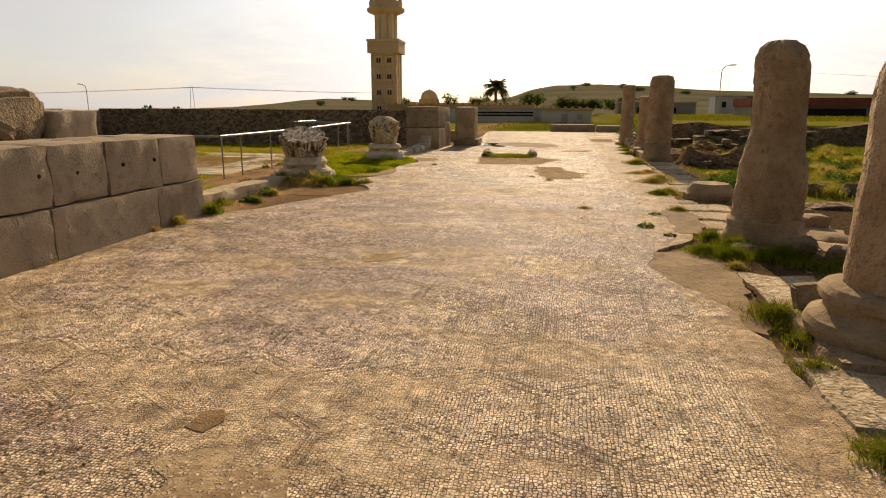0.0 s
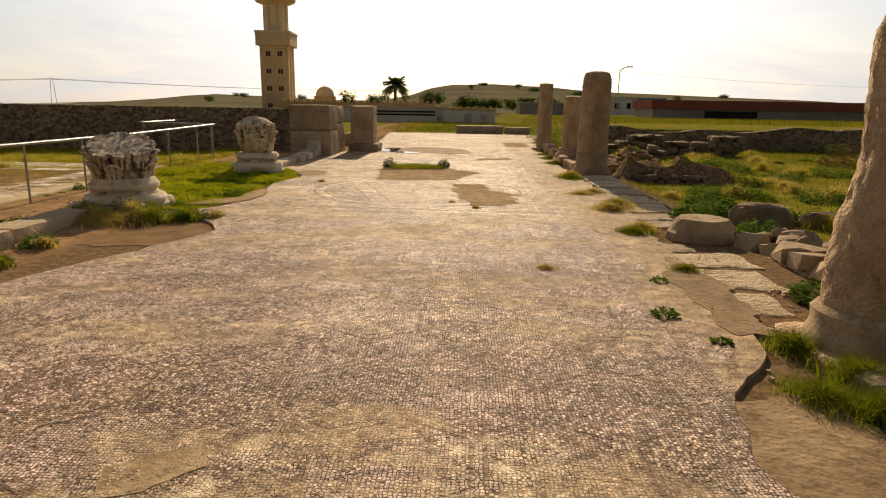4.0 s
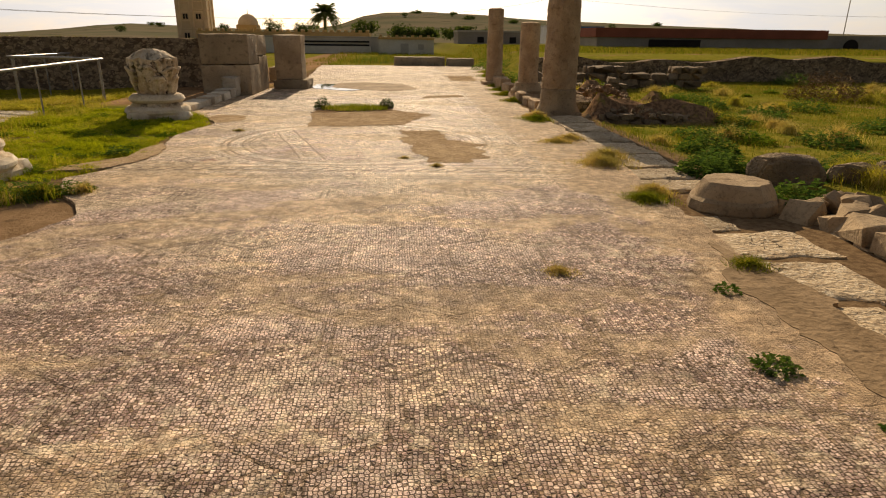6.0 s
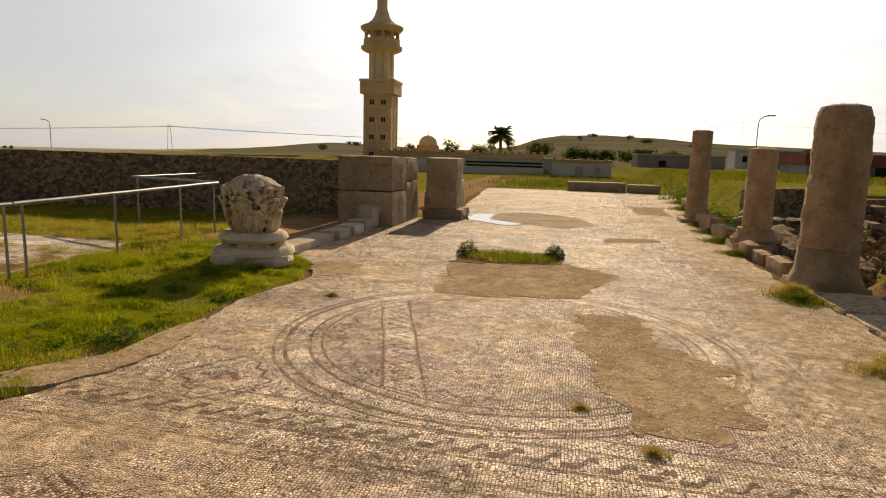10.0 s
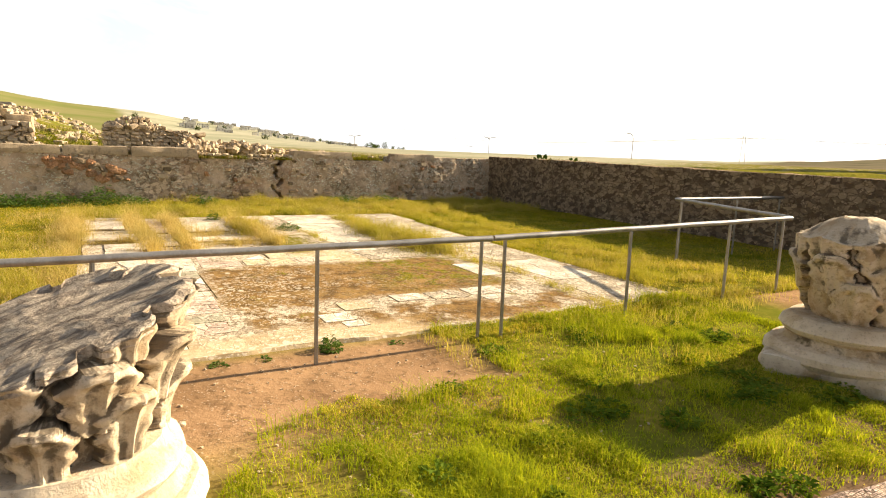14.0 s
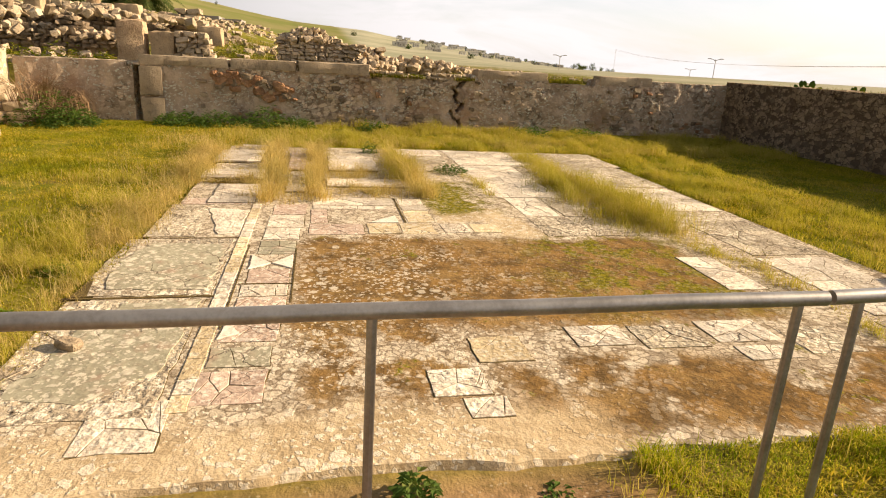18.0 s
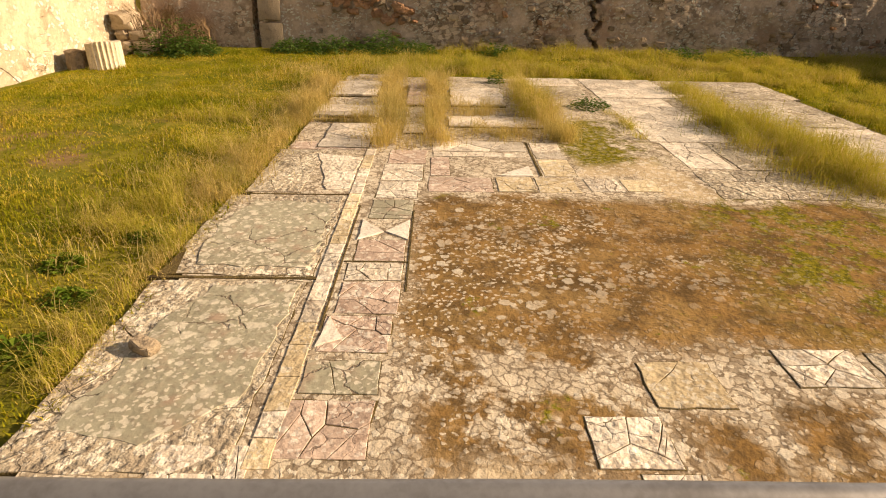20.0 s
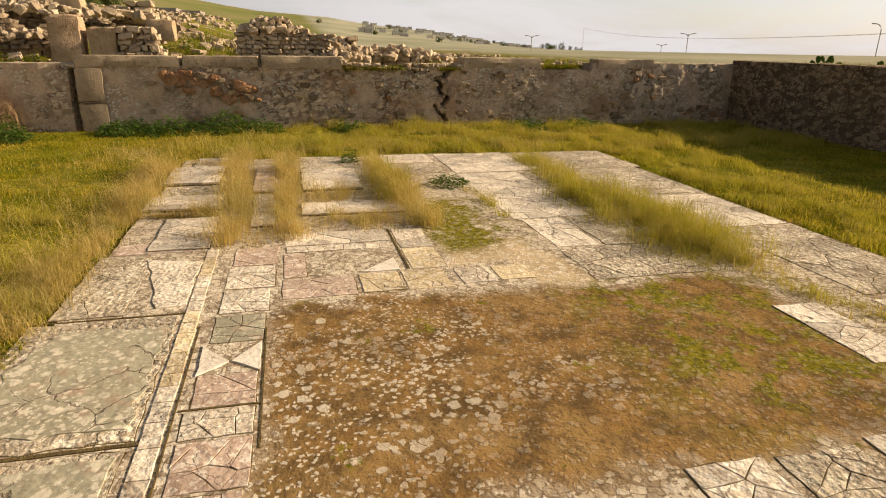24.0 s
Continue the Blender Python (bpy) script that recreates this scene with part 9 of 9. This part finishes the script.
heap(ob, 4.6, 22.0, 0.4, 2.0, 0.2, 0.30, 60, 0.17, M_BANK, 46)

# ---- column drums by the sunlit wall ----
for x, y, h, r, rx in ((-13.5, 8.62, 0.62, 0.27, 3), (-16.9, 8.62, 0.44, 0.27, 4)):
    dr = empty("fluted_drum", x, y, 0.1, "pale fluted column drum standing by the wall", "column drum", "fluted drums")
    bm = bmesh.new()
    rings = []
    for zz in np.linspace(0, h, 8):
        rings.append([bm.verts.new(((r - 0.022 * abs(math.cos(i * math.pi / 4))) * math.cos(2 * math.pi * i / 96), (r - 0.022 * abs(math.cos(i * math.pi / 4))) * math.sin(2 * math.pi * i / 96), zz + 0.015 * math.sin(i * 0.2 + zz))) for i in range(96)])
    for a, b in zip(rings, rings[1:]):
        for i in range(96):
            bm.faces.new((a[i], a[(i + 1) % 96], b[(i + 1) % 96], b[i]))
    bm.faces.new(rings[-1])
    bmesh.ops.transform(bm, matrix=pose(x, y, 0.06, rx, -4, 0), verts=bm.verts)
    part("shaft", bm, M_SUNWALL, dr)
ob = part("stone_block", rough_box(-17.0, -16.65, 8.05, 8.32, 0.0, 0.42, 0.08, 0.03, 151.0, 0.08), M_RUBBLE, None, "", True)
tagged(ob, "small dark stone block between drum and wall", "stone block")
rubble_wall("ruined_wall", "low broken cream wall end", -19.2, -18.6, 7.95, 8.3, 0.0, lambda s: 0.9, 0.25, M_PALERUBBLE, 16)

# ---- walls and earth banks of the meadow ----
wall("wall_meadow", (44.0, 30.9), (4.6, 30.9), 0.7, -0.4, lambda s: 0.86 + 0.10 * math.sin(s * 0.5) + 0.08 * math.sin(s * 1.7), M_WALLDARK, "low dark rubble wall across the meadow", 0.3, 0.10, None, 11.0, 0.15)
wall("wall_pit", (3.45, 24.2), (3.45, 19.4), 0.5, -0.6, lambda s: 0.32 + 0.08 * math.sin(s * 2), M_WALLDARK, "rough pit wall beside the columns", 0.12, 0.08, None, 13.0, 0.12)
wall("wall_trench", (8.5, 11.2), (3.7, 10.9), 0.6, -2.3, lambda s: 0.02 + 0.06 * math.sin(s * 2), M_WALLDARK, "dark rubble side of a sunken trench", 0.12, 0.08, None, 23.0, 0.1)
rubble_wall("ruined_wall", "low dark stone wall in the meadow", 5.2, 9.5, 27.0, 27.7, -0.2, lambda s: 0.55 + 0.15 * math.sin(s * 2), 0.36, M_RUBBLE, 21, "x")
rubble_wall("ruined_wall", "low rubble heap beside the far columns", 3.8, 6.2, 25.4, 26.1, -0.2, lambda s: 0.34 + 0.14 * math.sin(s * 3), 0.22, M_RUBBLE, 22, "x")

# ---- village and trees on the western slope ----
M_VILLAGE = plain_material("cream_limewash", (0.84, 0.79, 0.68), (0.76, 0.70, 0.58), 0.3, 0.95)
g6 = np.random.default_rng(5)
for k in range(90):
    az = -83 + 15 * g6.random() ** 1.2
    r = g6.uniform(330, 600)
    x, y = -2 + r * math.sin(radians(az)), 12 + r * math.cos(radians(az))
    z = float(terrain_z(x, y))
    w, d, h = g6.uniform(2.5, 5), g6.uniform(2.5, 5), g6.uniform(1.4, 2.8)
    z -= 0.6
    hs = empty("village_house", x, y, z, "small pale village house on the slope", "house", "village houses")
    bm = bmesh.new()
    box(bm, x - w / 2, x + w / 2, y - d / 2, y + d / 2, z - 1.5, z + h)
    part("wall", bm, (M_VILLAGE, M_WHITEWALL, M_VILLAGE, M_CONCRETE)[k % 4], hs)
    bm = bmesh.new()
    box(bm, x - w / 2 - 0.1, x + w / 2 + 0.1, y - d / 2 - 0.1, y + d / 2 + 0.1, z + h + 0.002, z + h + 0.25)
    part("roof", bm, M_CONCRETE, hs)
    for i in range(2):
        bm = bmesh.new()
        yy = y + (i - 0.5) * d * 0.45
        box(bm, x + w / 2 - 0.05, x + w / 2 + 0.06, yy - 0.2, yy + 0.2, z + h * 0.55, z + h * 0.72)
        part("window", bm, M_DARK, hs)
for k in range(34):
    az = g6.uniform(-82, -64) if k < 30 else g6.uniform(-100, -84)
    r = g6.uniform(200, 560)
    x, y = -2 + r * math.sin(radians(az)), 12 + r * math.cos(radians(az))
    tree(x, y, float(terrain_z(x, y)) - 0.2, g6.uniform(2.5, 4.2), g6.uniform(2.5, 4.5), 60 + k, 400)
for k, (x0, y0) in enumerate([(-75, 3.6), (-76, 5.6)]):
    hs = empty("farm_house", x0, y0, 2.4, "grey unfinished farmhouse on the slope", "house")
    bm = bmesh.new()
    box(bm, x0 - 2, x0 + 2, y0 - 0.9, y0 + 0.9, 1.0, 4.5 - k * 0.15)
    part("wall", bm, M_GREYHOUSE, hs)
    for i in range(2):
        bm = bmesh.new()
        box(bm, x0 + 1.95, x0 + 2.05, y0 - 0.6 + i * 0.8, y0 - 0.3 + i * 0.8, 3.7, 4.15)
        part("window", bm, M_DARK, hs)
for k in range(14):
    az = g6.uniform(-27, 30)
    r = g6.uniform(260, 520)
    x, y = -2 + r * math.sin(radians(az)), 12 + r * math.cos(radians(az))
    tree(x, y, float(terrain_z(x, y)) - 0.3, g6.uniform(3, 6), g6.uniform(4, 9), 120 + k, 500)


def prickly_pear(x, y, z, size, seed):
    """Flat oval pads growing out of one another."""
    g = np.random.default_rng(seed)
    ob = empty("prickly_pear", x, y, z, "green prickly pear showing above the shaded wall", "cactus", "prickly pears")

    def pad(base, lean, k, depth):
        bm = lathe([(0.03, 0.0), (0.22, 0.25), (0.31, 0.6), (0.26, 0.9), (0.10, 1.08), (0.01, 1.1)], 14, 0.02, k, None, 0.18)
        mt = base @ pose(0, 0, 0, g.normal(0, 12), math.degrees(lean), 0) @ Matrix.Diagonal((k, k, k, 1))
        bmesh.ops.transform(bm, matrix=mt, verts=bm.verts)
        part("pad", bm, M_WEED, ob, "", True)
        if depth:
            for side in (-1, 1):
                at = mt @ Vector((side * 0.16, 0, 0.92))
                pad(pose(at.x, at.y, at.z, 0, 0, 40 + g.normal(0, 25)), lean * 0.6 + side * g.uniform(0.35, 0.75), k * g.uniform(0.75, 0.95), depth - 1)

    for lean in (-0.75, 0.05, 0.8):
        pad(pose(x + 0.3 * size * lean, y, z, 0, 0, 40 + g.normal(0, 20)), lean, size, 1)


prickly_pear(-18.0, 24.85, 1.36, 0.17, 11)
prickly_pear(-16.75, 25.0, 1.34, 0.15, 5)
